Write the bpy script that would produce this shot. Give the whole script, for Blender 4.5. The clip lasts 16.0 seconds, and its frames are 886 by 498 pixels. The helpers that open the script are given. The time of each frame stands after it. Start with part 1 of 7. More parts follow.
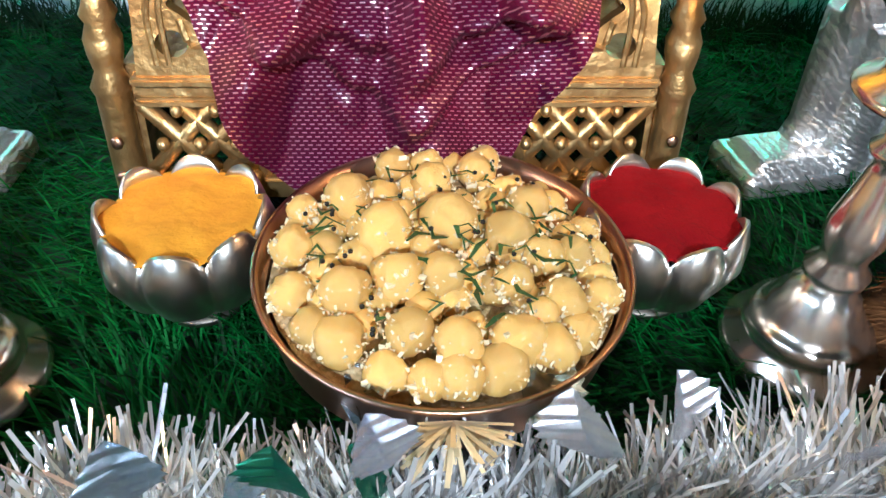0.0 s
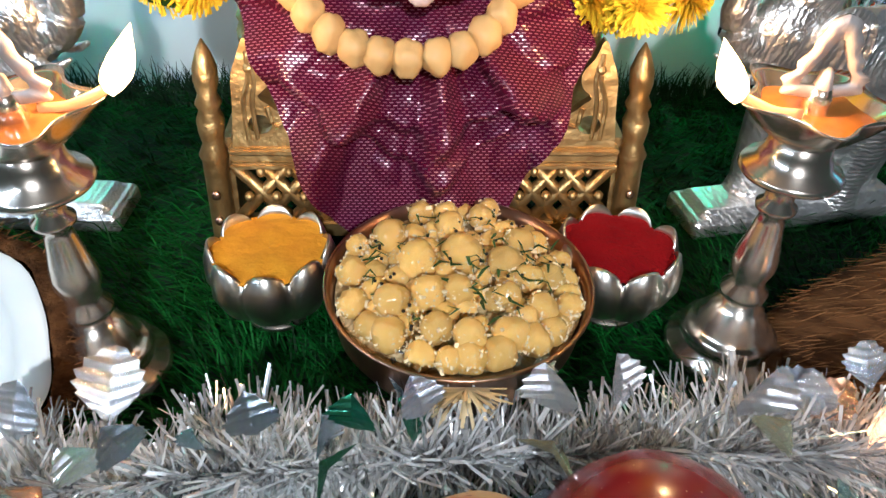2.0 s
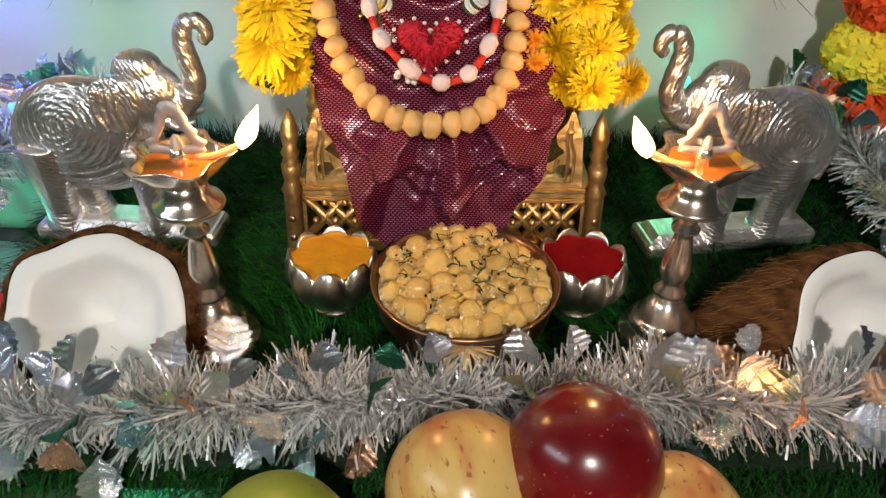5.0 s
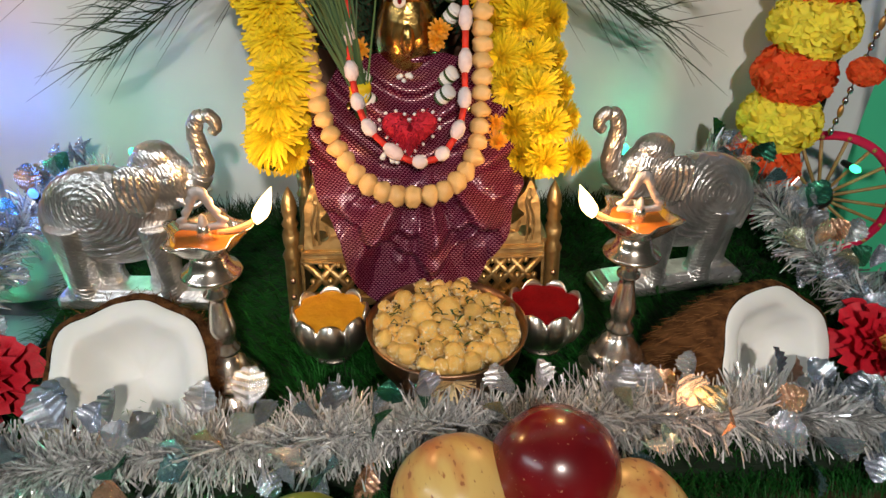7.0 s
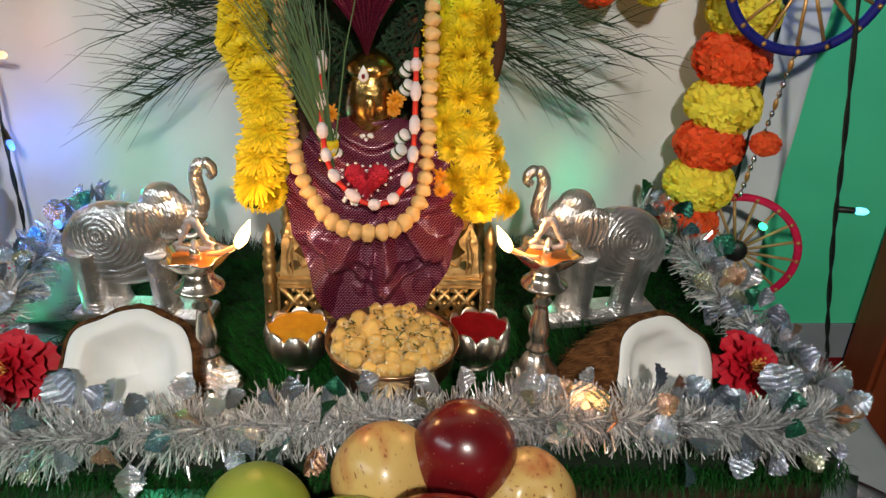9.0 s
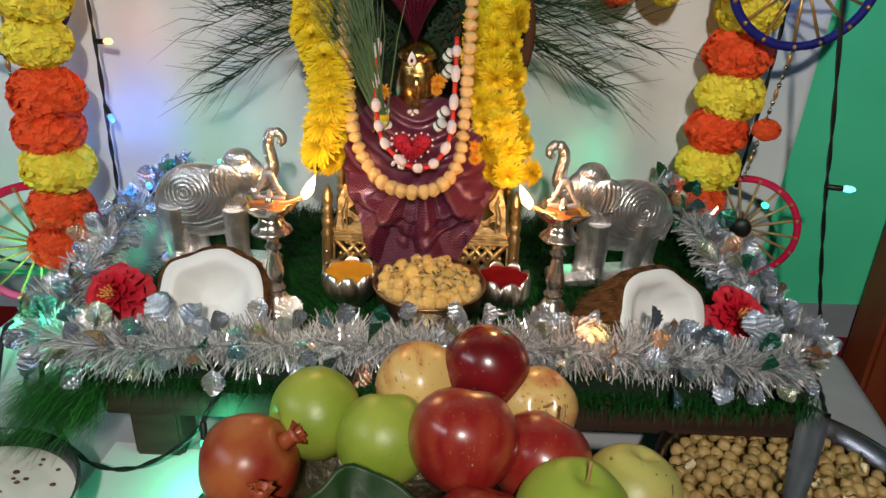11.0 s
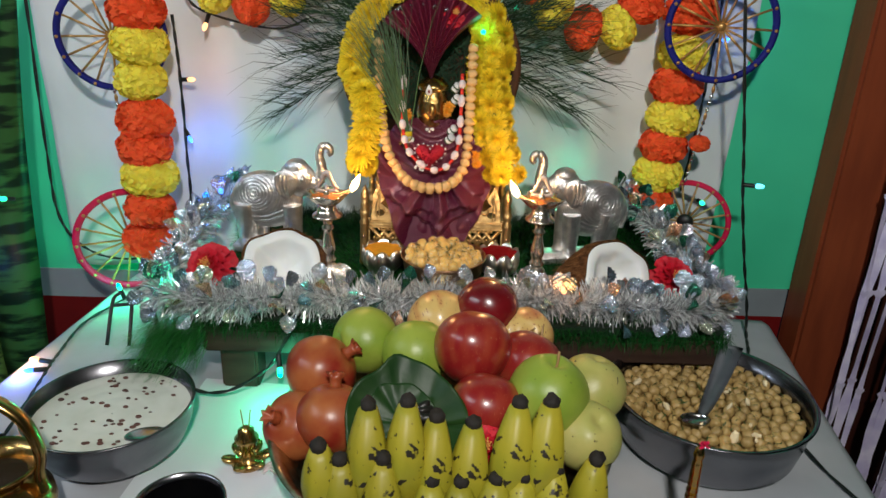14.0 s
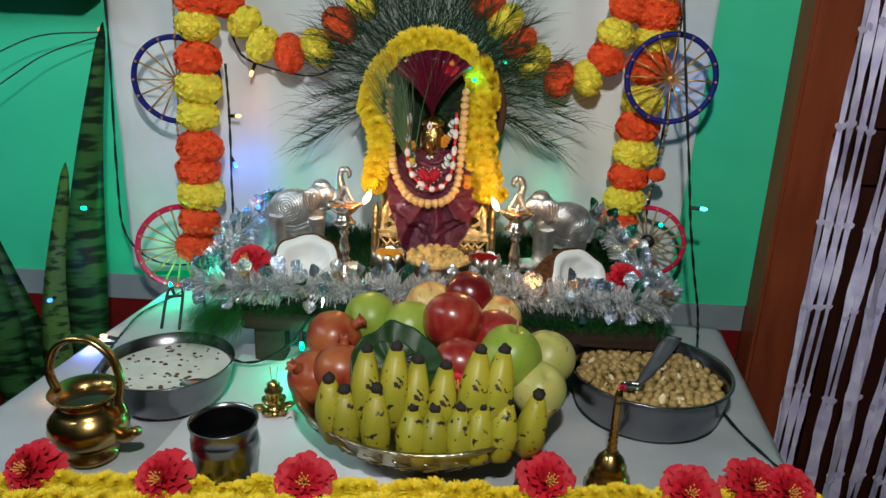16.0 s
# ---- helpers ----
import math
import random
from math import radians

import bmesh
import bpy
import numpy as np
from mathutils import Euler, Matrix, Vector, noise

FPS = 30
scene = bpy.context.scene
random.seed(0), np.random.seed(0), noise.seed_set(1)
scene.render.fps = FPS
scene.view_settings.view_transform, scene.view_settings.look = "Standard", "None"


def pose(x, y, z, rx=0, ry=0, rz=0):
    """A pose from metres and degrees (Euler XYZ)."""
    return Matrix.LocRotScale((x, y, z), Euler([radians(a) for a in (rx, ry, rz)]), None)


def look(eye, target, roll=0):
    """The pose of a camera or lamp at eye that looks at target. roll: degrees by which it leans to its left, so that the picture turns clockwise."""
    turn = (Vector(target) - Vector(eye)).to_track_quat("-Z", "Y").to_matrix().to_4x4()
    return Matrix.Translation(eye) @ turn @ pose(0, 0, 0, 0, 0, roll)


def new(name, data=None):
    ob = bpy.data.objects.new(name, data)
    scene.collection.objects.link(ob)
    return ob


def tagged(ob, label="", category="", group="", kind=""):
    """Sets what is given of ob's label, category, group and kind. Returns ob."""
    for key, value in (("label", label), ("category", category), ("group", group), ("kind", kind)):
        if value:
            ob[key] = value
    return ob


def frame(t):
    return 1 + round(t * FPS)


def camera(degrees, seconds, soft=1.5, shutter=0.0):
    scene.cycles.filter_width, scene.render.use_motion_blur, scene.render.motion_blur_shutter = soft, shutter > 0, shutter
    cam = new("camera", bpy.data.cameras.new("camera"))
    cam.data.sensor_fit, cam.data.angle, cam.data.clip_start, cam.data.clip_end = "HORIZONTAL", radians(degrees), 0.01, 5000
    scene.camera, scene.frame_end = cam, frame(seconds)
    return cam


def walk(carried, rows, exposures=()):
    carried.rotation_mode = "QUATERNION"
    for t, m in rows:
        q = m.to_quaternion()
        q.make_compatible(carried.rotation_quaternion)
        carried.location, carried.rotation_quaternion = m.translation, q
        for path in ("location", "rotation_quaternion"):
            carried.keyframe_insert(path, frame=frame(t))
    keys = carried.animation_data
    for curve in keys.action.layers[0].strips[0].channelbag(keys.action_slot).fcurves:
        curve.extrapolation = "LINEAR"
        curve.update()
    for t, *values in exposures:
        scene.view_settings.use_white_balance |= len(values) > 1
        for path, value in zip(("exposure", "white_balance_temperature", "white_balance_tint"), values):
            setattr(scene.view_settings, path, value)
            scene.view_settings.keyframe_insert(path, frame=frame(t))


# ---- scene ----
cam = camera(62.9, 16.0)
METRES, EYE, TILT, LEAN, TURN = 1.0, 0.18, -42.0, -1.8, -3.0
ROWS = [
    (0.0, 0.0, 0.0, 0.0, -0.0, 0.0, -0.0),
    (0.5, -0.0007, -0.0115, -0.0028, 0.05, 0.15, -0.01),
    (1.0, -0.0027, -0.0287, -0.0034, 0.24, 0.29, -0.06),
    (1.5, -0.0029, -0.0553, -0.0036, 0.43, 1.47, -0.1),
    (2.0, -0.003, -0.0831, -0.0051, 0.6, 2.93, -0.19),
    (2.5, -0.0043, -0.117, -0.009, 0.85, 4.03, -0.29),
    (3.0, -0.0014, -0.1367, -0.0112, 1.09, 4.63, -0.35),
    (5.5, 0.0078, -0.2271, -0.0369, 2.78, 7.52, -1.21),
    (6.0, 0.0001, -0.2482, -0.0365, 2.89, 9.13, -1.12),
    (6.5, -0.0112, -0.2531, -0.0316, 1.03, 10.58, 1.4),
    (7.0, -0.0036, -0.2754, -0.0451, 0.0, 11.04, 1.77),
    (7.5, 0.0146, -0.3137, -0.0573, -0.57, 12.59, 1.35),
    (8.0, 0.0296, -0.3471, -0.0757, -0.53, 14.64, 0.96),
    (8.5, 0.0403, -0.3597, -0.0826, -0.24, 15.46, 0.39),
    (11.0, 0.0539, -0.4574, -0.1648, 2.87, 16.46, -2.71),
    (11.5, 0.0622, -0.4881, -0.1857, 3.25, 16.59, -3.43),
    (12.0, 0.0498, -0.5252, -0.2063, 3.57, 17.14, -3.6),
    (12.5, 0.044, -0.5654, -0.2421, 3.58, 18.02, -3.36),
    (13.0, 0.0366, -0.6023, -0.2702, 3.4, 18.33, -3.05),
    (13.5, 0.0365, -0.6274, -0.2885, 2.88, 18.84, -2.69),
    (14.0, 0.0498, -0.6554, -0.3017, 2.59, 19.66, -2.17),
    (14.5, 0.0698, -0.7066, -0.3442, 2.57, 20.8, -2.22),
    (15.0, 0.0824, -0.7571, -0.3897, 2.86, 21.36, -2.45),
    (15.5, 0.0918, -0.791, -0.419, 3.23, 22.17, -3.29),
    (16.0, 0.1094, -0.8181, -0.4384, 3.92, 23.77, -4.04),
]
walk(cam, [(t, pose(0, 0, EYE, TILT, LEAN, TURN) @ pose(METRES * x, METRES * y, METRES * z, 90 + pitch, roll, yaw)) for t, x, y, z, yaw, pitch, roll in ROWS],
     exposures=[(0.0, 1.06, 4950, 6), (1.0, 0.88, 5000, 6), (2.5, 0.38, 5600, 11), (5.0, 0.10, 6600, 14), (9.0, 0.06, 6500, 12), (12.0, 0.06, 6350, 13), (16.0, 0.04, 5950, 6)])

# ---- light ----
world = bpy.data.worlds.new("room_air")
scene.world = world
world.use_nodes = True
world.node_tree.nodes["Background"].inputs[0].default_value = (0.55, 0.68, 1.0, 1)
world.node_tree.nodes["Background"].inputs[1].default_value = 0.004


def lamp(name, kind, m, power, color, size=0.1, size_y=None):
    data = bpy.data.lights.new(name, kind)
    data.energy, data.color = power, color
    if kind == "AREA":
        data.size = size
        if size_y:
            data.shape, data.size_y = "RECTANGLE", size_y
    else:
        data.shadow_soft_size = size
    ob = new(name, data)
    ob.matrix_world = m
    return ob


# phone torch over the lens and the room's tube light behind it
lamp("torch", "AREA", look((0.06, -0.95, 0.82), (0.0, 0.45, 0.28)), 11.0, (1.0, 0.93, 0.83), 0.05)
lamp("tube_light", "AREA", look((-1.15, -0.42, 0.80), (-0.40, 0.45, 0.35)), 5.4, (0.84, 0.94, 1.0), 1.2, 0.06)

# ---- materials ----
def mat(name, color, rough=0.5, metal=0.0, alt=None, scale=40.0, detail=4.0, bump=0.0, bump_scale=None, island=0.0, rand=0.0,
        emit=None, power=0.0, spec=0.5, trans=0.0, sss=0.0, lo=0.35, hi=0.65, coat=0.0, stretch=None, speck=None, speck_scale=200.0, speck_at=0.72):
    m = bpy.data.materials.new(name)
    m.use_nodes = True
    nt = m.node_tree
    n, l = nt.nodes, nt.links
    b = n["Principled BSDF"]
    b.inputs["Roughness"].default_value = rough
    b.inputs["Metallic"].default_value = metal
    b.inputs["Specular IOR Level"].default_value = spec
    b.inputs["Transmission Weight"].default_value = trans
    b.inputs["Coat Weight"].default_value = coat
    b.inputs["Coat Roughness"].default_value = 0.12
    if sss:
        b.inputs["Subsurface Weight"].default_value = sss
        b.inputs["Subsurface Radius"].default_value = (0.006, 0.004, 0.002)
        b.inputs["Subsurface Scale"].default_value = 0.5
    tc = n.new("ShaderNodeTexCoord")
    vec = tc.outputs["Object"]
    if stretch:
        mp = n.new("ShaderNodeMapping")
        mp.inputs["Scale"].default_value = stretch
        l.new(vec, mp.inputs[0])
        vec = mp.outputs[0]
    c1 = (*color, 1)
    out = None
    if alt is not None:
        no = n.new("ShaderNodeTexNoise")
        no.inputs["Scale"].default_value = scale
        no.inputs["Detail"].default_value = detail
        l.new(vec, no.inputs["Vector"])
        r = n.new("ShaderNodeValToRGB")
        r.color_ramp.elements[0].position, r.color_ramp.elements[1].position = lo, hi
        r.color_ramp.elements[0].color, r.color_ramp.elements[1].color = c1, (*alt, 1)
        l.new(no.outputs["Fac"], r.inputs[0])
        out = r.outputs[0]
    if speck is not None:
        no = n.new("ShaderNodeTexNoise")
        no.inputs["Scale"].default_value = speck_scale
        no.inputs["Detail"].default_value = 2
        l.new(vec, no.inputs["Vector"])
        r = n.new("ShaderNodeValToRGB")
        r.color_ramp.elements[0].position, r.color_ramp.elements[1].position = speck_at - 0.03, speck_at + 0.02
        l.new(no.outputs["Fac"], r.inputs[0])
        mx = n.new("ShaderNodeMix")
        mx.data_type = "RGBA"
        if out:
            l.new(out, mx.inputs["A"])
        else:
            mx.inputs["A"].default_value = c1
        mx.inputs["B"].default_value = (*speck, 1)
        l.new(r.outputs[0], mx.inputs["Factor"])
        out = mx.outputs["Result"]
    if island or rand:
        hs = n.new("ShaderNodeHueSaturation")
        if out:
            l.new(out, hs.inputs["Color"])
        else:
            hs.inputs["Color"].default_value = c1
        mr = n.new("ShaderNodeMapRange")
        amt = island or rand
        mr.inputs["To Min"].default_value, mr.inputs["To Max"].default_value = 1 - amt, 1 + amt
        if island:
            l.new(n.new("ShaderNodeNewGeometry").outputs["Random Per Island"], mr.inputs[0])
        else:
            l.new(n.new("ShaderNodeObjectInfo").outputs["Random"], mr.inputs[0])
        l.new(mr.outputs[0], hs.inputs["Value"])
        out = hs.outputs[0]
    if out:
        l.new(out, b.inputs["Base Color"])
    else:
        b.inputs["Base Color"].default_value = c1
    if bump:
        no = n.new("ShaderNodeTexNoise")
        no.inputs["Scale"].default_value = bump_scale or scale * 4
        no.inputs["Detail"].default_value = 5
        l.new(vec, no.inputs["Vector"])
        bp = n.new("ShaderNodeBump")
        bp.inputs["Strength"].default_value = bump
        bp.inputs["Distance"].default_value = 0.002
        l.new(no.outputs["Fac"], bp.inputs["Height"])
        l.new(bp.outputs[0], b.inputs["Normal"])
    if emit:
        b.inputs["Emission Color"].default_value = (*emit, 1)
        b.inputs["Emission Strength"].default_value = power
    return m


M_SHEET = mat("white_sheet", (0.74, 0.78, 0.79), 0.85, alt=(0.60, 0.66, 0.67), scale=5, bump=0.25, bump_scale=25)
M_CLOTH = mat("table_cloth", (0.50, 0.52, 0.55), 0.8, alt=(0.38, 0.40, 0.43), scale=7, bump=0.2, bump_scale=18)
M_PAPER = mat("paper", (0.74, 0.75, 0.80), 0.6, alt=(0.68, 0.69, 0.75), scale=6)
# wall green and ceiling grey darkened on unseen surfaces, so less light bounces back
M_LOW_BOUNCE = mat("low_bounce_green", (0.10, 0.22, 0.15), 0.8, alt=(0.08, 0.18, 0.12), scale=4)
M_CEIL = mat("low_bounce_grey", (0.20, 0.20, 0.20), 0.9, alt=(0.16, 0.16, 0.16), scale=4)
M_WALL = mat("green_paint", (0.08, 0.72, 0.39), 0.5, alt=(0.065, 0.64, 0.34), scale=4, bump=0.08, bump_scale=60)
M_GREY = mat("grey_paint", (0.28, 0.33, 0.36), 0.6, alt=(0.23, 0.27, 0.30), scale=9)
M_RED = mat("red_paint", (0.18, 0.006, 0.007), 0.6, spec=0.2, alt=(0.13, 0.005, 0.006), scale=7)
M_FLOOR = mat("floor_cement", (0.06, 0.055, 0.055), 0.6, alt=(0.04, 0.036, 0.036), scale=5)
M_DARKWOOD = mat("dark_wood", (0.055, 0.030, 0.021), 0.5, spec=0.3, alt=(0.028, 0.015, 0.011), scale=9, stretch=(1, 8, 8), bump=0.15, bump_scale=80)
M_FRAME = mat("red_wood", (0.26, 0.058, 0.020), 0.45, spec=0.3, alt=(0.19, 0.040, 0.015), scale=6, stretch=(6, 6, 1), bump=0.1, bump_scale=60)
M_DOOR = mat("door_wood", (0.055, 0.013, 0.007), 0.5, spec=0.3, alt=(0.03, 0.008, 0.005), scale=6, stretch=(6, 6, 1))
M_BLACK = mat("black_plastic", (0.008, 0.008, 0.009), 0.45)
M_STEEL = mat("steel", (0.62, 0.62, 0.64), 0.22, 1.0, alt=(0.50, 0.50, 0.52), scale=12, bump=0.04, bump_scale=90)
M_PANSTEEL = mat("used_steel", (0.27, 0.27, 0.29), 0.26, 1.0, alt=(0.18, 0.18, 0.20), scale=14, bump=0.05, bump_scale=90)
M_SILVER = mat("german_silver", (0.80, 0.76, 0.69), 0.30, 1.0, alt=(0.62, 0.56, 0.48), scale=30, bump=0.06, bump_scale=200)
M_BRASS = mat("brass", (0.55, 0.36, 0.12), 0.24, 1.0, alt=(0.36, 0.21, 0.07), scale=30, bump=0.08, bump_scale=150)
M_COPPER = mat("copper_bowl", (0.50, 0.30, 0.19), 0.3, 1.0, alt=(0.30, 0.19, 0.13), scale=25, bump=0.08, bump_scale=180)


# ---- building helpers ----
def part(name, bm, material, parent=None, label="", smooth=True, at=None):
    me = bpy.data.meshes.new(name)
    bm.to_mesh(me)
    bm.free()
    for p in me.polygons:
        p.use_smooth = smooth
    for m in (material if isinstance(material, (list, tuple)) else [material]):
        me.materials.append(m)
    ob = new(name, me)
    if parent is not None:
        ob.parent = parent
    if at is not None:
        ob.matrix_basis = at
    if label:
        ob["label"] = label
    return ob


def again(name, ob, parent, m):
    o = new(name, ob.data)
    o.parent = parent
    o.matrix_basis = m
    return o


def empty(name, m, label, category, group="", kind=""):
    e = new(name)
    e.empty_display_size = 0.02
    e.matrix_world = m
    return tagged(e, label, category, group, kind)


def box(bm, x0, x1, y0, y1, z0, z1, bevel=0.0):
    made = bmesh.ops.create_cube(bm, size=1.0)["verts"]
    for v in made:
        v.co = Vector((x0 + (v.co.x + 0.5) * (x1 - x0), y0 + (v.co.y + 0.5) * (y1 - y0), z0 + (v.co.z + 0.5) * (z1 - z0)))
    if bevel:
        es = list({e for v in made for e in v.link_edges})
        bmesh.ops.bevel(bm, geom=es, offset=bevel, segments=2, affect="EDGES")
    return bm


def lathe(bm, prof, seg=48, wob=None, center=(0, 0, 0), caps=True):
    """Turns a profile of (radius, height) about z; wob(angle, k) scales a ring's radius."""
    rings = []
    for k, (r, z) in enumerate(prof):
        ring = []
        for i in range(seg):
            a = 2 * math.pi * i / seg
            s = wob(a, k) if wob else 1.0
            ring.append(bm.verts.new((center[0] + r * s * math.cos(a), center[1] + r * s * math.sin(a), center[2] + z)))
        rings.append(ring)
    for k in range(len(rings) - 1):
        for i in range(seg):
            j = (i + 1) % seg
            bm.faces.new((rings[k][i], rings[k][j], rings[k + 1][j], rings[k + 1][i]))
    for ring, flip in ((rings[0], True), (rings[-1], False)):
        if caps and prof[0 if flip else -1][0] > 1e-5:
            bm.faces.new(ring[::-1] if flip else ring)
    return bm


def tube(bm, pts, rad, seg=8, cap=True):
    """A tube along points; rad is a number or one for each point."""
    pts = [Vector(p) for p in pts]
    rings = []
    up = Vector((0.13, 0.21, 0.97))
    for i, p in enumerate(pts):
        d = (pts[min(i + 1, len(pts) - 1)] - pts[max(i - 1, 0)]).normalized()
        if abs(d.dot(up)) > 0.95:
            up = Vector((0.97, 0.1, 0.2))
        s = d.cross(up).normalized()
        u = s.cross(d)
        r = rad[i] if isinstance(rad, (list, tuple)) else rad
        rings.append([bm.verts.new(p + (s * math.cos(2 * math.pi * k / seg) + u * math.sin(2 * math.pi * k / seg)) * r) for k in range(seg)])
    for a, b in zip(rings, rings[1:]):
        for k in range(seg):
            bm.faces.new((a[k], a[(k + 1) % seg], b[(k + 1) % seg], b[k]))
    if cap:
        bm.faces.new(rings[0][::-1])
        bm.faces.new(rings[-1])
    return bm


def ball(bm, r, seg=20, rings=12, shape=None, at=(0, 0, 0)):
    """A sphere with its points moved by shape(unit vector) -> factor or vector."""
    made = bmesh.ops.create_uvsphere(bm, u_segments=seg, v_segments=rings, radius=1.0)["verts"]
    for v in made:
        u = v.co.normalized()
        f = shape(u) if shape else 1.0
        v.co = (u * (f * r) if isinstance(f, float) else f * r) + Vector(at)
    return bm


def spline(pts, n):
    """n points along a smooth curve through pts."""
    pts = [Vector(p) for p in pts]
    q = [2 * pts[0] - pts[1]] + pts + [2 * pts[-1] - pts[-2]]
    out = []
    for i in range(n):
        u = i / (n - 1) * (len(pts) - 1)
        k = min(int(u), len(pts) - 2)
        t = u - k
        a, b, c, d = q[k:k + 4]
        out.append(0.5 * (2 * b + (c - a) * t + (2 * a - 5 * b + 4 * c - d) * t * t + (3 * b - a - 3 * c + d) * t ** 3))
    return out


def toward(d, roll=0.0):
    """A turn that takes z to the direction d."""
    return Vector(d).to_track_quat("Z", "Y").to_matrix().to_4x4() @ Matrix.Rotation(roll, 4, "Z")


TABLE, FLOOR, CEIL = -0.115, -0.62, 2.0

# ---- the room ----
bm = bmesh.new()
box(bm, -3, 3, -3, 0.47, FLOOR - 0.05, FLOOR)
tagged(part("floor", bm, M_FLOOR, smooth=False), "dark cement floor of the room", "floor", kind="structure")
for nm, ext, m, lab in (
        ("wall_back", (-3, 3, 0.45, 0.55, -0.13, CEIL), M_WALL, "sea-green painted plaster wall behind the altar"),
        ("wall_band", (-3, 0.612, 0.446, 0.55, -0.182, -0.13), M_GREY, "grey painted band along the wall"),
        ("wall_dado", (-3, 0.612, 0.446, 0.55, FLOOR, -0.182), M_RED, "dark red painted foot of the wall"),
        # unseen walls and ceiling that close the room, coloured dark against fill light
        ("wall_left", (-3.1, -3, -3, 0.55, FLOOR, CEIL), M_LOW_BOUNCE, "unseen side wall, its green darkened to cut bounced light"),
        ("wall_right", (3, 3.1, -3, 0.55, FLOOR, CEIL), M_LOW_BOUNCE, "unseen side wall, its green darkened to cut bounced light"),
        ("wall_front", (-3.1, 3.1, -3.1, -3, FLOOR, CEIL), M_LOW_BOUNCE, "unseen wall behind the camera, its green darkened to cut bounced light"),
        ("ceiling", (-3.1, 3.1, -3.1, 0.55, CEIL, CEIL + 0.1), M_CEIL, "unseen ceiling, its grey darkened to cut bounced light")):
    bm = bmesh.new()
    box(bm, *ext)
    tagged(part(nm, bm, m, smooth=False), lab, "wall" if "wall" in nm else "ceiling", kind="structure")

door = empty("door_1", pose(0.612, 0.44, FLOOR), "dark brown wooden door in a red-brown frame", "door", kind="structure")
bm = bmesh.new()
box(bm, 0, 0.085, -0.06, 0.008, 0, 2.1, 0.006)
part("door_jamb", bm, M_FRAME, door, smooth=False)
bm = bmesh.new()
box(bm, 0.085, 0.9, -0.012, 0.006, 0, 2.1)
box(bm, 0.15, 0.80, -0.018, -0.010, 0.15, 0.75, 0.004)
box(bm, 0.15, 0.80, -0.018, -0.010, 0.85, 1.95, 0.004)
part("door_leaf", bm, M_DOOR, door, smooth=False)

# white sheet pinned up behind the altar
def cloth_grid(fn, nu, nv, thick=0.0):
    bm = bmesh.new()
    g = [[bm.verts.new(fn(i / nu, j / nv)) for j in range(nv + 1)] for i in range(nu + 1)]
    for i in range(nu):
        for j in range(nv):
            bm.faces.new((g[i][j], g[i + 1][j], g[i + 1][j + 1], g[i][j + 1]))
    if thick:
        bmesh.ops.recalc_face_normals(bm, faces=bm.faces[:])
        bmesh.ops.solidify(bm, geom=bm.faces[:], thickness=thick)
    return bm


def sheet_point(u, v):
    x, z = -0.605 + 1.06 * u, TABLE + 0.004 + 0.85 * v
    y = 0.430 + 0.008 * math.sin(x * 21 + 1.5 * z) + 0.006 * math.sin(x * 47 + 3 * z) + 0.012 * noise.noise((x * 5, z * 3, 0)) + 0.004 * noise.noise((x * 20, z * 11, 4))
    return Vector((x + (0.012 * math.sin(z * 3) if u > 0.9 else 0), y, z))


tagged(part("backdrop_sheet", cloth_grid(sheet_point, 150, 60, 0.0015), M_SHEET), "white cotton sheet hung with soft folds behind the altar", "sheet")

table = empty("altar_table", pose(-0.03, 0.02, TABLE, 0, 0, -6.5), "low table covered with a white cloth", "table")
bm = bmesh.new()
box(bm, -0.50, 0.50, -0.42, 0.33, -0.03, -0.004)
part("tabletop", bm, M_DARKWOOD, table, smooth=False)
for sx in (-0.46, 0.42):
    for sy in (-0.38, 0.27):
        bm = bmesh.new()
        box(bm, sx, sx + 0.045, sy, sy + 0.045, FLOOR - TABLE, -0.03, 0.003)
        part("leg", bm, M_DARKWOOD, table, smooth=False)


def cover_point(u, v):
    # the cloth lies on the top and hangs over the edges
    s, t = -0.72 + 1.44 * u, -0.60 + 1.15 * v
    x, y = max(-0.505, min(0.505, s)), max(-0.425, min(0.335, t))
    over = max(abs(s) - 0.505, 0) + max(t - 0.335, -0.425 - t, 0)
    z = -over + (0.0022 * (1 + noise.noise((s * 6, t * 6, 0))) if over == 0 else 0.001)
    out = 0.012 * math.sin((s + t) * 40) * min(1, over * 8)
    if abs(s) > 0.505:
        x += math.copysign(abs(out) + 0.004, s)
    if t < -0.425:
        y -= abs(out) + 0.004
    return Vector((x, y, z))


tagged(part("tablecloth", cloth_grid(cover_point, 110, 90), M_CLOTH, at=pose(-0.03, 0.02, TABLE, 0, 0, -6.5)), "white cloth spread over the low table and hanging down", "tablecloth")
bm = bmesh.new()
box(bm, -0.29, 0.02, -0.30, 0.062, 0, 0.0006)
tagged(part("paper_sheet", bm, M_PAPER, smooth=False, at=pose(0.003, 0, TABLE + 0.0052, 0, 0, -5)), "sheet of plain white paper lying on the tablecloth", "paper")

# low wooden stand that carries the altar
stand = empty("altar_stand", pose(0.03, 0.235, TABLE), "low dark brown wooden stand on short legs", "stand")
bm = bmesh.new()
box(bm, -0.30, 0.31, -0.178, 0.165, 0.062, 0.094, 0.003)
part("plank", bm, M_DARKWOOD, stand, smooth=False)
for sx in (-0.285, 0.245):
    for sy in (-0.165, 0.10):
        bm = bmesh.new()
        box(bm, sx, sx + 0.045, sy, sy + 0.04, 0.004, 0.062, 0.003)
        part("leg", bm, M_DARKWOOD, stand, smooth=False)

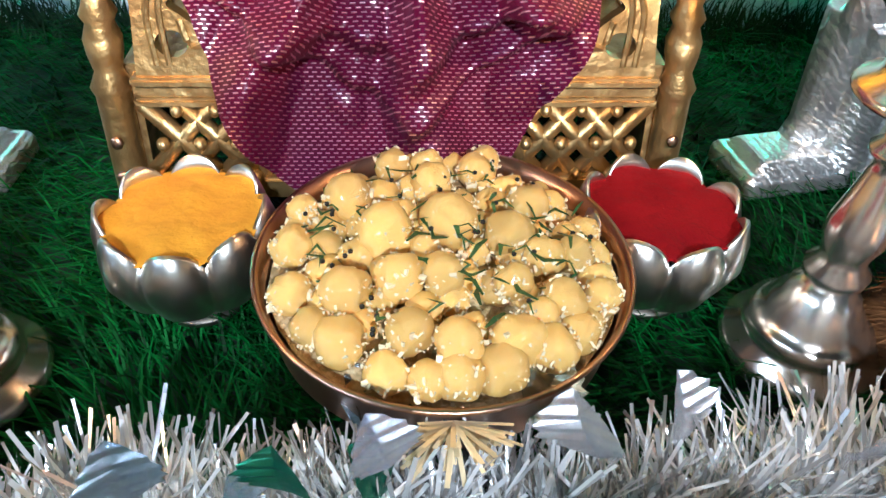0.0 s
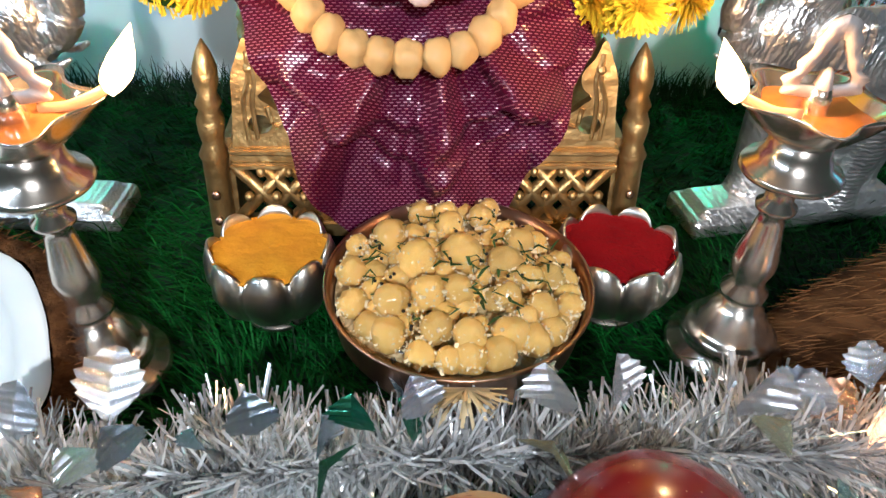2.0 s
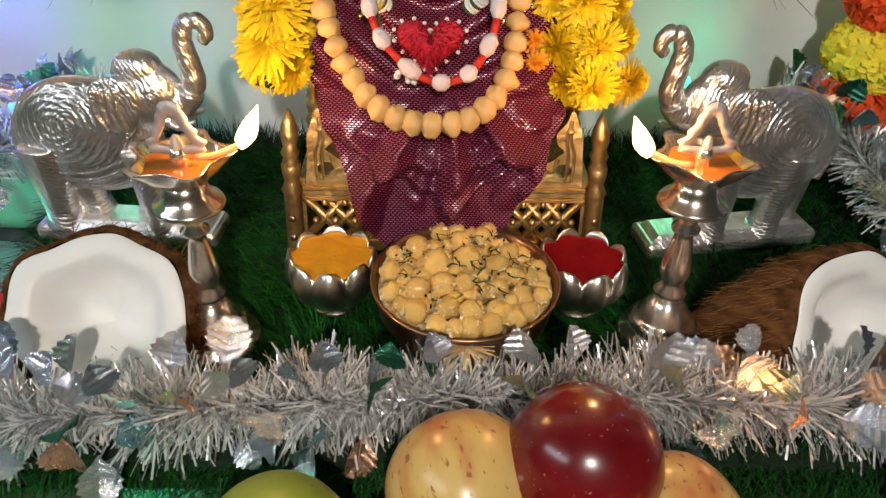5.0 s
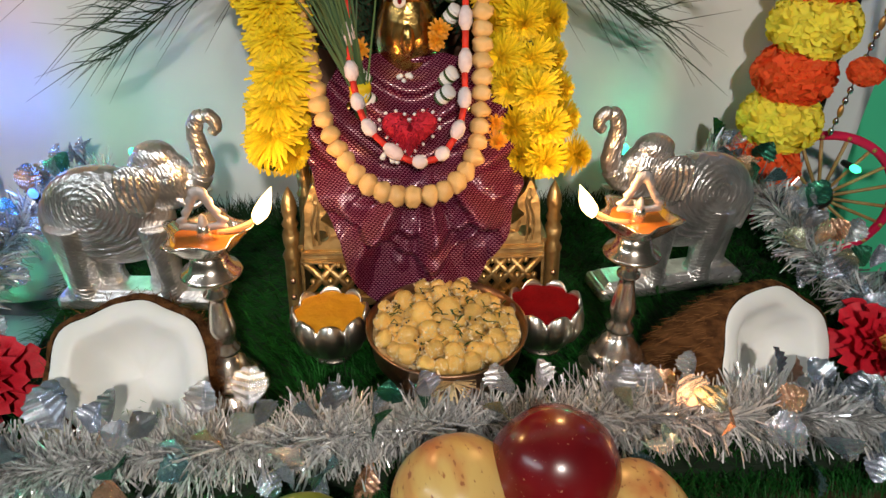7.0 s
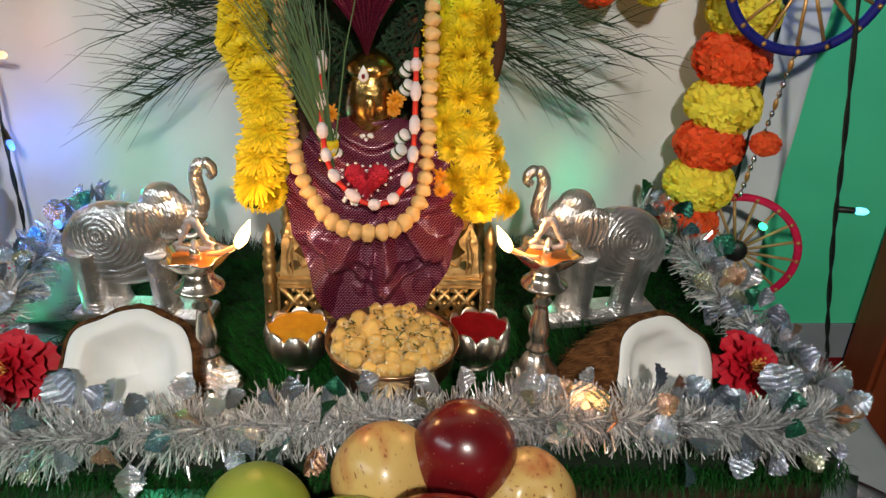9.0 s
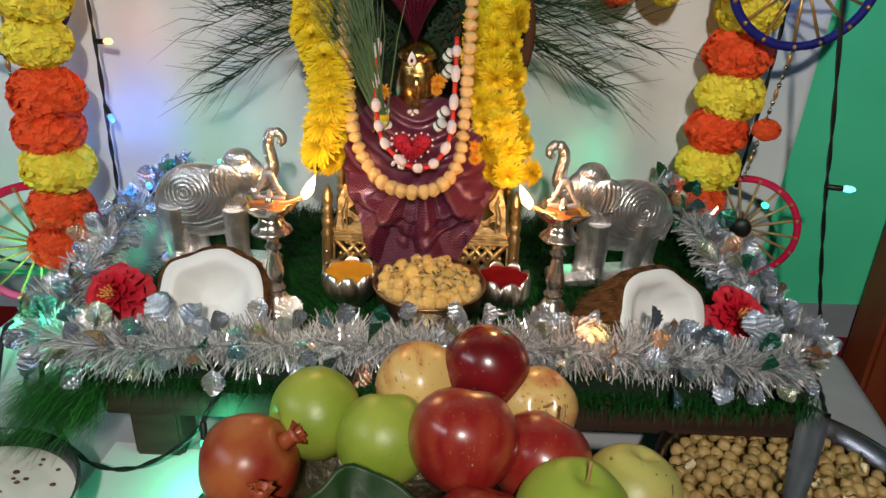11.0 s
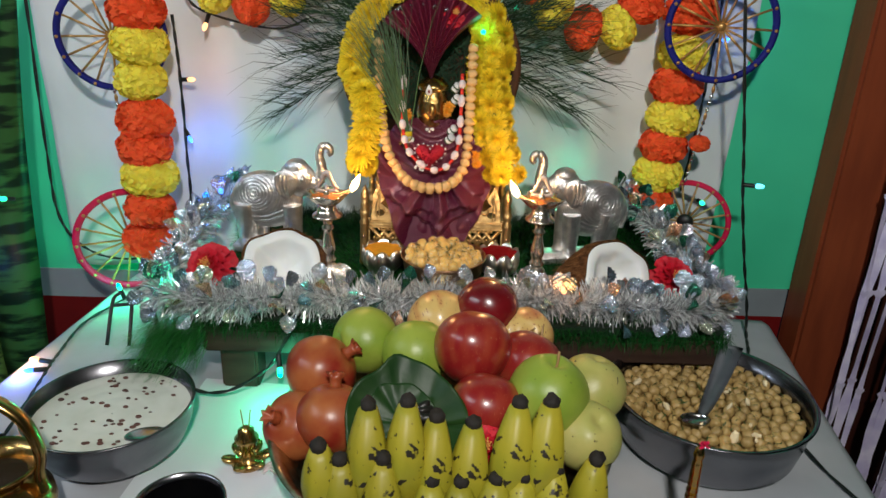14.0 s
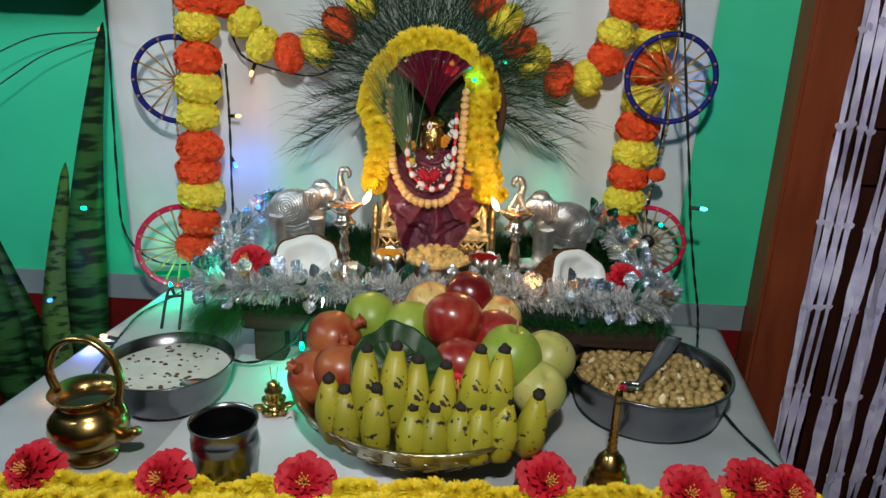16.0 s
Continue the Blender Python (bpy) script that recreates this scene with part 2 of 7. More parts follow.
# ---- more materials ----
def ramp_random(name, stops, rough, metal, spec=0.5, bump=0.0, bump_scale=200.0):
    """One surface whose pieces take their colour from a row of colours by chance."""
    m = mat(name, (0.5, 0.5, 0.5), rough, metal, spec=spec, bump=bump, bump_scale=bump_scale)
    n, l = m.node_tree.nodes, m.node_tree.links
    r = n.new("ShaderNodeValToRGB")
    r.color_ramp.interpolation = "CONSTANT"
    while len(r.color_ramp.elements) < len(stops):
        r.color_ramp.elements.new(0.5)
    for e, (p, c) in zip(r.color_ramp.elements, stops):
        e.position, e.color = p, (*c, 1)
    l.new(n.new("ShaderNodeObjectInfo").outputs["Random"], r.inputs[0])
    l.new(r.outputs[0], n["Principled BSDF"].inputs["Base Color"])
    return m


M_PEA = mat("chickpea", (0.80, 0.43, 0.065), 0.36, alt=(0.88, 0.60, 0.17), scale=90, rand=0.22, sss=0.15, bump=0.45, bump_scale=420, coat=0.2, speck=(0.88, 0.72, 0.42), speck_scale=300, speck_at=0.62)
M_PEA_DULL = mat("chickpea_dull", (0.34, 0.215, 0.068), 0.45, alt=(0.46, 0.32, 0.12), scale=90, rand=0.2, bump=0.12, bump_scale=350)
M_PEA_RAW = mat("soaked_chickpea", (0.66, 0.40, 0.14), 0.5, alt=(0.72, 0.48, 0.20), scale=60, rand=0.08, bump=0.08, bump_scale=250, sss=0.1)
M_CRUMB = mat("coconut_crumb", (0.84, 0.70, 0.44), 0.7, island=0.2)
M_BED = mat("coconut_bed", (0.42, 0.26, 0.09), 0.7, alt=(0.72, 0.56, 0.30), scale=220, bump=0.8, bump_scale=600, speck=(0.05, 0.08, 0.015), speck_scale=260, speck_at=0.72)
M_HERB = mat("coriander", (0.022, 0.06, 0.012), 0.5, alt=(0.05, 0.09, 0.018), scale=150, island=0.3)
M_SEED = mat("mustard_seed", (0.012, 0.01, 0.008), 0.4)
M_TURMERIC = mat("turmeric", (0.78, 0.36, 0.006), 0.9, alt=(0.70, 0.29, 0.004), scale=60, bump=0.35, bump_scale=400)
M_KUMKUM = mat("kumkum", (0.16, 0.002, 0.004), 0.9, spec=0.1, alt=(0.22, 0.003, 0.005), scale=60, bump=0.5, bump_scale=500)
M_COCO = mat("coconut_flesh", (0.86, 0.86, 0.84), 0.45, alt=(0.80, 0.81, 0.78), scale=25, sss=0.1, bump=0.08, bump_scale=150)
M_HUSK = mat("coconut_husk", (0.06, 0.025, 0.010), 0.95, spec=0.1, alt=(0.16, 0.07, 0.025), scale=180, stretch=(1, 1, 0.12), bump=1.0, bump_scale=500)
M_FIBRE = mat("coconut_fibre", (0.20, 0.09, 0.032), 0.9, spec=0.1, island=0.6)
M_APPLE = mat("red_apple", (0.25, 0.012, 0.012), 0.28, alt=(0.36, 0.06, 0.025), scale=22, stretch=(3, 3, 0.5), coat=0.3, lo=0.42, hi=0.75, speck=(0.6, 0.35, 0.16), speck_scale=400, speck_at=0.72)
M_DARKAPPLE = mat("dark_red_apple", (0.12, 0.005, 0.008), 0.25, alt=(0.18, 0.008, 0.011), scale=25, coat=0.3, speck=(0.4, 0.16, 0.1), speck_scale=500, speck_at=0.73)
M_YAPPLE = mat("yellow_apple", (0.68, 0.47, 0.16), 0.3, alt=(0.50, 0.14, 0.05), scale=26, stretch=(1.5, 1.5, 0.6), lo=0.50, hi=0.74, coat=0.2, speck=(0.34, 0.13, 0.05), speck_scale=210, speck_at=0.66)
M_GUAVA = mat("guava", (0.22, 0.32, 0.03), 0.38, alt=(0.33, 0.40, 0.055), scale=22, bump=0.15, bump_scale=160, speck=(0.10, 0.10, 0.03), speck_scale=110, speck_at=0.73)
M_PALEGUAVA = mat("ripe_guava", (0.52, 0.46, 0.14), 0.4, alt=(0.40, 0.41, 0.10), scale=25, bump=0.15, bump_scale=160, speck=(0.10, 0.08, 0.03), speck_scale=130, speck_at=0.71)
M_POM = mat("pomegranate", (0.26, 0.022, 0.012), 0.33, alt=(0.40, 0.12, 0.035), scale=26, bump=0.08, bump_scale=120, speck=(0.05, 0.02, 0.01), speck_scale=70, speck_at=0.76)
M_BANANA = mat("banana_skin", (0.31, 0.29, 0.018), 0.45, alt=(0.42, 0.34, 0.02), scale=30, bump=0.05, bump_scale=90, rand=0.15, speck=(0.02, 0.015, 0.008), speck_scale=115, speck_at=0.645)
M_BTIP = mat("banana_tip", (0.015, 0.011, 0.008), 0.8, bump=0.6, bump_scale=300)
M_BETEL = mat("betel_leaf", (0.007, 0.034, 0.006), 0.42, spec=0.25, alt=(0.018, 0.050, 0.010), scale=40, bump=0.2, bump_scale=100)
M_MILK = mat("payasam", (0.70, 0.70, 0.62), 0.25, alt=(0.62, 0.63, 0.54), scale=30, bump=0.1, bump_scale=60)
M_RAISIN = mat("raisin", (0.08, 0.03, 0.02), 0.5, island=0.5)
M_STICK = mat("bamboo", (0.42, 0.26, 0.10), 0.5, alt=(0.30, 0.17, 0.06), scale=60)

GRASS = 0.0


def pea_mesh(bm, r, seg=20, rings=13):
    def shape(u):
        f = 1.0 + 0.15 * noise.noise(u * 1.5) + 0.07 * noise.noise(u * 4) + 0.03 * noise.noise(u * 9)
        f += 0.22 * max(0.0, u.z - 0.75) * 3          # the beak
        f -= 0.10 * math.exp(-((u.x) ** 2) / 0.02) * max(0.0, u.y + 0.2)   # the crease
        return f * (0.93 if abs(u.x) < 0.3 else 1.0)
    return ball(bm, r, seg, rings, shape)


def any_turn():
    return Euler([random.uniform(0, 6.28) for _ in range(3)]).to_matrix().to_4x4()


def petals(bm, n, length, width, cup, spread=1.0, curl=0.3, start=0.0, jitter=0.2):
    """Petals in rows round the z axis, from upright in the middle to flat at the rim."""
    g = 2.39996
    for i in range(n):
        f = (i + 0.5) / n
        tilt = (0.15 + 1.35 * f * spread) + random.uniform(-jitter, jitter)
        a = i * g + random.uniform(-jitter, jitter)
        L, W = length * random.uniform(0.8, 1.1) * (0.55 + 0.45 * f), width * random.uniform(0.8, 1.15)
        out = Vector((math.cos(a), math.sin(a), 0))
        side = Vector((-math.sin(a), math.cos(a), 0))
        rows = []
        for k, wk in enumerate((0.45, 1.0, 0.55)):
            s = k / 2
            t = tilt + curl * (s - 0.3)
            p = out * (start + L * s * math.sin(t)) + Vector((0, 0, cup * (1 - f) + L * s * math.cos(t)))
            nrm = out * math.cos(t) - Vector((0, 0, math.sin(t)))
            rows.append([bm.verts.new(p + side * (W * wk * 0.5 * e) - nrm * (0.18 * W * wk if e == 0 else 0)) for e in (-1, 0, 1)])
        for ra, rb in zip(rows, rows[1:]):
            for e in (0, 1):
                bm.faces.new((ra[e], ra[e + 1], rb[e + 1], rb[e]))
    return bm


# ---- the offerings on the green mat ----
def shell(outer, inner):
    return outer + inner[::-1]


bowl = empty("chickpea_bowl", pose(0.0125, 0.150, GRASS), "copper-toned steel bowl heaped with cooked chickpeas", "bowl")
bm = bmesh.new()
lathe(bm, [(0.018, 0.0), (0.030, 0.001), (0.042, 0.010), (0.0495, 0.024), (0.0515, 0.038), (0.0535, 0.0415), (0.0535, 0.0425), (0.0520, 0.0425), (0.0500, 0.037), (0.048, 0.024), (0.040, 0.0115), (0.028, 0.003), (0.001, 0.0025)], 64)
part("bowl_shell", bm, M_COPPER, bowl)
pea_src = []
for k in range(3):
    bm = bmesh.new()
    noise.seed_set(k + 2)
    pea_mesh(bm, 1.0)
    me = bpy.data.meshes.new("chickpea")
    bm.to_mesh(me)
    bm.free()
    for p in me.polygons:
        p.use_smooth = True
    pea_src.append(me)
noise.seed_set(1)


def pea_copies():
    out = []
    for m in (M_PEA, M_PEA_DULL, M_PEA_RAW):
        row = []
        for me in pea_src:
            c = me.copy()
            c.materials.append(m)
            row.append(c)
        out.append(row)
    return out


PEAS, PEAS_DULL, PEAS_RAW = pea_copies()
# x, y in mm and half width in mm of the chickpeas on top
TOP = [(-2, 190, 5.5), (9, 190, 5.0), (24, 185, 6.1), (27, 194, 5.4), (-15, 172, 7.3), (10, 177, 6.6), (-28, 169, 4.6), (-30, 153, 6.1), (-4, 155, 8.2), (14, 157, 8.4), (30, 152, 7.1),
       (39, 145, 5.9), (48, 147, 5.6), (0, 136, 6.8), (11, 137, 6.1), (-29, 135, 6.1), (-14, 132, 7.1), (-15, 117, 6.7), (2, 119, 6.2), (14, 115, 6.5), (29, 117, 7.3), (40, 112, 6.4),
       (42, 129, 6.0), (53, 132, 5.4), (48, 118, 5.5), (-5, 107, 5.6), (6, 104, 5.2), (14, 103, 6.4), (26, 103, 6.8), (29, 134, 5.2), (36, 125, 4.8), (-24, 121, 5.6), (38, 167, 6.8)]
placed = []
for i, (px, py, pr) in enumerate(TOP):
    x, y, r = px / 1000 - 0.0125, py / 1000 - 0.152, pr / 1000 * 1.02
    d = math.hypot(x, y)
    s = min(1.0, (0.0505 - r) / max(d, 1e-6)) if d > 0.0505 - r else 1.0
    placed.append((x * s, y * s, 0.0435 + 0.0065 * (1 - (d / 0.05) ** 2) + random.uniform(-0.001, 0.001), r))
for i in range(900):
    a, d = random.uniform(0, 6.283), 0.045 * math.sqrt(random.random())
    x, y, r = d * math.cos(a), d * math.sin(a), random.uniform(0.0046, 0.0062)
    z = 0.0395 + 0.005 * (1 - (d / 0.05) ** 2)
    if all((x - q[0]) ** 2 + (y - q[1]) ** 2 + (1.3 * (z - q[2])) ** 2 > (0.78 * (r + q[3])) ** 2 for q in placed):
        placed.append((x, y, z, r))
for i, (x, y, z, r) in enumerate(placed):
    o = new("chickpea", PEAS[i % 3])
    o.parent = bowl
    o.matrix_basis = Matrix.Translation((x, y, z)) @ any_turn() @ Matrix.Diagonal((r, r * 0.94, r * 0.96, 1))


def bits(name, n, fn, material, parent, label=""):
    bm = bmesh.new()
    for _ in range(n):
        fn(bm)
    o = part(name, bm, material, parent, label, smooth=False)
    o["kind"] = "stuff"
    return o


def on_heap(R, z0, dome):
    a, d = random.uniform(0, 6.283), R * math.sqrt(random.random())
    return Vector((d * math.cos(a), d * math.sin(a), z0 + dome * (1 - (d / R) ** 2)))


def crumb(R, z0, dome, s0, s1):
    def fn(bm):
        p, s = on_heap(R, z0, dome), random.uniform(s0, s1)
        vs = bmesh.ops.create_icosphere(bm, subdivisions=1, radius=s)["verts"]
        e = any_turn() @ Matrix.Diagonal((1.5, 0.8, 0.6, 1))
        for v in vs:
            v.co = p + (e @ (v.co * random.uniform(0.6, 1.2)))
    return fn


def herb(R, z0, dome, L):
    def fn(bm):
        p = on_heap(R, z0, dome)
        a = random.uniform(0, 6.28)
        d = Vector((math.cos(a), math.sin(a), random.uniform(-0.2, 0.3)))
        s = Vector((-d.y, d.x, 0)) * random.uniform(0.0003, 0.0009)
        l, bend = random.uniform(0.4, 1.2) * L, Vector((-d.y, d.x, 0)) * random.uniform(-0.004, 0.004)
        q = [p, p + d * l * 0.5 + bend + Vector((0, 0, 0.001)), p + d * l]
        r = [(bm.verts.new(c - s * w), bm.verts.new(c + s * w)) for c, w in zip(q, (0.5, 1, 0.4))]
        for a_, b_ in zip(r, r[1:]):
            bm.faces.new((a_[0], a_[1], b_[1], b_[0]))
    return fn


def pea_crumb(bm):
    x, y, z, r = random.choice(placed)
    a, e = random.uniform(0, 6.283), random.triangular(-0.5, 1.1, 0.0)
    p = Vector((x, y, z)) + Vector((math.cos(a) * math.cos(e), math.sin(a) * math.cos(e), math.sin(e))) * r * 0.98
    s, t = random.uniform(0.0003, 0.0008) * (2.2 if random.random() < 0.12 else 1), any_turn() @ Matrix.Diagonal((1.5, 0.9, 0.55, 1))
    for v in bmesh.ops.create_cube(bm, size=1.0)["verts"]:
        v.co = p + (t @ (v.co * s * random.uniform(0.6, 1.3)))


bm = bmesh.new()
lathe(bm, [(0.0492 * (1 - i / 26), 0.0) for i in range(26)] + [(0.0003, 0.0)], 72, caps=False)
for v in bm.verts:
    d2 = (v.co.x ** 2 + v.co.y ** 2) / 0.0024
    v.co.z = 0.0362 + 0.0065 * (1 - d2) + 0.0022 * noise.noise(v.co * 260) + 0.0015 * noise.noise(v.co * 700)
part("coconut_bed", bm, M_BED, bowl, "grated coconut and onion between the chickpeas")["kind"] = "stuff"
bits("grated_coconut", 3900, pea_crumb, M_CRUMB, bowl, "grated white coconut")
bits("chopped_coriander", 90, herb(0.040, 0.0475, 0.0065, 0.008), M_HERB, bowl, "chopped green coriander")
bits("mustard_scatter", 45, lambda bm: bmesh.ops.create_icosphere(bm, subdivisions=1, radius=0.0008, matrix=Matrix.Translation(on_heap(0.042, 0.0475, 0.0065))), M_SEED, bowl, "black mustard seeds")


def lotus_cup(at, fill, label, fillname, spin):
    cup = empty("powder_cup", at, label, "cup", "lotus cups beside the bowl")
    def lobes(a, k):
        return 1 - 0.12 * (1 - abs(math.sin(4 * (a + spin))) ** 0.6)
    K = 1.15
    prof = [(0.010, 0.0), (0.0125, 0.0008), (0.0125, 0.0025), (0.0095, 0.004), (0.015, 0.0065), (0.0215, 0.013), (0.0248, 0.021), (0.0245, 0.029), (0.0225, 0.036), (0.0213, 0.0365), (0.0228, 0.029), (0.0232, 0.021), (0.0198, 0.0132), (0.012, 0.0085), (0.0005, 0.008)]
    bm = bmesh.new()
    lathe(bm, prof, 128, lambda a, k: lobes(a, k) if 3 < k < 13 else 1.0)
    for v in bm.verts:
        r, a = math.hypot(v.co.x, v.co.y), math.atan2(v.co.y, v.co.x)
        if v.co.z > 0.026 and r > 0.018:
            v.co.z -= 0.0085 * (1 - abs(math.sin(4 * (a + spin))) ** 0.55) * (v.co.z - 0.026) / 0.0105
    bmesh.ops.scale(bm, vec=(K, K, K), verts=bm.verts[:])
    part("cup_shell", bm, M_SILVER, cup)
    bm = bmesh.new()
    n = 40
    prof2 = [(0.0226 * math.sqrt(i / 10) + 1e-4, 0) for i in range(11)]
    lathe(bm, prof2[::-1], n, lambda a, k: lobes(a, 8), caps=False)
    for v in bm.verts:
        r = math.hypot(v.co.x, v.co.y)
        v.co.z = 0.0312 + 0.0012 * (1 - (r / 0.0226) ** 2) + 0.0012 * noise.noise(v.co * 160)
    bmesh.ops.scale(bm, vec=(K, K, K), verts=bm.verts[:])
    part(fillname, bm, fill, cup)
    return cup


lotus_cup(pose(-0.066, 0.176, GRASS), M_TURMERIC, "lotus-shaped silver cup full of yellow turmeric powder", "turmeric_powder", 0.35)
lotus_cup(pose(0.084, 0.176, GRASS), M_KUMKUM, "lotus-shaped silver cup full of red kumkum powder", "kumkum_powder", 0.15)

# ---- oil lamps on stands ----
M_OIL = mat("lamp_oil", (0.38, 0.14, 0.025), 0.08, spec=0.6, alt=(0.28, 0.09, 0.015), scale=60)
M_LAMPMETAL = mat("lamp_metal", (0.86, 0.79, 0.70), 0.21, 0.95, alt=(0.70, 0.60, 0.50), scale=25, bump=0.03, bump_scale=160)
M_FLAME = mat("flame", (1, 0.7, 0.3), 0.5, emit=(1.0, 0.60, 0.24), power=9.0)
M_ORNA = mat("dull_lamp_metal", (0.46, 0.42, 0.40), 0.55, 0.5, alt=(0.52, 0.43, 0.39), scale=60, bump=0.2, bump_scale=250)
M_WICK = mat("wick", (0.55, 0.3, 0.14), 0.9)


def oil_lamp(at, turn, label):
    """A turned stand with a five-lipped dish; the flame's lip points along +x turned by turn degrees."""
    at = at @ Matrix.Diagonal((0.87, 0.87, 1.15, 1))
    L = empty("oil_lamp", at, label, "oil lamp", "pair of oil lamps")
    bm = bmesh.new()
    lathe(bm, [(0.0285, 0.0), (0.0290, 0.0018), (0.0275, 0.004), (0.0225, 0.0065), (0.0215, 0.009), (0.0230, 0.0105), (0.0195, 0.0125), (0.0165, 0.0145), (0.0160, 0.0175), (0.0135, 0.0195), (0.0125, 0.0225), (0.0095, 0.0245), (0.0075, 0.027)], 56)
    part("base", bm, M_LAMPMETAL, L)
    bm = bmesh.new()
    lathe(bm, [(0.0075, 0.0265), (0.0105, 0.0285), (0.0110, 0.031), (0.0078, 0.034), (0.0080, 0.037), (0.0100, 0.042), (0.0098, 0.046), (0.0074, 0.055), (0.0060, 0.061), (0.0056, 0.064), (0.0085, 0.066), (0.0088, 0.0675), (0.0060, 0.0695), (0.0066, 0.074), (0.0070, 0.081)], 40)
    part("stem", bm, M_LAMPMETAL, L)
    bm = bmesh.new()
    lathe(bm, [(0.0068, 0.080), (0.0140, 0.0805), (0.0205, 0.0800), (0.0212, 0.0810), (0.0200, 0.0825), (0.0155, 0.0845), (0.0130, 0.0890), (0.0120, 0.0935)], 48)
    part("drip_tray", bm, M_LAMPMETAL, L)
    bm = bmesh.new()
    def lips(a, k):
        s = abs(math.cos(2.5 * a)) ** 3
        return 1 + (0.0, 0.03, 0.12, 0.34, 0.42, 0.34, 0.10, 0.0, 0.0)[k] * s
    lathe(bm, [(0.010, 0.0925), (0.0160, 0.0945), (0.0205, 0.0985), (0.0225, 0.1040), (0.0232, 0.1058), (0.0215, 0.1048), (0.0185, 0.0992), (0.0140, 0.0965), (0.001, 0.096)], 80, lips)
    bowl_ob = part("oil_dish", bm, M_LAMPMETAL, L, at=pose(0, 0, 0, 0, 0, turn))
    bm = bmesh.new()
    lathe(bm, [(0.0215, 0.0), (0.001, 0.0002)], 60, lambda a, k: 1 + 0.14 * abs(math.cos(2.5 * a)) ** 3, caps=False)
    part("oil", bm, M_OIL, bowl_ob, "amber lamp oil", at=pose(0, 0, 0.1012))
    bm = bmesh.new()
    lathe(bm, [(0.0055, 0.097), (0.0050, 0.106), (0.0040, 0.109), (0.0015, 0.1095)], 24)
    part("spike", bm, M_LAMPMETAL, L)
    # openwork arch ornament over the spike
    bm = bmesh.new()
    outer = spline([(0.0, 0, 0.1060), (0.009, 0, 0.1062), (0.0175, 0, 0.1080), (0.0185, 0, 0.1130), (0.0150, 0, 0.1175), (0.0125, 0, 0.1225), (0.0092, 0, 0.1290), (0.0075, 0, 0.1345), (0.0045, 0, 0.1385), (0.0, 0, 0.1400)], 30)
    inner = spline([(0.0, 0, 0.1110), (0.006, 0, 0.1110), (0.0110, 0, 0.1120), (0.0112, 0, 0.1145), (0.0085, 0, 0.1180), (0.0066, 0, 0.1215), (0.0042, 0, 0.1255), (0.0030, 0, 0.1280), (0.0016, 0, 0.1300), (0.0, 0, 0.1306)], 30)
    for sx in (-1, 1):
        ring = []
        for k, (a, b) in enumerate(zip(outer, inner)):
            g = 1.0 + 0.085 * math.sin(k * 1.35) * (3 < k < 27)
            ring.append([bm.verts.new((c.x * sx * (g if c is a else 1.0), y, c.z)) for c, y in ((a, -0.0009), (a, 0.0009), (b, 0.0014), (b, -0.0014))])
        for r0, r1 in zip(ring, ring[1:]):
            for k in range(4):
                bm.faces.new((r0[k], r0[(k + 1) % 4], r1[(k + 1) % 4], r1[k]))
    tube(bm, [(0, 0, 0.108), (0, 0, 0.113), (0, 0, 0.1165), (0, 0, 0.1185)], [0.0046, 0.0034, 0.0026, 0.0008], 10)
    for v in bm.verts:
        v.co = Vector((v.co.x * 0.88, v.co.y, 0.106 + (v.co.z - 0.106) * 0.72))
    bmesh.ops.recalc_face_normals(bm, faces=bm.faces)
    part("ornament", bm, M_ORNA, L)
    w = Matrix.Rotation(radians(turn), 4, "Z")
    bm = bmesh.new()
    tube(bm, spline([(0.008, 0.004, 0.1022), (0.018, 0.002, 0.1028), (0.027, 0, 0.1055), (0.0325, 0, 0.1075)], 10), 0.0016, 8)
    part("wick", bm, M_WICK, bowl_ob)
    bm = bmesh.new()
    lathe(bm, [(0.0005, -0.002), (0.0034, 0.0), (0.0058, 0.003), (0.0060, 0.0055), (0.0046, 0.010), (0.0024, 0.014), (0.0002, 0.018)], 20)
    for v in bm.verts:
        v.co.x += 0.5 * v.co.z + 6 * v.co.z ** 2
    part("flame", bm, M_FLAME, bowl_ob, "bright warm flame", at=Matrix.Translation((0.036, 0, 0.1075)))
    tip = at @ w @ Vector((0.036, 0, 0.122))
    lamp("flame_light", "POINT", Matrix.Translation(tip), 0.34, (1.0, 0.50, 0.18), 0.006)
    return L


oil_lamp(pose(-0.131, 0.143, GRASS), 12, "silver oil lamp on a turned stand, burning")
oil_lamp(pose(0.130, 0.150, GRASS), 188, "silver oil lamp on a turned stand, burning")

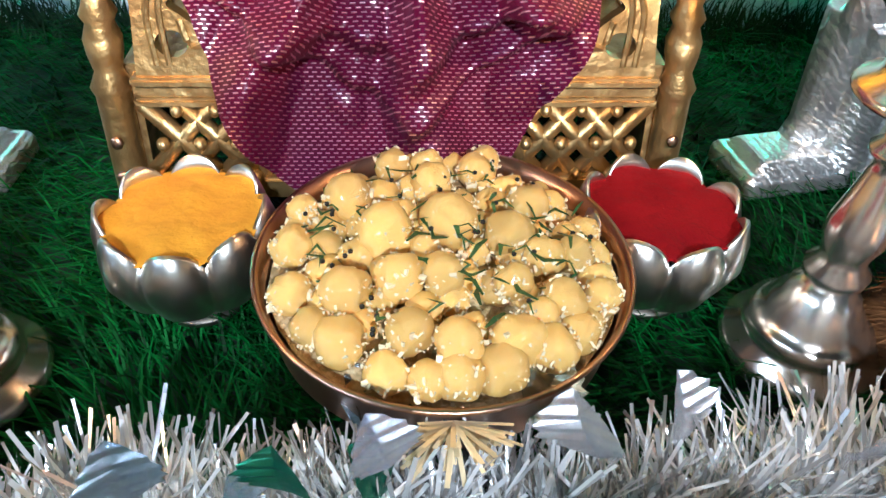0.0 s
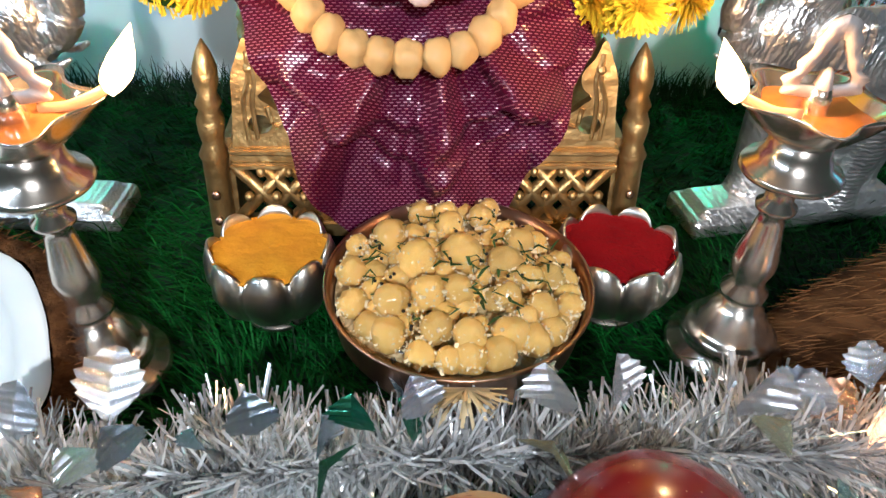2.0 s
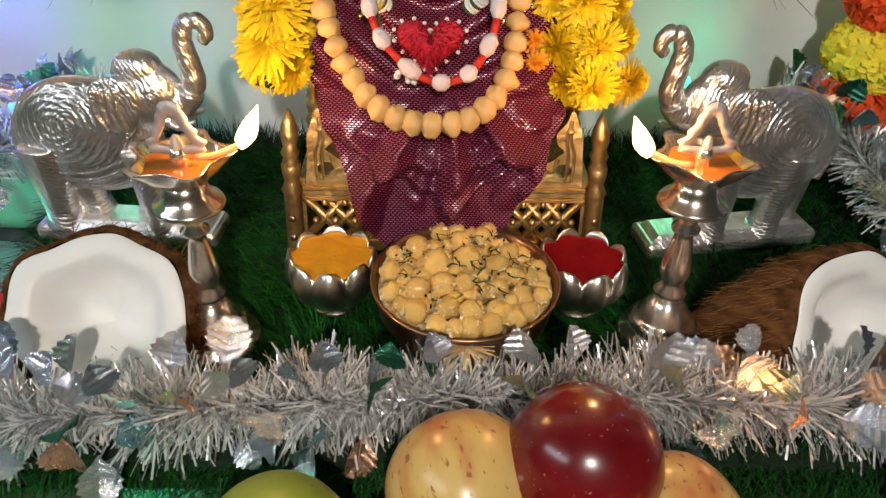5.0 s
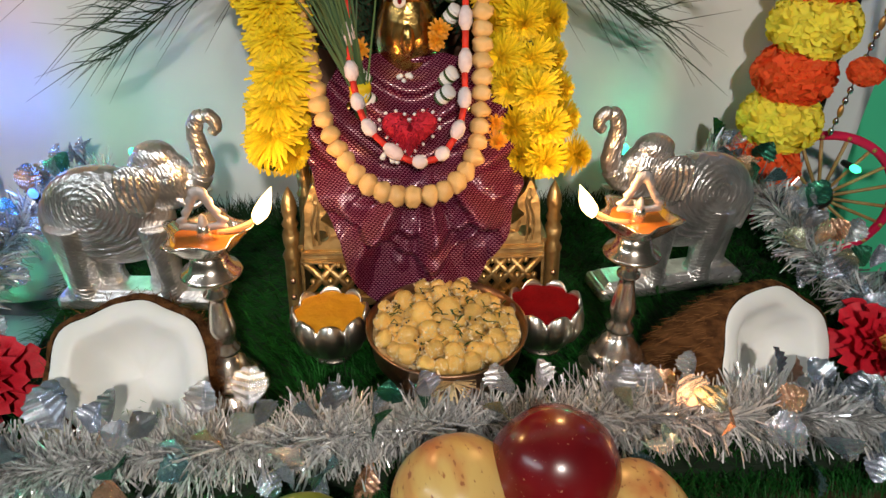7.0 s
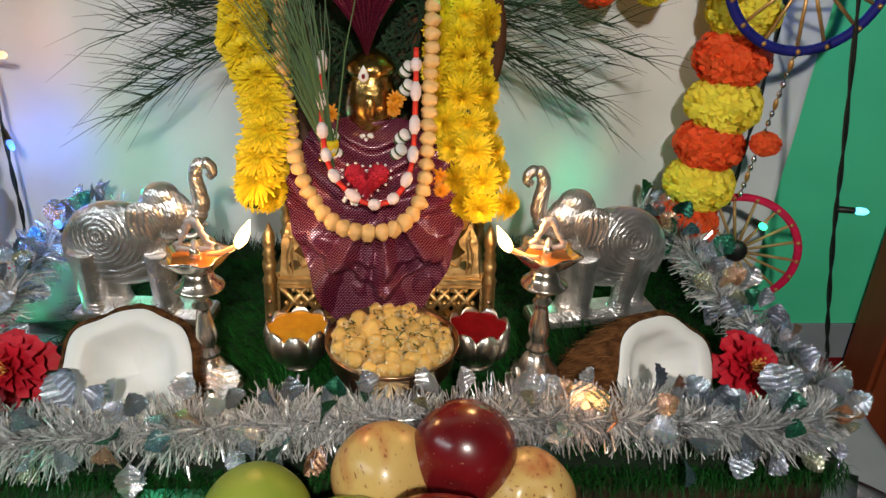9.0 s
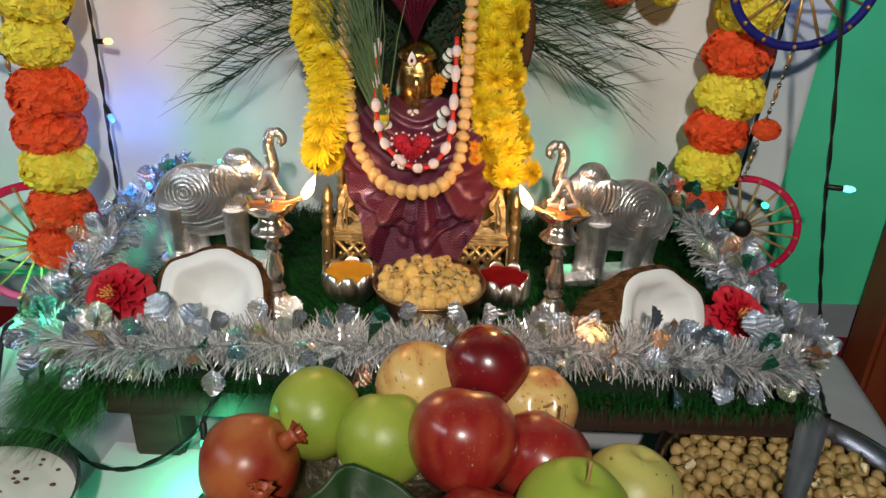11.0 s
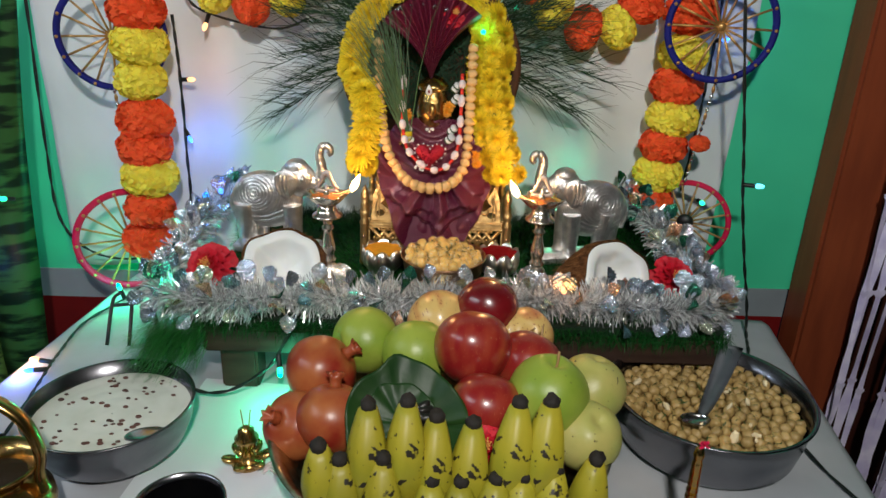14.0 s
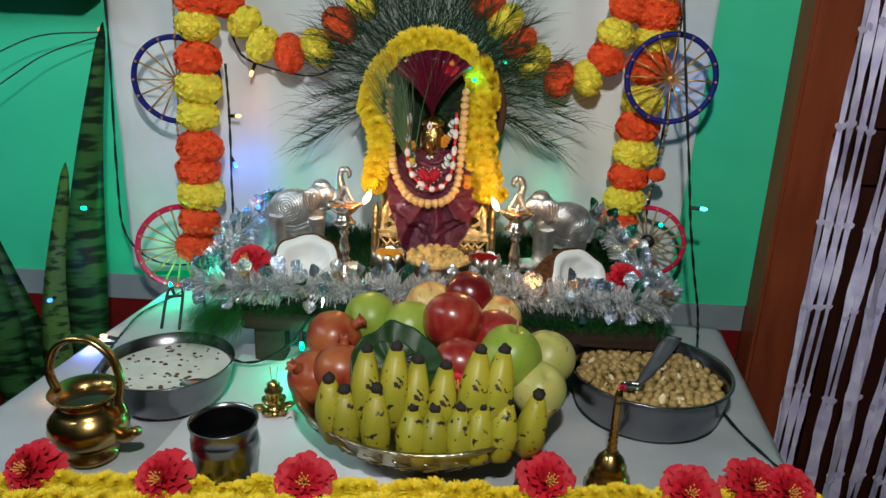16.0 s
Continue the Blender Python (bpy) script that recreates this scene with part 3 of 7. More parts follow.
# ---- half coconuts ----
def half_coconut(at, tail, label, seed, w, h, lean=(0, 0)):
    """Cut face in the local xy plane towards +z, the husk behind it."""
    noise.seed_set(seed)
    C = empty("half_coconut", at, label, "coconut", "two coconut halves")
    def wob(a):
        return 1 + 0.045 * math.sin(2 * a + seed) + 0.05 * math.cos(3 * a + 1.3 * seed) + 0.022 * math.sin(7 * a + seed) + 0.06 * noise.noise((math.cos(a) * 2, math.sin(a) * 2, seed))
    n = 72
    bm = bmesh.new()
    prof = [(1.0, 0.001), (1.06, -0.001), (1.09, -0.006), (1.07, -0.016), (0.98, -0.028), (0.80, -0.028 - 0.3 * tail), (0.52, -0.028 - 0.62 * tail), (0.26, -0.028 - 0.85 * tail), (0.05, -0.028 - tail)]
    lathe(bm, prof, n, lambda a, k: wob(a), caps=False)
    for v in bm.verts:
        v.co.x *= w
        v.co.y *= h
        k = min(1.0, max(0.0, -v.co.z / (0.028 + tail))) ** 1.2
        v.co.x += lean[0] * k
        v.co.y += lean[1] * k
        v.co += v.co.normalized() * 0.0016 * noise.noise(v.co * 220)
    part("husk", bm, M_HUSK, C, "rough brown fibrous husk")
    bm = bmesh.new()
    lathe(bm, [(1.0, 0.0012), (0.97, 0.0022), (0.80, 0.0016), (0.72, 0.0002), (0.64, -0.007), (0.50, -0.016), (0.30, -0.022), (0.001, -0.024)], n, lambda a, k: wob(a) * (1 + (0.05 * noise.noise((math.cos(a) * 3, math.sin(a) * 3, k + seed)) if k > 1 else 0)), caps=False)
    for v in bm.verts:
        v.co.x *= w * 0.985
        v.co.y *= h * 0.985
        v.co.z += 0.0012 * noise.noise(v.co * 70)
    part("flesh", bm, M_COCO, C, "fresh white coconut flesh")
    bm = bmesh.new()
    for _ in range(1500):
        a, k = random.uniform(0, 6.28), random.random()
        r0, z0 = 1.08 - 0.55 * k * k, -0.002 - (0.02 + 0.62 * tail) * k
        k1 = min(1.0, -z0 / (0.028 + tail)) ** 1.2
        p = Vector((w * r0 * wob(a) * math.cos(a) + lean[0] * k1, h * r0 * wob(a) * math.sin(a) + lean[1] * k1, z0))
        d = (Vector((0.35 * math.cos(a) + lean[0] * 30, 0.35 * math.sin(a) + lean[1] * 30, -1.6 * random.uniform(0.2, 1.0) - 0.6 * (tail > 0.03))) + 0.6 * Vector((random.uniform(-1, 1), random.uniform(-1, 1), random.uniform(-1, 1)))).normalized()
        s = d.cross(Vector((0.3, 0.5, 0.8))).normalized() * 0.00022
        q = p + d * random.uniform(0.003, 0.013)
        bm.faces.new([bm.verts.new(c) for c in (p - s, p + s, q + s * 0.3, q - s * 0.3)])
    o = part("husk_fibre", bm, M_FIBRE, C, smooth=False)
    o["kind"] = "stuff"
    noise.seed_set(1)
    return C


def facing(center, normal, roll=0.0):
    n = Vector(normal).normalized()
    x = Vector((0, 0, 1)).cross(n).normalized()
    y = n.cross(x)
    return Matrix.Translation(center) @ Matrix((x, y, n)).transposed().to_4x4() @ Matrix.Rotation(roll, 4, "Z")


half_coconut(facing((-0.184, 0.121, 0.032), (0.05, -0.70, 0.60)), 0.018, "half coconut with white flesh, leaning on the mat", 3, 0.0475, 0.0485)
half_coconut(facing((0.225, 0.120, 0.030), (0.24, -0.82, 0.45)), 0.060, "half coconut with white flesh and a long husk tail", 5, 0.046, 0.043, (-0.062, -0.018))

# ---- elephants: plain cast shapes ----
M_ELEPH = mat("cast_silver", (0.90, 0.89, 0.88), 0.28, 0.88, alt=(0.62, 0.61, 0.60), scale=70, bump=0.30, bump_scale=260)
_n, _l = M_ELEPH.node_tree.nodes, M_ELEPH.node_tree.links
_w = _n.new("ShaderNodeTexWave")
_w.wave_type, _w.rings_direction = "RINGS", "Y"
_w.inputs["Scale"].default_value, _w.inputs["Distortion"].default_value = 120, 5.0
_w.inputs["Detail"].default_value, _w.inputs["Detail Scale"].default_value = 3, 2.2
_b = _n.new("ShaderNodeBump")
_b.inputs["Strength"].default_value, _b.inputs["Distance"].default_value = 0.30, 0.0009
_mp = _n.new("ShaderNodeMapping")
_mp.inputs["Location"].default_value = (0.02, 0, -0.09)
_l.new(_n["Texture Coordinate"].outputs["Object"], _mp.inputs[0])
_l.new(_mp.outputs[0], _w.inputs["Vector"])
_l.new(_w.outputs["Fac"], _b.inputs["Height"])
_l.new(_n["Bump"].outputs[0], _b.inputs["Normal"])
_l.new(_b.outputs[0], _n["Principled BSDF"].inputs["Normal"])


def elephant(at, label):
    """One cast form: humped body, flat ears, curled trunk, blanket lines in relief, on a thin slab."""
    bm = bmesh.new()
    ball(bm, 1, 36, 22, lambda u: Vector((u.x * 0.050, u.y * 0.016, u.z * 0.041)), (-0.016, 0, 0.076))
    ball(bm, 1, 28, 18, lambda u: Vector((u.x * 0.036, u.y * 0.0165, u.z * 0.036)), (-0.028, 0, 0.072))
    ball(bm, 1, 24, 16, lambda u: Vector((u.x * 0.024, u.y * 0.0145, u.z * 0.024)), (0.030, 0, 0.106))
    ball(bm, 1, 20, 12, lambda u: Vector((u.x * 0.016, u.y * 0.012, u.z * 0.012)), (0.027, 0, 0.124))
    trunk = spline([(0.044, 0, 0.100), (0.055, 0, 0.105), (0.0610, 0, 0.117), (0.0600, 0, 0.131), (0.0585, 0, 0.143), (0.0625, 0, 0.1535), (0.0710, 0, 0.1545), (0.0745, 0, 0.1475), (0.0705, 0, 0.1425)], 34)
    tube(bm, trunk, [0.0115 - 0.0078 * (i / 33) ** 0.5 + 0.0005 * (i % 3 == 0) for i in range(34)], 12)
    for x0, x1, r, yy in ((-0.046, -0.047, 0.0130, -0.006), (-0.034, -0.028, 0.0120, 0.006), (0.014, 0.012, 0.0110, 0.006), (0.020, 0.023, 0.0110, -0.006)):
        tube(bm, [(x0, yy, 0.072), ((x0 + x1) / 2, yy, 0.044), (x1, yy, 0.022), (x1 + 0.001, yy, 0.010)], [r * 1.25, r * 1.05, r * 0.84, r * 1.02], 14)
    tube(bm, spline([(-0.062, 0, 0.088), (-0.0675, 0, 0.068), (-0.062, 0, 0.046)], 8), 0.003, 8)
    for sy in (-1, 1):
        ball(bm, 1, 20, 14, lambda u: Vector((u.x * 0.0155 * (1 + 0.3 * u.z), u.y * 0.0042, u.z * 0.021)), (0.015, sy * 0.0155, 0.103))
        for k in range(4):
            tube(bm, spline([(0.004 + 0.005 * k, sy * 0.0195, 0.117), (0.003 + 0.005 * k, sy * 0.0205, 0.103), (0.008 + 0.004 * k, sy * 0.0190, 0.088)], 8), 0.0012, 6)
        tube(bm, spline([(0.040, sy * 0.009, 0.096), (0.051, sy * 0.011, 0.090), (0.061, sy * 0.009, 0.094)], 8), [0.0032, 0.0031, 0.003, 0.0028, 0.0026, 0.0022, 0.0018, 0.0012], 8)
        ball(bm, 0.0024, 10, 8, None, (0.0375, sy * 0.0135, 0.110))
        tube(bm, [(0.0375 + 0.0052 * math.cos(a), sy * 0.0128, 0.110 + 0.0045 * math.sin(a)) for a in [0.5 * i for i in range(13)]], 0.0009, 6)
        # blanket rings spreading from the rump, and the scalloped edge along the belly
        def skin(x, z):
            a = 1 - ((x + 0.016) / 0.050) ** 2 - ((z - 0.076) / 0.041) ** 2
            b = 1 - ((x + 0.028) / 0.036) ** 2 - ((z - 0.072) / 0.036) ** 2
            return sy * max(0.016 * math.sqrt(max(0.0, a)), 0.0165 * math.sqrt(max(0.0, b)))
        for k in range(9):
            r = 0.004 + 0.0046 * k
            arc = [(-0.030 + r * math.cos(a), 0.088 + 0.92 * r * math.sin(a)) for a in [2 * math.pi * i / 28 for i in range(29)]]
            arc = [(x, z) for x, z in arc if ((x + 0.016) / 0.050) ** 2 + ((z - 0.076) / 0.041) ** 2 < 0.93 and z > 0.060 and x < 0.008]
            if len(arc) > 3:
                for i in range(len(arc) - 1):
                    if math.dist(arc[i], arc[i + 1]) < 0.012:
                        tube(bm, [(arc[i][0], skin(*arc[i]), arc[i][1]), (arc[i + 1][0], skin(*arc[i + 1]), arc[i + 1][1])], 0.0007, 6)
        for zz in (0.0, 0.006):
            edge = [(-0.058 + 0.0047 * i, 0.064 - zz - 0.010 * math.sin(math.pi * i / 14)) for i in range(15)]
            tube(bm, [(x, skin(x, z), z) for x, z in edge], 0.0013, 6)
    box(bm, -0.066, 0.062, -0.017, 0.017, 0.0, 0.012, 0.002)
    box(bm, -0.060, 0.056, -0.013, 0.013, 0.010, 0.016, 0.002)
    ob = part("elephant_statue", bm, M_ELEPH, at=at)
    rm = ob.modifiers.new("cast", "REMESH")
    rm.mode, rm.voxel_size, rm.use_smooth_shade = "VOXEL", 0.0009, True
    sm = ob.modifiers.new("soften", "SMOOTH")
    sm.factor, sm.iterations = 0.5, 2
    return tagged(ob, label, "statue", "pair of silver elephants")


elephant(pose(-0.2160, 0.258, GRASS - 0.004, 0, 0, -4), "cast silver elephant statue with a raised trunk")
elephant(pose(0.2000, 0.256, GRASS - 0.004, 0, 0, 190), "cast silver elephant statue with a raised trunk")

# ---- throne and the dressed deity ----
M_GOLD = mat("gilt_brass", (0.64, 0.45, 0.19), 0.38, 0.9, alt=(0.40, 0.26, 0.10), scale=60, bump=0.5, bump_scale=170)
M_PETAL_Y = mat("yellow_petal", (0.88, 0.70, 0.014), 0.6, alt=(0.82, 0.56, 0.008), scale=60, sss=0.06, island=0.2, rand=0.0)
M_STATUE = mat("polished_brass", (0.60, 0.40, 0.13), 0.25, 1.0, alt=(0.36, 0.21, 0.06), scale=70, bump=0.8, bump_scale=95)


def woven(name, deep, deep2, dot, pitch):
    """Dark silk with rows of small metallic weave dots, laid out by the cloth's own UV in metres."""
    m = mat(name, deep, 0.45, spec=0.15)
    n, l = m.node_tree.nodes, m.node_tree.links
    b = n["Principled BSDF"]
    uv = n.new("ShaderNodeUVMap")
    br = n.new("ShaderNodeTexBrick")
    br.inputs["Scale"].default_value = 1.0
    br.inputs["Brick Width"].default_value, br.inputs["Row Height"].default_value = pitch, pitch * 0.62
    br.inputs["Mortar Size"].default_value, br.inputs["Mortar Smooth"].default_value = pitch * 0.235, 0.2
    br.inputs["Color1"].default_value = br.inputs["Color2"].default_value = (1, 1, 1, 1)
    br.inputs["Mortar"].default_value = (0, 0, 0, 1)
    l.new(uv.outputs[0], br.inputs["Vector"])
    no = n.new("ShaderNodeTexNoise")
    no.inputs["Scale"].default_value = 900
    l.new(n["Texture Coordinate"].outputs["Object"], no.inputs["Vector"])
    base = n.new("ShaderNodeMix")
    base.data_type = "RGBA"
    big = n.new("ShaderNodeTexNoise")
    big.inputs["Scale"].default_value = 28
    l.new(n["Texture Coordinate"].outputs["Object"], big.inputs["Vector"])
    l.new(big.outputs["Fac"], base.inputs["Factor"])
    base.inputs["A"].default_value, base.inputs["B"].default_value = (*deep, 1), (*deep2, 1)
    mx = n.new("ShaderNodeMix")
    mx.data_type = "RGBA"
    l.new(br.outputs["Color"], mx.inputs["Factor"])
    l.new(base.outputs["Result"], mx.inputs["A"])
    mx.inputs["B"].default_value = (*dot, 1)
    l.new(mx.outputs["Result"], b.inputs["Base Color"])
    mt = n.new("ShaderNodeMath")
    mt.operation = "MULTIPLY"
    mt.inputs[1].default_value = 0.95
    l.new(br.outputs["Color"], mt.inputs[0])
    l.new(mt.outputs[0], b.inputs["Metallic"])
    mr = n.new("ShaderNodeMapRange")
    mr.inputs["To Min"].default_value, mr.inputs["To Max"].default_value = 0.18, 0.48
    l.new(no.outputs["Fac"], mr.inputs[0])
    l.new(mr.outputs[0], b.inputs["Roughness"])
    bp = n.new("ShaderNodeBump")
    bp.inputs["Strength"].default_value, bp.inputs["Distance"].default_value = 0.6, 0.0006
    l.new(br.outputs["Color"], bp.inputs["Height"])
    l.new(bp.outputs[0], b.inputs["Normal"])
    return m


M_SILK = woven("purple_brocade", (0.070, 0.003, 0.036), (0.115, 0.003, 0.016), (0.86, 0.54, 0.62), 0.0029)
M_SILK2 = woven("maroon_brocade", (0.12, 0.005, 0.02), (0.075, 0.004, 0.024), (0.50, 0.18, 0.22), 0.0028)

throne = empty("throne", pose(0.001, 0.212, GRASS), "gilt brass throne with pierced lattice front and turned posts", "throne")


def post(x, y, h=0.93):
    bm = bmesh.new()
    prof = [(0.0062, 0.0), (0.0066, 0.004), (0.0056, 0.010), (0.0056, 0.058), (0.0068, 0.061), (0.0045, 0.066), (0.0058, 0.072), (0.0062, 0.077), (0.0045, 0.082), (0.0060, 0.085), (0.0042, 0.089), (0.0055, 0.095), (0.0054, 0.101), (0.0030, 0.108), (0.0004, 0.113)]
    lathe(bm, [(r, z * h) for r, z in prof], 20)
    part("post", bm, M_GOLD, throne, at=Matrix.Translation((x, y, 0.0)))


for sx in (-1, 1):
    post(0.0955 * sx, 0.0)
    post(0.0955 * sx, 0.10)
    bm = bmesh.new()
    box(bm, 0.090 * sx - 0.002, 0.090 * sx + 0.002, 0.003, 0.098, 0.018, 0.062)
    part("side_panel", bm, M_GOLD, throne, smooth=False)
    # rivets on the post
    for z in (0.028, 0.040):
        bm = bmesh.new()
        ball(bm, 0.0022, 10, 6, lambda u: Vector((u.x, u.y * 0.5, u.z)))
        part("rivet", bm, M_COPPER, throne, at=Matrix.Translation((0.0955 * sx, -0.0055, z)))
    # pierced bird-shaped arm cut from thick plate
    bm = bmesh.new()
    rim = spline([(0.048, 0, 0.0605), (0.050, 0, 0.0725), (0.057, 0, 0.0765), (0.064, 0, 0.0755), (0.0700, 0, 0.0795), (0.0735, 0, 0.0825), (0.0690, 0, 0.0870), (0.0685, 0, 0.0930), (0.0735, 0, 0.0990), (0.0775, 0, 0.1065), (0.0815, 0, 0.0985), (0.0845, 0, 0.0900), (0.0850, 0, 0.0780), (0.0865, 0, 0.0605)], 52)
    hole = [Vector((0.0735 + 0.0052 * math.cos(a), 0, 0.0705 + 0.0042 * math.sin(a))) for a in [2 * math.pi * i / 16 for i in range(16)]]
    front = [bm.verts.new((p.x, -0.0022, p.z)) for p in rim]
    fh = [bm.verts.new((p.x, -0.0022, p.z)) for p in hole]
    es = [bm.edges.new((c[i], c[(i + 1) % len(c)])) for c in (front, fh) for i in range(len(c))]
    bmesh.ops.triangle_fill(bm, use_beauty=True, use_dissolve=False, edges=es)
    ext = bmesh.ops.extrude_face_region(bm, geom=bm.faces[:])
    bmesh.ops.translate(bm, vec=(0, 0.0044, 0), verts=[g for g in ext["geom"] if isinstance(g, bmesh.types.BMVert)])
    for inset in (0.0, 0.004):
        tube(bm, spline([(0.0790 - inset, -0.0022, 0.064), (0.0800 - inset, -0.0026, 0.080), (0.0770 - inset * 0.6, -0.0026, 0.090), (0.0770, -0.0022, 0.101)], 12), 0.0011, 6)
    tube(bm, spline([(0.052, -0.0022, 0.068), (0.060, -0.0026, 0.0725), (0.067, -0.0026, 0.070), (0.070, -0.0022, 0.078)], 10), 0.0012, 6)
    ball(bm, 0.0024, 10, 8, None, (0.0765, -0.002, 0.0945))
    for v in bm.verts:
        v.co.x *= sx
    bmesh.ops.recalc_face_normals(bm, faces=bm.faces[:])
    part("arm", bm, M_GOLD, throne, smooth=False)
for z0, z1, d, nm in ((0.018, 0.0265, 0.0045, "bottom_rail"), (0.0505, 0.0535, 0.0035, "moulding"), (0.0535, 0.0575, 0.0025, "middle_rail"), (0.0575, 0.0605, 0.0045, "top_rail")):
    bm = bmesh.new()
    box(bm, -0.0885, 0.0885, -d, d, z0, z1, 0.0009)
    part(nm, bm, M_GOLD, throne, smooth=False)
bm = bmesh.new()
pit = 0.0125
for i in range(-8, 9):
    for s in (-1, 1):
        x0 = i * pit
        a, b = Vector((x0 - s * 0.0125, 0, 0.0255)), Vector((x0 + s * 0.0125, 0, 0.0515))
        if abs(a.x) > 0.092 or abs(b.x) > 0.092:
            continue
        tube(bm, [a, b], 0.0030, 6)
for i in range(-14, 15):
    for k in range(3):
        x = i * pit / 2
        if (i + k) % 2 == 0 and abs(x) < 0.086:
            ball(bm, 0.0023, 8, 6, None, (x, -0.0026, 0.0265 + 0.0115 * k))
part("lattice", bm, M_GOLD, throne)
bm = bmesh.new()
box(bm, -0.089, 0.089, 0.004, 0.10, 0.056, 0.0605)
part("seat", bm, M_GOLD, throne, smooth=False)
bm = bmesh.new()
box(bm, -0.09, 0.09, 0.096, 0.10, 0.018, 0.13, 0.002)
part("backrest", bm, M_GOLD, throne, smooth=False)
# the whole frame leans back
for ch in throne.children:
    for v in ch.data.vertices:
        v.co.y += 0.26 * max(0.0, v.co.z + ch.matrix_basis.translation.z - 0.026)


def uv_cloth(fn, nu, nv, su, sv, flat=False):
    bm = cloth_grid(fn, nu, nv)
    lay = bm.loops.layers.uv.new("UVMap")
    bm.verts.index_update()
    for f in bm.faces:
        for lp in f.loops:
            i, j = divmod(lp.vert.index, nv + 1)
            c = lp.vert.co
            lp[lay].uv = (c.x * 1.05 + 0.2 * c.y, c.z * 1.1 + 0.75 * c.y) if flat else (i / nu * su, j / nv * sv)
    return bm


def lap_cloth(u, v):
    """Falls from the chest over the lap, fans out in pleats and ends in two points before the throne."""
    t = 2 * u - 1
    hem = 0.0225 + 0.016 * max(0.0, math.cos(t * math.pi * 0.72)) ** 1.5 + 0.009 * max(0.0, abs(t) - 0.80) / 0.20
    z = 0.190 + (hem - 0.190) * v
    if z > 0.104:
        k = (0.190 - z) / 0.086
        w = 0.050 + 0.034 * math.sin(k * math.pi / 2) ** 0.9 - 0.013 * max(0.0, (k - 0.7) / 0.3)
    else:
        k = (0.104 - z) / 0.080
        w = 0.071 - 0.036 * k
    x = -0.001 + w * t - 0.002 * (z < 0.104) * ((0.104 - z) / 0.08)
    knee = max(0.0, min(1.0, (0.190 - z) / 0.085))
    y = 0.258 - 0.056 * knee ** 0.85
    y += 0.026 * abs(t) ** 3 * max(0.0, 1 - abs(z - 0.118) / 0.05)
    if z < 0.104:
        y -= 0.0035 * math.sin(math.pi * min(1.0, (0.104 - z) / 0.05)) * (1 - t * t)
    wob = noise.noise((x * 22, z * 22, 5.0))
    # pleats that open from a knot on the lap
    phi = math.atan2(x - 0.003 + 0.0045 * wob, 0.150 - z)
    r = math.hypot(x - 0.003, 0.150 - z)
    def fold(a):
        c = math.sin(a)
        return math.copysign(abs(c) ** 0.75, c)
    fan = fold(11.5 * phi + 1.3 * wob + 0.8) + 0.45 * fold(23 * phi + 2.2 * noise.noise((phi * 3, r * 30, 1.0)))
    low = max(0.0, min(1.0, (0.128 - z) / 0.03))
    f = 0.0082 * fan * low * min(1.0, r / 0.05)
    # sagging folds across the chest, following the garland
    rr = math.hypot((x + 0.004) * 1.0, z - 0.215)
    f += 0.0042 * fold(rr * 330 + 2.0 * wob) * (1 - low) * min(1.0, (1 - knee) * 2 + 0.4)
    # thick swept folds from both knees to the middle
    for q, c0, sl in ((1, 0.094, 0.50), (1, 0.074, 0.72), (-1, 0.098, 0.25), (-1, 0.080, 0.55)):
        xs = q * (x - 0.002)
        if xs > 0:
            dz = z - (c0 - 0.016 + sl * xs - 0.004 * wob)
            f += 0.0088 * math.exp(-(dz / 0.0055) ** 2) * math.sin(math.pi * min(1.0, xs / 0.062)) ** 0.6
            f -= 0.0050 * math.exp(-((dz + 0.010) / 0.0050) ** 2) * math.sin(math.pi * min(1.0, xs / 0.062)) ** 0.6
    f += 0.0022 * noise.noise((x * 60, z * 60, 2.0)) + 0.003 * wob
    back = 0.2005 + 0.26 * max(0.0, z - 0.026) if z < 0.108 and abs(x) < 0.09 else 1.0
    return Vector((x, min(y - f, back), z))


tagged(part("draped_cloth", uv_cloth(lap_cloth, 190, 170, 0.165, 0.20, True), M_SILK), "purple and maroon brocade cloth with silver dots, draped in folds", "cloth")

# one plain brass form for the deity
bm = bmesh.new()
lathe(bm, [(0.022, 0.0), (0.030, 0.004), (0.038, 0.024), (0.042, 0.048), (0.038, 0.072), (0.028, 0.088), (0.020, 0.096), (0.021, 0.104)], 40)
for v in bm.verts:
    v.co += Vector((-0.006, 0.292, 0.0605))
ball(bm, 1, 32, 24, lambda u: Vector((u.x * 0.0225 * (1 - 0.22 * max(0, -u.z)), u.y * 0.02, u.z * 0.041)), (-0.0075, 0.272, 0.196))
ball(bm, 1, 16, 10, lambda u: Vector((u.x * 0.006, u.y * 0.008, u.z * 0.013)), (-0.0075, 0.257, 0.200))
lathe(bm, [(0.0190, 0.224), (0.0215, 0.228), (0.0205, 0.232), (0.0170, 0.236), (0.0120, 0.241), (0.005, 0.244)], 32, None, (-0.0075, 0.277, 0))
for sx in (-1, 1):
    tube(bm, spline([(-0.0075 + 0.018 * sx, 0.262, 0.172), (-0.0075 + 0.038 * sx, 0.245, 0.160), (-0.0075 + 0.046 * sx, 0.238, 0.145)], 10), 0.0058, 10)
tagged(part("deity_statue", bm, M_STATUE), "plain polished brass deity form dressed in cloth and garlands", "statue")

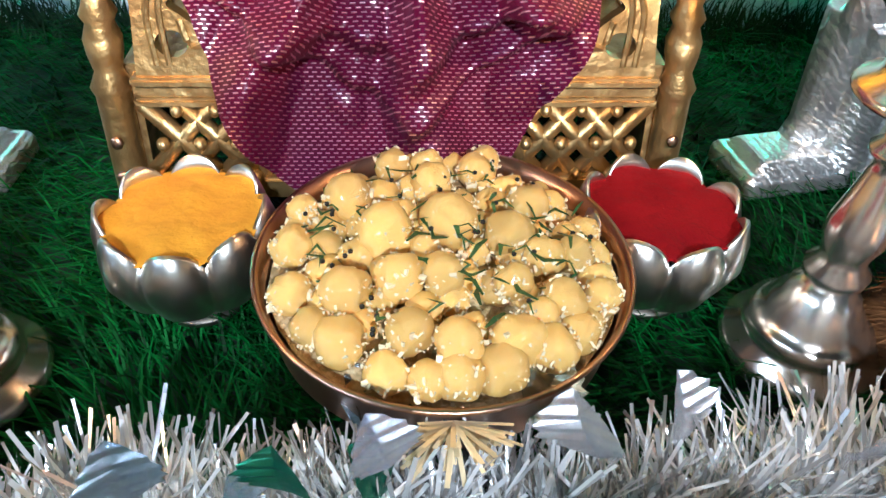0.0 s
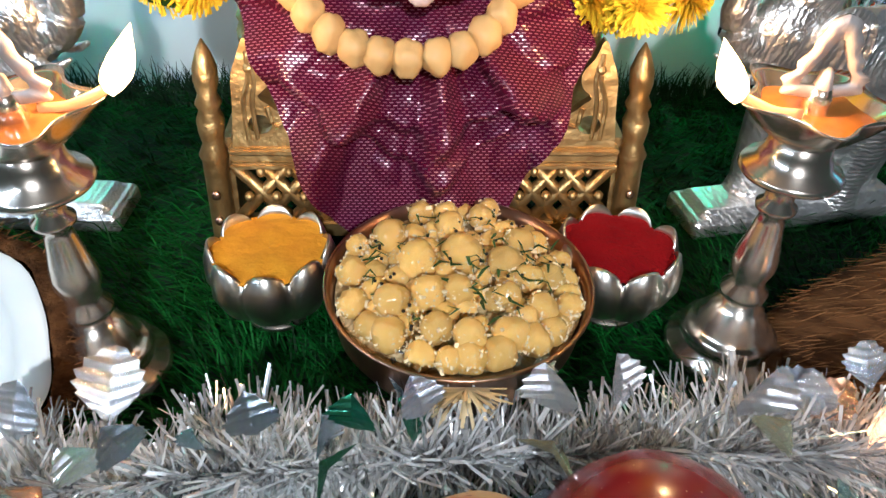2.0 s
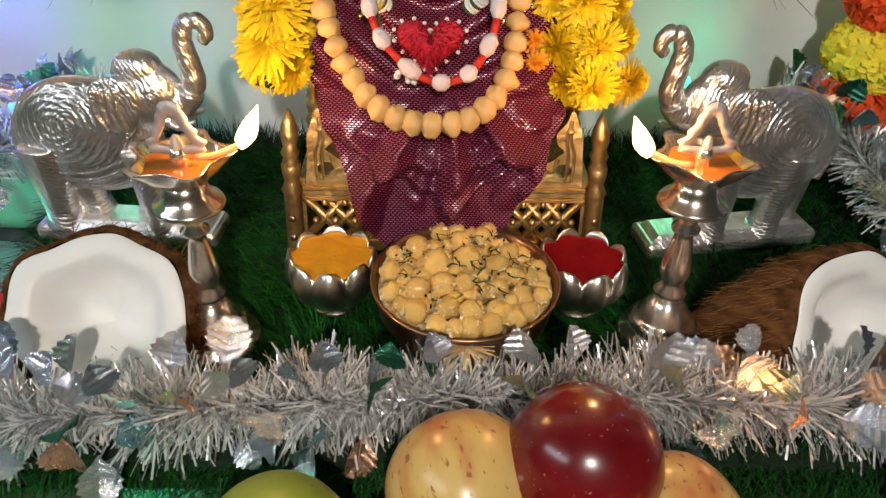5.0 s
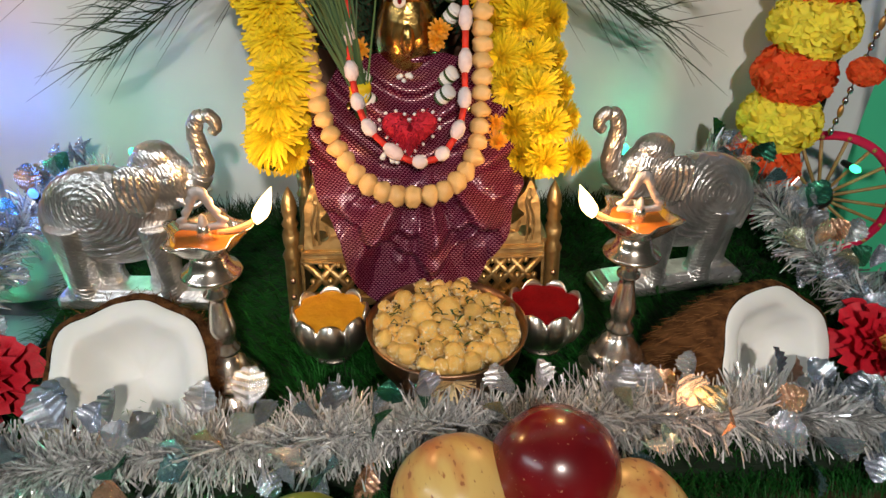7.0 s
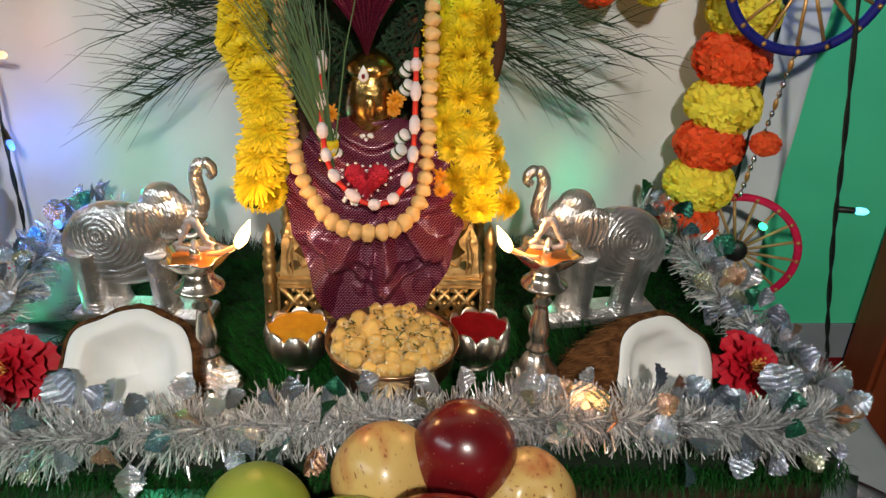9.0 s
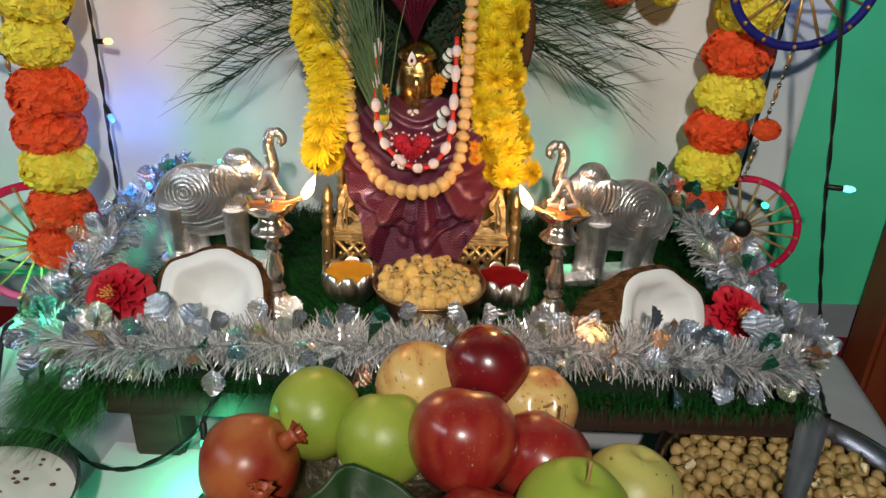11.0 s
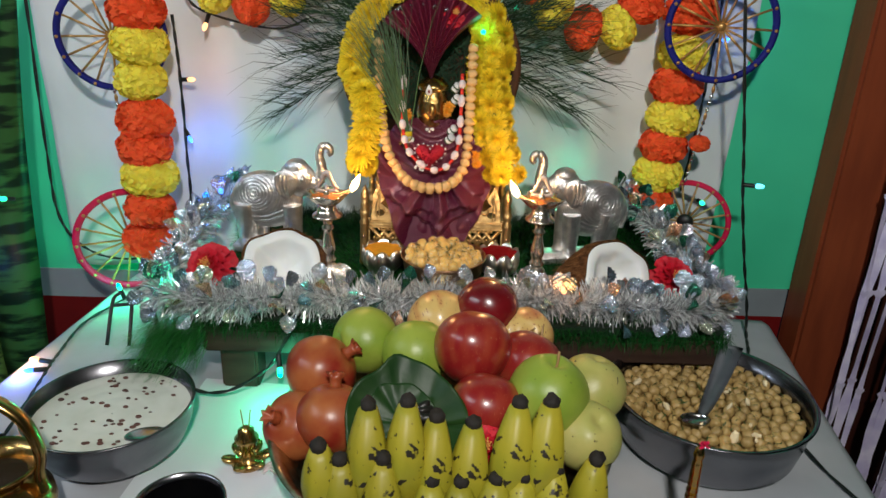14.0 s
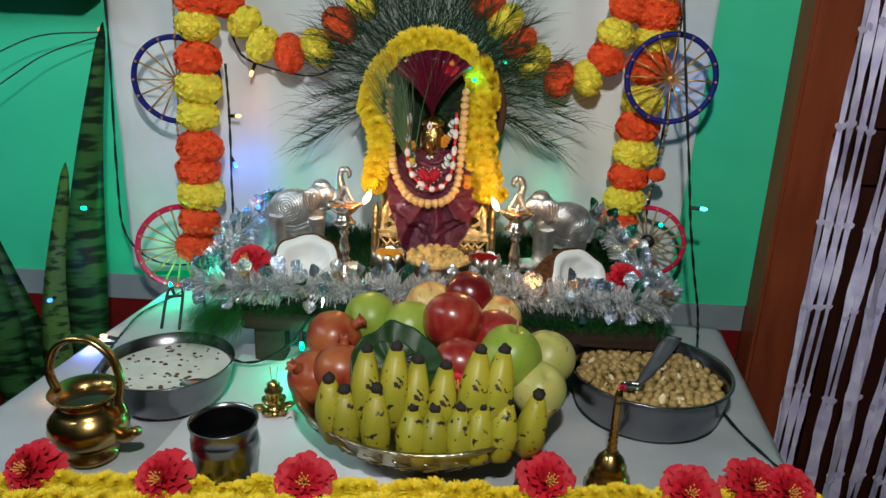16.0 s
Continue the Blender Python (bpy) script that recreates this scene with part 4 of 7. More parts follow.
bm = bmesh.new()
lathe(bm, [(0.0002, 0.012), (0.002, 0.009), (0.0042, 0.004), (0.004, 0.0012), (0.002, -0.001), (0.0002, -0.0015)], 20)
for v in bm.verts:
    v.co.y *= 0.35
M_WHITE = mat("white_bead", (0.82, 0.82, 0.80), 0.35, alt=(0.75, 0.74, 0.72), scale=80)
drop = tagged(part("forehead_jewel", bm, M_WHITE, at=pose(-0.0125, 0.2535, 0.2235)), "white drop-shaped forehead jewel with a dark centre", "jewel")
bm = bmesh.new()
ball(bm, 0.0016, 10, 8, lambda u: Vector((u.x, u.y * 0.5, u.z * 1.4)))
part("stone", bm, M_DARKAPPLE, drop, at=pose(0, -0.0018, 0.0035))


def crown_point(u, v):
    """Pleated fan that opens upwards over the head."""
    t = 2 * u - 1
    r = 0.006 + 0.104 * v
    a = t * 0.58 * (0.35 + 0.65 * v)
    x, z = r * math.sin(a) * 1.05, r * math.cos(a) - 0.012 * t * t * v + 0.004 * t * v
    y = 0.010 * math.sin(t * 26) * (0.25 + 0.75 * v) * 0.55 - 0.012 * v * (1 - t * t)
    return Vector((-0.010 + x, 0.262 + y, 0.236 + z))


tagged(part("head_cloth", uv_cloth(crown_point, 150, 40, 0.14, 0.10), M_SILK2), "pleated maroon brocade fan rising over the deity's head", "cloth")

# round wooden tray behind the deity
M_TRAY = mat("brown_tray", (0.10, 0.042, 0.020), 0.6, spec=0.2, alt=(0.07, 0.03, 0.015), scale=14)
bm = bmesh.new()
lathe(bm, [(0.001, 0.0), (0.118, 0.0), (0.124, 0.003), (0.124, 0.010), (0.118, 0.012), (0.112, 0.006), (0.001, 0.006)], 64)
tagged(part("round_tray", bm, M_TRAY, at=pose(-0.012, 0.335, 0.245, 90)), "round brown wooden tray standing behind the deity", "tray")


def flower_mesh(name, n, L, W, cup, material, core=None):
    bm = bmesh.new()
    petals(bm, n, L, W, cup)
    me = bpy.data.meshes.new(name)
    bm.to_mesh(me)
    bm.free()
    for p in me.polygons:
        p.use_smooth = True
    me.materials.append(material)
    return me


MUMS = [flower_mesh("chrysanthemum", 400, 0.9, 0.10, 0.45, M_PETAL_Y) for _ in range(3)]
garland = empty("flower_garland", pose(0, 0, 0), "thick garland of yellow chrysanthemums round the deity", "garland")
ARCH = spline([(-0.100, 0.222, 0.122), (-0.095, 0.228, 0.155), (-0.090, 0.238, 0.190), (-0.096, 0.250, 0.222), (-0.114, 0.270, 0.250), (-0.106, 0.285, 0.293), (-0.086, 0.290, 0.325), (-0.052, 0.293, 0.355), (-0.008, 0.295, 0.357),
               (0.036, 0.293, 0.336), (0.067, 0.288, 0.298), (0.066, 0.270, 0.262), (0.067, 0.252, 0.226), (0.078, 0.236, 0.172), (0.091, 0.224, 0.118)], 72)
def mum(p, d, r, flat=0.75):
    o = new("chrysanthemum", MUMS[random.randrange(3)])
    o.parent = garland
    o.matrix_basis = Matrix.Translation(p) @ toward(d, random.uniform(0, 6)) @ Matrix.Diagonal((r, r, r * flat, 1))


along, step = 0.0, 0.0
for i in range(1, len(ARCH)):
    p, seg = ARCH[i], ARCH[i] - ARCH[i - 1]
    along += seg.length
    left, top = i < 30, 28 <= i <= 46
    if along < (0.0185 if left and not top else 0.0125):
        continue
    along = 0.0
    jit = lambda a: Vector((random.uniform(-a, a), random.uniform(-a, a), random.uniform(-a, a)))
    if top:
        for s in (-0.5, 0.5):
            mum(p + Vector((0.010 * s, -0.004, 0.010 * s)) + jit(0.003), Vector((s * 0.6, -1.0, 0.5)) + jit(0.3), random.uniform(0.0195, 0.0235))
    elif left:
        # heads strung one over another, seen obliquely as separate tiers
        big = 0.0275 if i < 18 else 0.0225
        mum(p + Vector((0, -0.002, 0.004)) + jit(0.002), Vector((-0.10, -0.62, 0.75)) + jit(0.12), big * random.uniform(0.94, 1.06), 0.62)
        mum(p + Vector((-0.006, 0.002, -0.006)) + jit(0.002), Vector((-0.7, -0.7, -0.1)) + jit(0.2), big * 0.78, 0.6)
        mum(p + Vector((0.008, 0.002, -0.006)) + jit(0.002), Vector((0.7, -0.7, -0.1)) + jit(0.2), big * 0.74, 0.6)
    else:
        for s in (-1, 0, 1):
            mum(p + Vector((0.0145 * s, 0.005 * s * s, 0)) + jit(0.0035), Vector((s * 0.9, -1.0, -0.15)) + jit(0.3), random.uniform(0.0175, 0.0215), 0.85)
bm = bmesh.new()
tube(bm, ARCH, 0.013, 8)
part("leaf_core", bm, M_BETEL, garland, at=Matrix.Translation((0, 0.008, 0)))

peastring = empty("chickpea_garland", pose(0, 0, 0), "garland of threaded soaked chickpeas hanging over the deity", "garland")
LOOP = spline([(-0.078, 0.262, 0.285), (-0.076, 0.252, 0.245), (-0.0745, 0.244, 0.206), (-0.070, 0.232, 0.182), (-0.064, 0.220, 0.160), (-0.053, 0.206, 0.140), (-0.034, 0.194, 0.1225), (-0.008, 0.190, 0.1165), (0.018, 0.194, 0.121),
               (0.035, 0.208, 0.140), (0.040, 0.228, 0.180), (0.041, 0.246, 0.216), (0.0425, 0.254, 0.250), (0.043, 0.264, 0.285)], 400)
dist, last, cnt = 0.0, LOOP[0], 0
prev = LOOP[0]
for p in LOOP:
    dist += (p - prev).length
    prev_d = (p - prev)
    prev = p
    if dist >= 0.0098 or cnt == 0:
        dist = 0.0
        o = new("chickpea", PEAS_RAW[cnt % 3])
        o.parent = peastring
        r = random.uniform(0.0058, 0.0066)
        t = prev_d.normalized() if prev_d.length > 0 else Vector((0, 0, -1))
        hang = Vector((0.25 * random.uniform(-1, 1), -0.5, -0.9)) if abs(t.x) > 0.5 else Vector((-0.8 if p.x < 0 else 0.8, -0.6, 0.1))
        o.matrix_basis = Matrix.Translation(p) @ toward(hang, random.uniform(0, 6)) @ Matrix.Diagonal((r, r, r * 1.12, 1))
        cnt += 1

# red and white cotton garland
M_COTTON = mat("cotton_wool", (0.80, 0.72, 0.72), 0.95, alt=(0.72, 0.58, 0.58), scale=120, bump=0.5, bump_scale=400)
M_REDTHREAD = mat("red_paper", (0.70, 0.035, 0.015), 0.6, alt=(0.6, 0.02, 0.01), scale=60)
cot = empty("cotton_garland", pose(0, 0, 0), "garland of white cotton tufts bound with red", "garland")
LOOP2 = spline([(-0.045, 0.252, 0.245), (-0.046, 0.238, 0.205), (-0.043, 0.224, 0.176), (-0.034, 0.208, 0.156), (-0.010, 0.196, 0.1395), (0.012, 0.198, 0.142), (0.026, 0.212, 0.162), (0.029, 0.230, 0.190), (0.030, 0.246, 0.225), (0.030, 0.256, 0.250)], 27)
for i in range(0, 26, 2):
    bm = bmesh.new()
    a, b = LOOP2[i], LOOP2[i + 1]
    d = (b - a)
    tube(bm, [a - d * 0.12, a + d * 0.25, a + d * 0.75, b + d * 0.1], [0.0022, 0.0046, 0.0046, 0.0022], 10)
    part("tuft", bm, M_COTTON, cot)
    bm = bmesh.new()
    c = LOOP2[i + 2] if i + 2 < 27 else b
    tube(bm, [b, c], 0.0022, 8)
    part("red_tube", bm, M_REDTHREAD, cot)

# red heart-shaped thread flower with white beads
heart = empty("red_heart_flower", pose(-0.0085, 0.204, 0.157), "dark red heart-shaped wool flower edged with white beads", "flower")
M_WOOL = mat("red_wool", (0.46, 0.010, 0.030), 0.8, island=0.3)
bm = bmesh.new()
loops = []
for s in (1.0, 0.75, 0.45, 0.15):
    loops.append([bm.verts.new((0.0176 * math.sin(a) ** 3 * s, 0.001 - 0.0065 * (1 - s * s), 0.0010 * (13 * math.cos(a) - 5 * math.cos(2 * a) - 2 * math.cos(3 * a) - math.cos(4 * a)) * s)) for a in [2 * math.pi * i / 40 for i in range(40)]])
for la, lb in zip(loops, loops[1:]):
    for i in range(40):
        bm.faces.new((la[i], la[(i + 1) % 40], lb[(i + 1) % 40], lb[i]))
bm.faces.new(loops[-1])
part("wool_pad", bm, M_WOOL, heart)
bm = bmesh.new()
for _ in range(900):
    a = random.uniform(0, 6.283)
    s = math.sqrt(random.random())
    hx, hz = 0.0011 * 16 * math.sin(a) ** 3, 0.0010 * (13 * math.cos(a) - 5 * math.cos(2 * a) - 2 * math.cos(3 * a) - math.cos(4 * a))
    p = Vector((hx * s, 0.002 - 0.006 * (1 - s * s), hz * s))
    d = Vector((hx * s * 60, -1, hz * s * 60)).normalized() + 0.5 * Vector((random.uniform(-1, 1), random.uniform(-1, 1), random.uniform(-1, 1)))
    q = p + d * 0.0035
    w = d.cross(Vector((0.2, 0.5, 0.8))).normalized() * 0.00035
    bm.faces.new([bm.verts.new(c) for c in (p - w, p + w, q + w, q - w)])
o = part("wool_tuft", bm, M_WOOL, heart, smooth=False)
for i in range(22):
    a = 2 * math.pi * i / 22
    bm = bmesh.new()
    ball(bm, 0.0012, 8, 6)
    part("bead", bm, M_WHITE, heart, at=Matrix.Translation((0.0197 * math.sin(a) ** 3, -0.001, 0.00112 * (13 * math.cos(a) - 5 * math.cos(2 * a) - 2 * math.cos(3 * a) - math.cos(4 * a)))))


def bead_cluster(at, n, R, label):
    c = empty("bead_ornament", at, label, "ornament", "bead ornaments on the deity")
    for i in range(n):
        bm = bmesh.new()
        ball(bm, 0.0018, 8, 6)
        part("bead", bm, M_WHITE, c, at=Matrix.Translation((R * random.uniform(-1, 1), -abs(random.uniform(0, 0.3)) * R, R * random.uniform(-1, 1))))


bead_cluster(pose(-0.012, 0.246, 0.174), 14, 0.006, "cluster of white pearl beads under the face")
bead_cluster(pose(-0.021, 0.202, 0.142), 16, 0.006, "cluster of white pearl beads below the heart flower")


def bangle(at, label):
    b = empty("bead_band", at, label, "band", "beaded bands on the deity")
    for k in range(6):
        bm = bmesh.new()
        ball(bm, 1, 14, 8, lambda u: Vector((u.x * 0.0054, u.y * 0.0054, u.z * 0.0016 + 0.0021 * k)))
        part("bead_ring", bm, M_WHITE if k % 3 else M_HERB, b)


for x, y, z, t in ((-0.036, 0.246, 0.176, 30), (-0.033, 0.238, 0.164, 45), (0.016, 0.244, 0.176, -30), (0.013, 0.236, 0.166, -40), (0.020, 0.268, 0.226, 0), (0.020, 0.262, 0.212, 5)):
    bangle(Matrix.Translation((x, y, z)) @ toward((0.6 if x > -0.008 else -0.6, -0.4, 0.68 if z < 0.2 else 0.9)), "band of silver-white beads with green leaves")
for x, y, z in ((0.012, 0.258, 0.200), (0.014, 0.258, 0.207), (-0.040, 0.252, 0.196), (0.050, 0.232, 0.150), (0.052, 0.228, 0.138)):
    bm = bmesh.new()
    petals(bm, 60, 1.0, 0.3, 0.3)
    tagged(part("marigold", bm, mat("marigold", (0.75, 0.30, 0.01), 0.6, island=0.15), at=Matrix.Translation((x, y, z)) @ toward((0, -1, 0.1)) @ Matrix.Scale(0.0085, 4)), "small orange-yellow marigold tucked in the garlands", "flower", "marigolds on the deity")
# head jewellery and red flower at the crown
crown_band = empty("crown_band", pose(-0.020, 0.258, 0.333), "row of small silver beads along the head cloth", "ornament")
for i in range(26):
    bm = bmesh.new()
    ball(bm, 0.0026, 8, 6)
    part("bead", bm, M_STEEL, crown_band, at=Matrix.Translation((-0.034 + 0.0026 * i, 0.004 * math.sin(i), -0.00004 * (i - 13) ** 2 + 0.002 * math.sin(i * 2.1))))

# ---- grass fan behind the deity and the bunch before it ----
M_DURVA = mat("dark_grass", (0.012, 0.032, 0.016), 0.7, spec=0.2, alt=(0.02, 0.048, 0.02), scale=40, island=0.4)
M_DURVA2 = mat("green_grass", (0.05, 0.11, 0.035), 0.55, island=0.4)


def blade_strip(vs, fs, pts, w, side):
    n0 = len(vs)
    for k, p in enumerate(pts):
        ww = w * (1 - 0.85 * k / (len(pts) - 1))
        vs.append(p - side * ww)
        vs.append(p + side * ww)
    for k in range(len(pts) - 1):
        a = n0 + 2 * k
        fs.append((a, a + 1, a + 3, a + 2))


def from_lists(name, vs, fs, material, parent=None, label=""):
    me = bpy.data.meshes.new(name)
    me.from_pydata([tuple(v) for v in vs], [], fs)
    me.materials.append(material)
    o = new(name, me)
    if parent:
        o.parent = parent
    if label:
        o["label"] = label
    return o


vs, fs = [], []
for i in range(110):
    ang = radians(-8 + 196 * (i + random.uniform(-0.4, 0.4)) / 109)
    if (ang < 0.45 or ang > 2.7) and i % 2:
        continue
    L = random.uniform(0.15, 0.235) * (1.0 if 25 < math.degrees(ang) < 155 else 0.92)
    base = Vector((-0.012 + 0.03 * math.cos(ang), 0.352 + random.uniform(-0.006, 0.010), 0.255 + 0.03 * math.sin(ang)))
    d = Vector((math.cos(ang), random.uniform(-0.25, 0.02), math.sin(ang)))
    stem = [base + d * (L * k / 6) + Vector((0, 0, -0.06 * abs(math.cos(ang)) * (k / 6) ** 2.2)) for k in range(7)]
    blade_strip(vs, fs, stem, 0.0010, Vector((-d.z, 0, d.x)))
    for j in range(34):
        k = random.uniform(0.2, 1.0) * 5.99
        p = stem[int(k)].lerp(stem[int(k) + 1], k % 1)
        a2 = ang + random.choice((-1, 1)) * random.uniform(0.1, 0.5)
        dd = Vector((math.cos(a2), random.uniform(-0.35, 0.05), math.sin(a2)))
        l = random.uniform(0.035, 0.075)
        sag = Vector((0, 0, -1)) * l * random.uniform(0.0, 0.55)
        blade_strip(vs, fs, [p, p + dd * l * 0.5 + sag * 0.25, p + dd * l + sag], 0.00055, Vector((-dd.z, 0, dd.x)))
for i in range(420):
    a2 = random.uniform(0.1, 3.04)
    p = Vector((-0.012 + random.uniform(-0.05, 0.05), 0.318 + random.uniform(-0.008, 0.006), 0.20 + random.uniform(-0.03, 0.09)))
    dd, l = Vector((math.cos(a2), random.uniform(-0.15, 0.1), math.sin(a2))), random.uniform(0.03, 0.07)
    blade_strip(vs, fs, [p, p + dd * l * 0.5, p + dd * l], 0.0008, Vector((-dd.z, 0, dd.x)))
vs = [Vector((v.x, min(v.y, 0.397), v.z)) for v in vs]
fan = from_lists("grass_fan", vs, fs, M_DURVA)
tagged(fan, "fan of dark green fine-needled twigs behind the deity", "foliage", kind="stuff")
bunch = empty("grass_bunch", pose(-0.040, 0.236, 0.172), "bunch of long dark green grass tied with yellow thread", "grass bunch")
vs, fs = [], []
for i in range(90):
    d = Vector((random.gauss(-0.26, 0.16), random.uniform(-0.1, 0.25), 1.0)).normalized()
    L = random.uniform(0.13, 0.22)
    bend = Vector((random.uniform(-0.03, 0.012), 0.0, -0.012))
    p0 = Vector((random.uniform(-0.004, 0.004), random.uniform(-0.004, 0.004), -0.028))
    p1 = Vector((random.uniform(-0.005, 0.005), random.uniform(-0.004, 0.004), 0.0))
    blade_strip(vs, fs, [p0, p1, p1 + d * L * 0.4, p1 + d * L * 0.75 + bend * 0.5, p1 + d * L + bend * 1.4], 0.0008, Vector((1, 0, 0)))
o = from_lists("grass", vs, fs, M_DURVA2, bunch)
o["kind"] = "stuff"
bm = bmesh.new()
lathe(bm, [(0.0066, -0.006), (0.0074, -0.003), (0.0070, 0.0), (0.0075, 0.003), (0.0066, 0.006)], 20)
part("yellow_thread", bm, M_PETAL_Y, bunch)

# ---- grass mat, tinsel, flowers on the stand ----
M_BLADE = mat("plastic_grass", (0.003, 0.036, 0.005), 0.6, spec=0.10, alt=(0.011, 0.095, 0.013), scale=14, island=0.75)
M_MATBASE = mat("grass_backing", (0.004, 0.016, 0.005), 0.9)
rng = np.random.default_rng(4)
mat_ob = empty("grass_mat", pose(0, 0, 0), "artificial green grass mat spread over the wooden stand", "grass mat")
bm = bmesh.new()
box(bm, -0.285, 0.345, 0.062, 0.402, -0.0205, -0.008)
part("backing", bm, M_MATBASE, mat_ob, smooth=False)


def grass(n, x0, x1, y0, y1, z, L0, L1, w, lean):
    vs, fs = [], []
    for i in range(n):
        p = Vector((rng.uniform(x0, x1), rng.uniform(y0, y1), z))
        comb = noise.noise((p.x * 9, p.y * 9, 3)) * 2.6 + 3.6
        a = comb + rng.normal(0, 0.55)
        d = Vector((math.cos(a), math.sin(a), 0))
        L = rng.uniform(L0, L1)
        up = rng.uniform(0.2, 1.3) * lean
        side = Vector((-d.y, d.x, 0)) * (1.0 if abs(d.y) < 2 else 1)
        pts = [p, p + d * L * 0.45 + Vector((0, 0, L * 0.55 * up)), p + d * L + Vector((0, 0, L * 0.62 * up))]
        blade_strip(vs, fs, pts, w * rng.uniform(0.7, 1.2), side)
    return vs, fs


vs, fs = grass(26000, -0.285, 0.345, 0.075, 0.400, -0.009, 0.012, 0.027, 0.00062, 0.9)
o = from_lists("grass", vs, fs, M_BLADE, mat_ob)
o["kind"] = "stuff"
vs, fs = [], []
for i in range(3000):
    p = Vector((rng.uniform(-0.285, 0.345), rng.uniform(0.378, 0.402), -0.009))
    d = Vector((rng.normal(0, 0.35), rng.normal(-0.1, 0.25), 1.0)).normalized()
    L = rng.uniform(0.018, 0.034)
    blade_strip(vs, fs, [p, p + d * L * 0.6, p + d * L + Vector((0, -0.004, -0.002))], 0.0006, Vector((1, 0, 0)))
o = from_lists("back_edge", vs, fs, M_DURVA, mat_ob)
o["kind"] = "stuff"
# the mat's fringe hanging over the front edge and a tuft past the corner
vs, fs = [], []
for i in range(5200):
    x = rng.uniform(-0.30, 0.352)
    p = Vector((x, rng.uniform(0.052, 0.075), rng.uniform(-0.024, -0.008)))
    d = Vector((rng.normal(-0.2, 0.5), -rng.uniform(0.3, 1.0), -rng.uniform(-0.2, 0.9))).normalized()
    L = rng.uniform(0.008, 0.02)
    blade_strip(vs, fs, [p, p + d * L * 0.5 + Vector((0, 0, 0.002)), p + d * L], 0.0005, d.cross(Vector((0, 0.3, 1))).normalized())
o = from_lists("fringe", vs, fs, mat("fringe_grass", (0.006, 0.062, 0.009), 0.5, spec=0.2, island=0.6), mat_ob)
o["kind"] = "stuff"

vs, fs = [], []
for i in range(2200):
    p = Vector((rng.uniform(-0.325, -0.262), rng.uniform(0.035, 0.085), rng.uniform(-0.048, -0.010)))
    d = Vector((rng.normal(-0.9, 0.35), rng.normal(-0.55, 0.35), rng.normal(-0.55, 0.2))).normalized()
    L = rng.uniform(0.03, 0.062)
    blade_strip(vs, fs, [p, p + d * L * 0.5 + Vector((0, 0, 0.004)), p + d * L], 0.00055, d.cross(Vector((0, 0.3, 1))).normalized())
# tuft's green is a brighter copy of the mat's, so it looks lit
o = from_lists("tuft", vs, fs, mat("lit_grass", (0.03, 0.20, 0.03), 0.45, island=0.5), mat_ob, "long green blades past the corner, brightened in colour to look lit")
o["kind"] = "stuff"

# ---- silver tinsel garland ----
# strips vary from dark to white: the foil's sparkle is put into its colour
M_TINSEL = mat("silver_foil", (0.98, 0.99, 1.0), 0.2, 0.7, spec=1.0, island=0.6)
M_FOIL = ramp_random("holographic_foil", [(0.0, (0.80, 0.82, 0.87)), (0.22, (0.34, 0.40, 0.48)), (0.44, (0.66, 0.73, 0.86)), (0.68, (0.80, 0.52, 0.36)), (0.78, (0.62, 0.66, 0.50)), (0.86, (0.25, 0.45, 0.50)), (0.93, (0.04, 0.22, 0.14)), (0.985, (0.45, 0.05, 0.06))], 0.18, 0.9, bump=0.3, bump_scale=120)
FRONT = [(-0.335, 0.13, 0.012), (-0.318, 0.092, 0.008), (-0.27, 0.069, 0.010), (-0.21, 0.070, 0.011), (-0.14, 0.077, 0.012), (-0.066, 0.083, 0.012), (0.0, 0.086, 0.012), (0.086, 0.088, 0.012), (0.16, 0.085, 0.012), (0.235, 0.081, 0.011), (0.30, 0.077, 0.010), (0.345, 0.092, 0.008), (0.355, 0.13, 0.010)]
LEFT = [(-0.332, 0.14, 0.012), (-0.335, 0.19, 0.015), (-0.338, 0.25, 0.022), (-0.335, 0.31, 0.030), (-0.315, 0.355, 0.042), (-0.275, 0.378, 0.052)]
RIGHT = [(0.350, 0.14, 0.012), (0.338, 0.19, 0.015), (0.325, 0.25, 0.022), (0.318, 0.31, 0.034), (0.305, 0.355, 0.045), (0.275, 0.378, 0.055)]


def foil_leaf():
    """A toothed leaf with a raised midrib and side veins, about one unit long."""
    bm = bmesh.new()
    n = 12
    mid, lft, rgt = [], [], []
    for k in range(n + 1):
        s = k / n
        w = 0.40 * math.sin(math.pi * min(1, s * 0.93 + 0.07)) ** 0.75 * (1.06 if k % 2 else 0.90)
        z = 0.10 * math.sin(s * 3) + 0.024 * (k % 2)
        mid.append(bm.verts.new((0, s, z + 0.0)))
        lft.append(bm.verts.new((-w, s + 0.17 * (1 - s) + (0.03 if k % 2 else 0.0), z + 0.13 * w / 0.4)))
        rgt.append(bm.verts.new((w, s + 0.17 * (1 - s) + (0.03 if k % 2 else 0.0), z + 0.13 * w / 0.4)))
    for k in range(n):
        bm.faces.new((lft[k], mid[k], mid[k + 1], lft[k + 1]))
        bm.faces.new((mid[k], rgt[k], rgt[k + 1], mid[k + 1]))
    me = bpy.data.meshes.new("foil_leaf")
    bm.to_mesh(me)
    bm.free()
    me.materials.append(M_FOIL)
    return me


LEAF = foil_leaf()


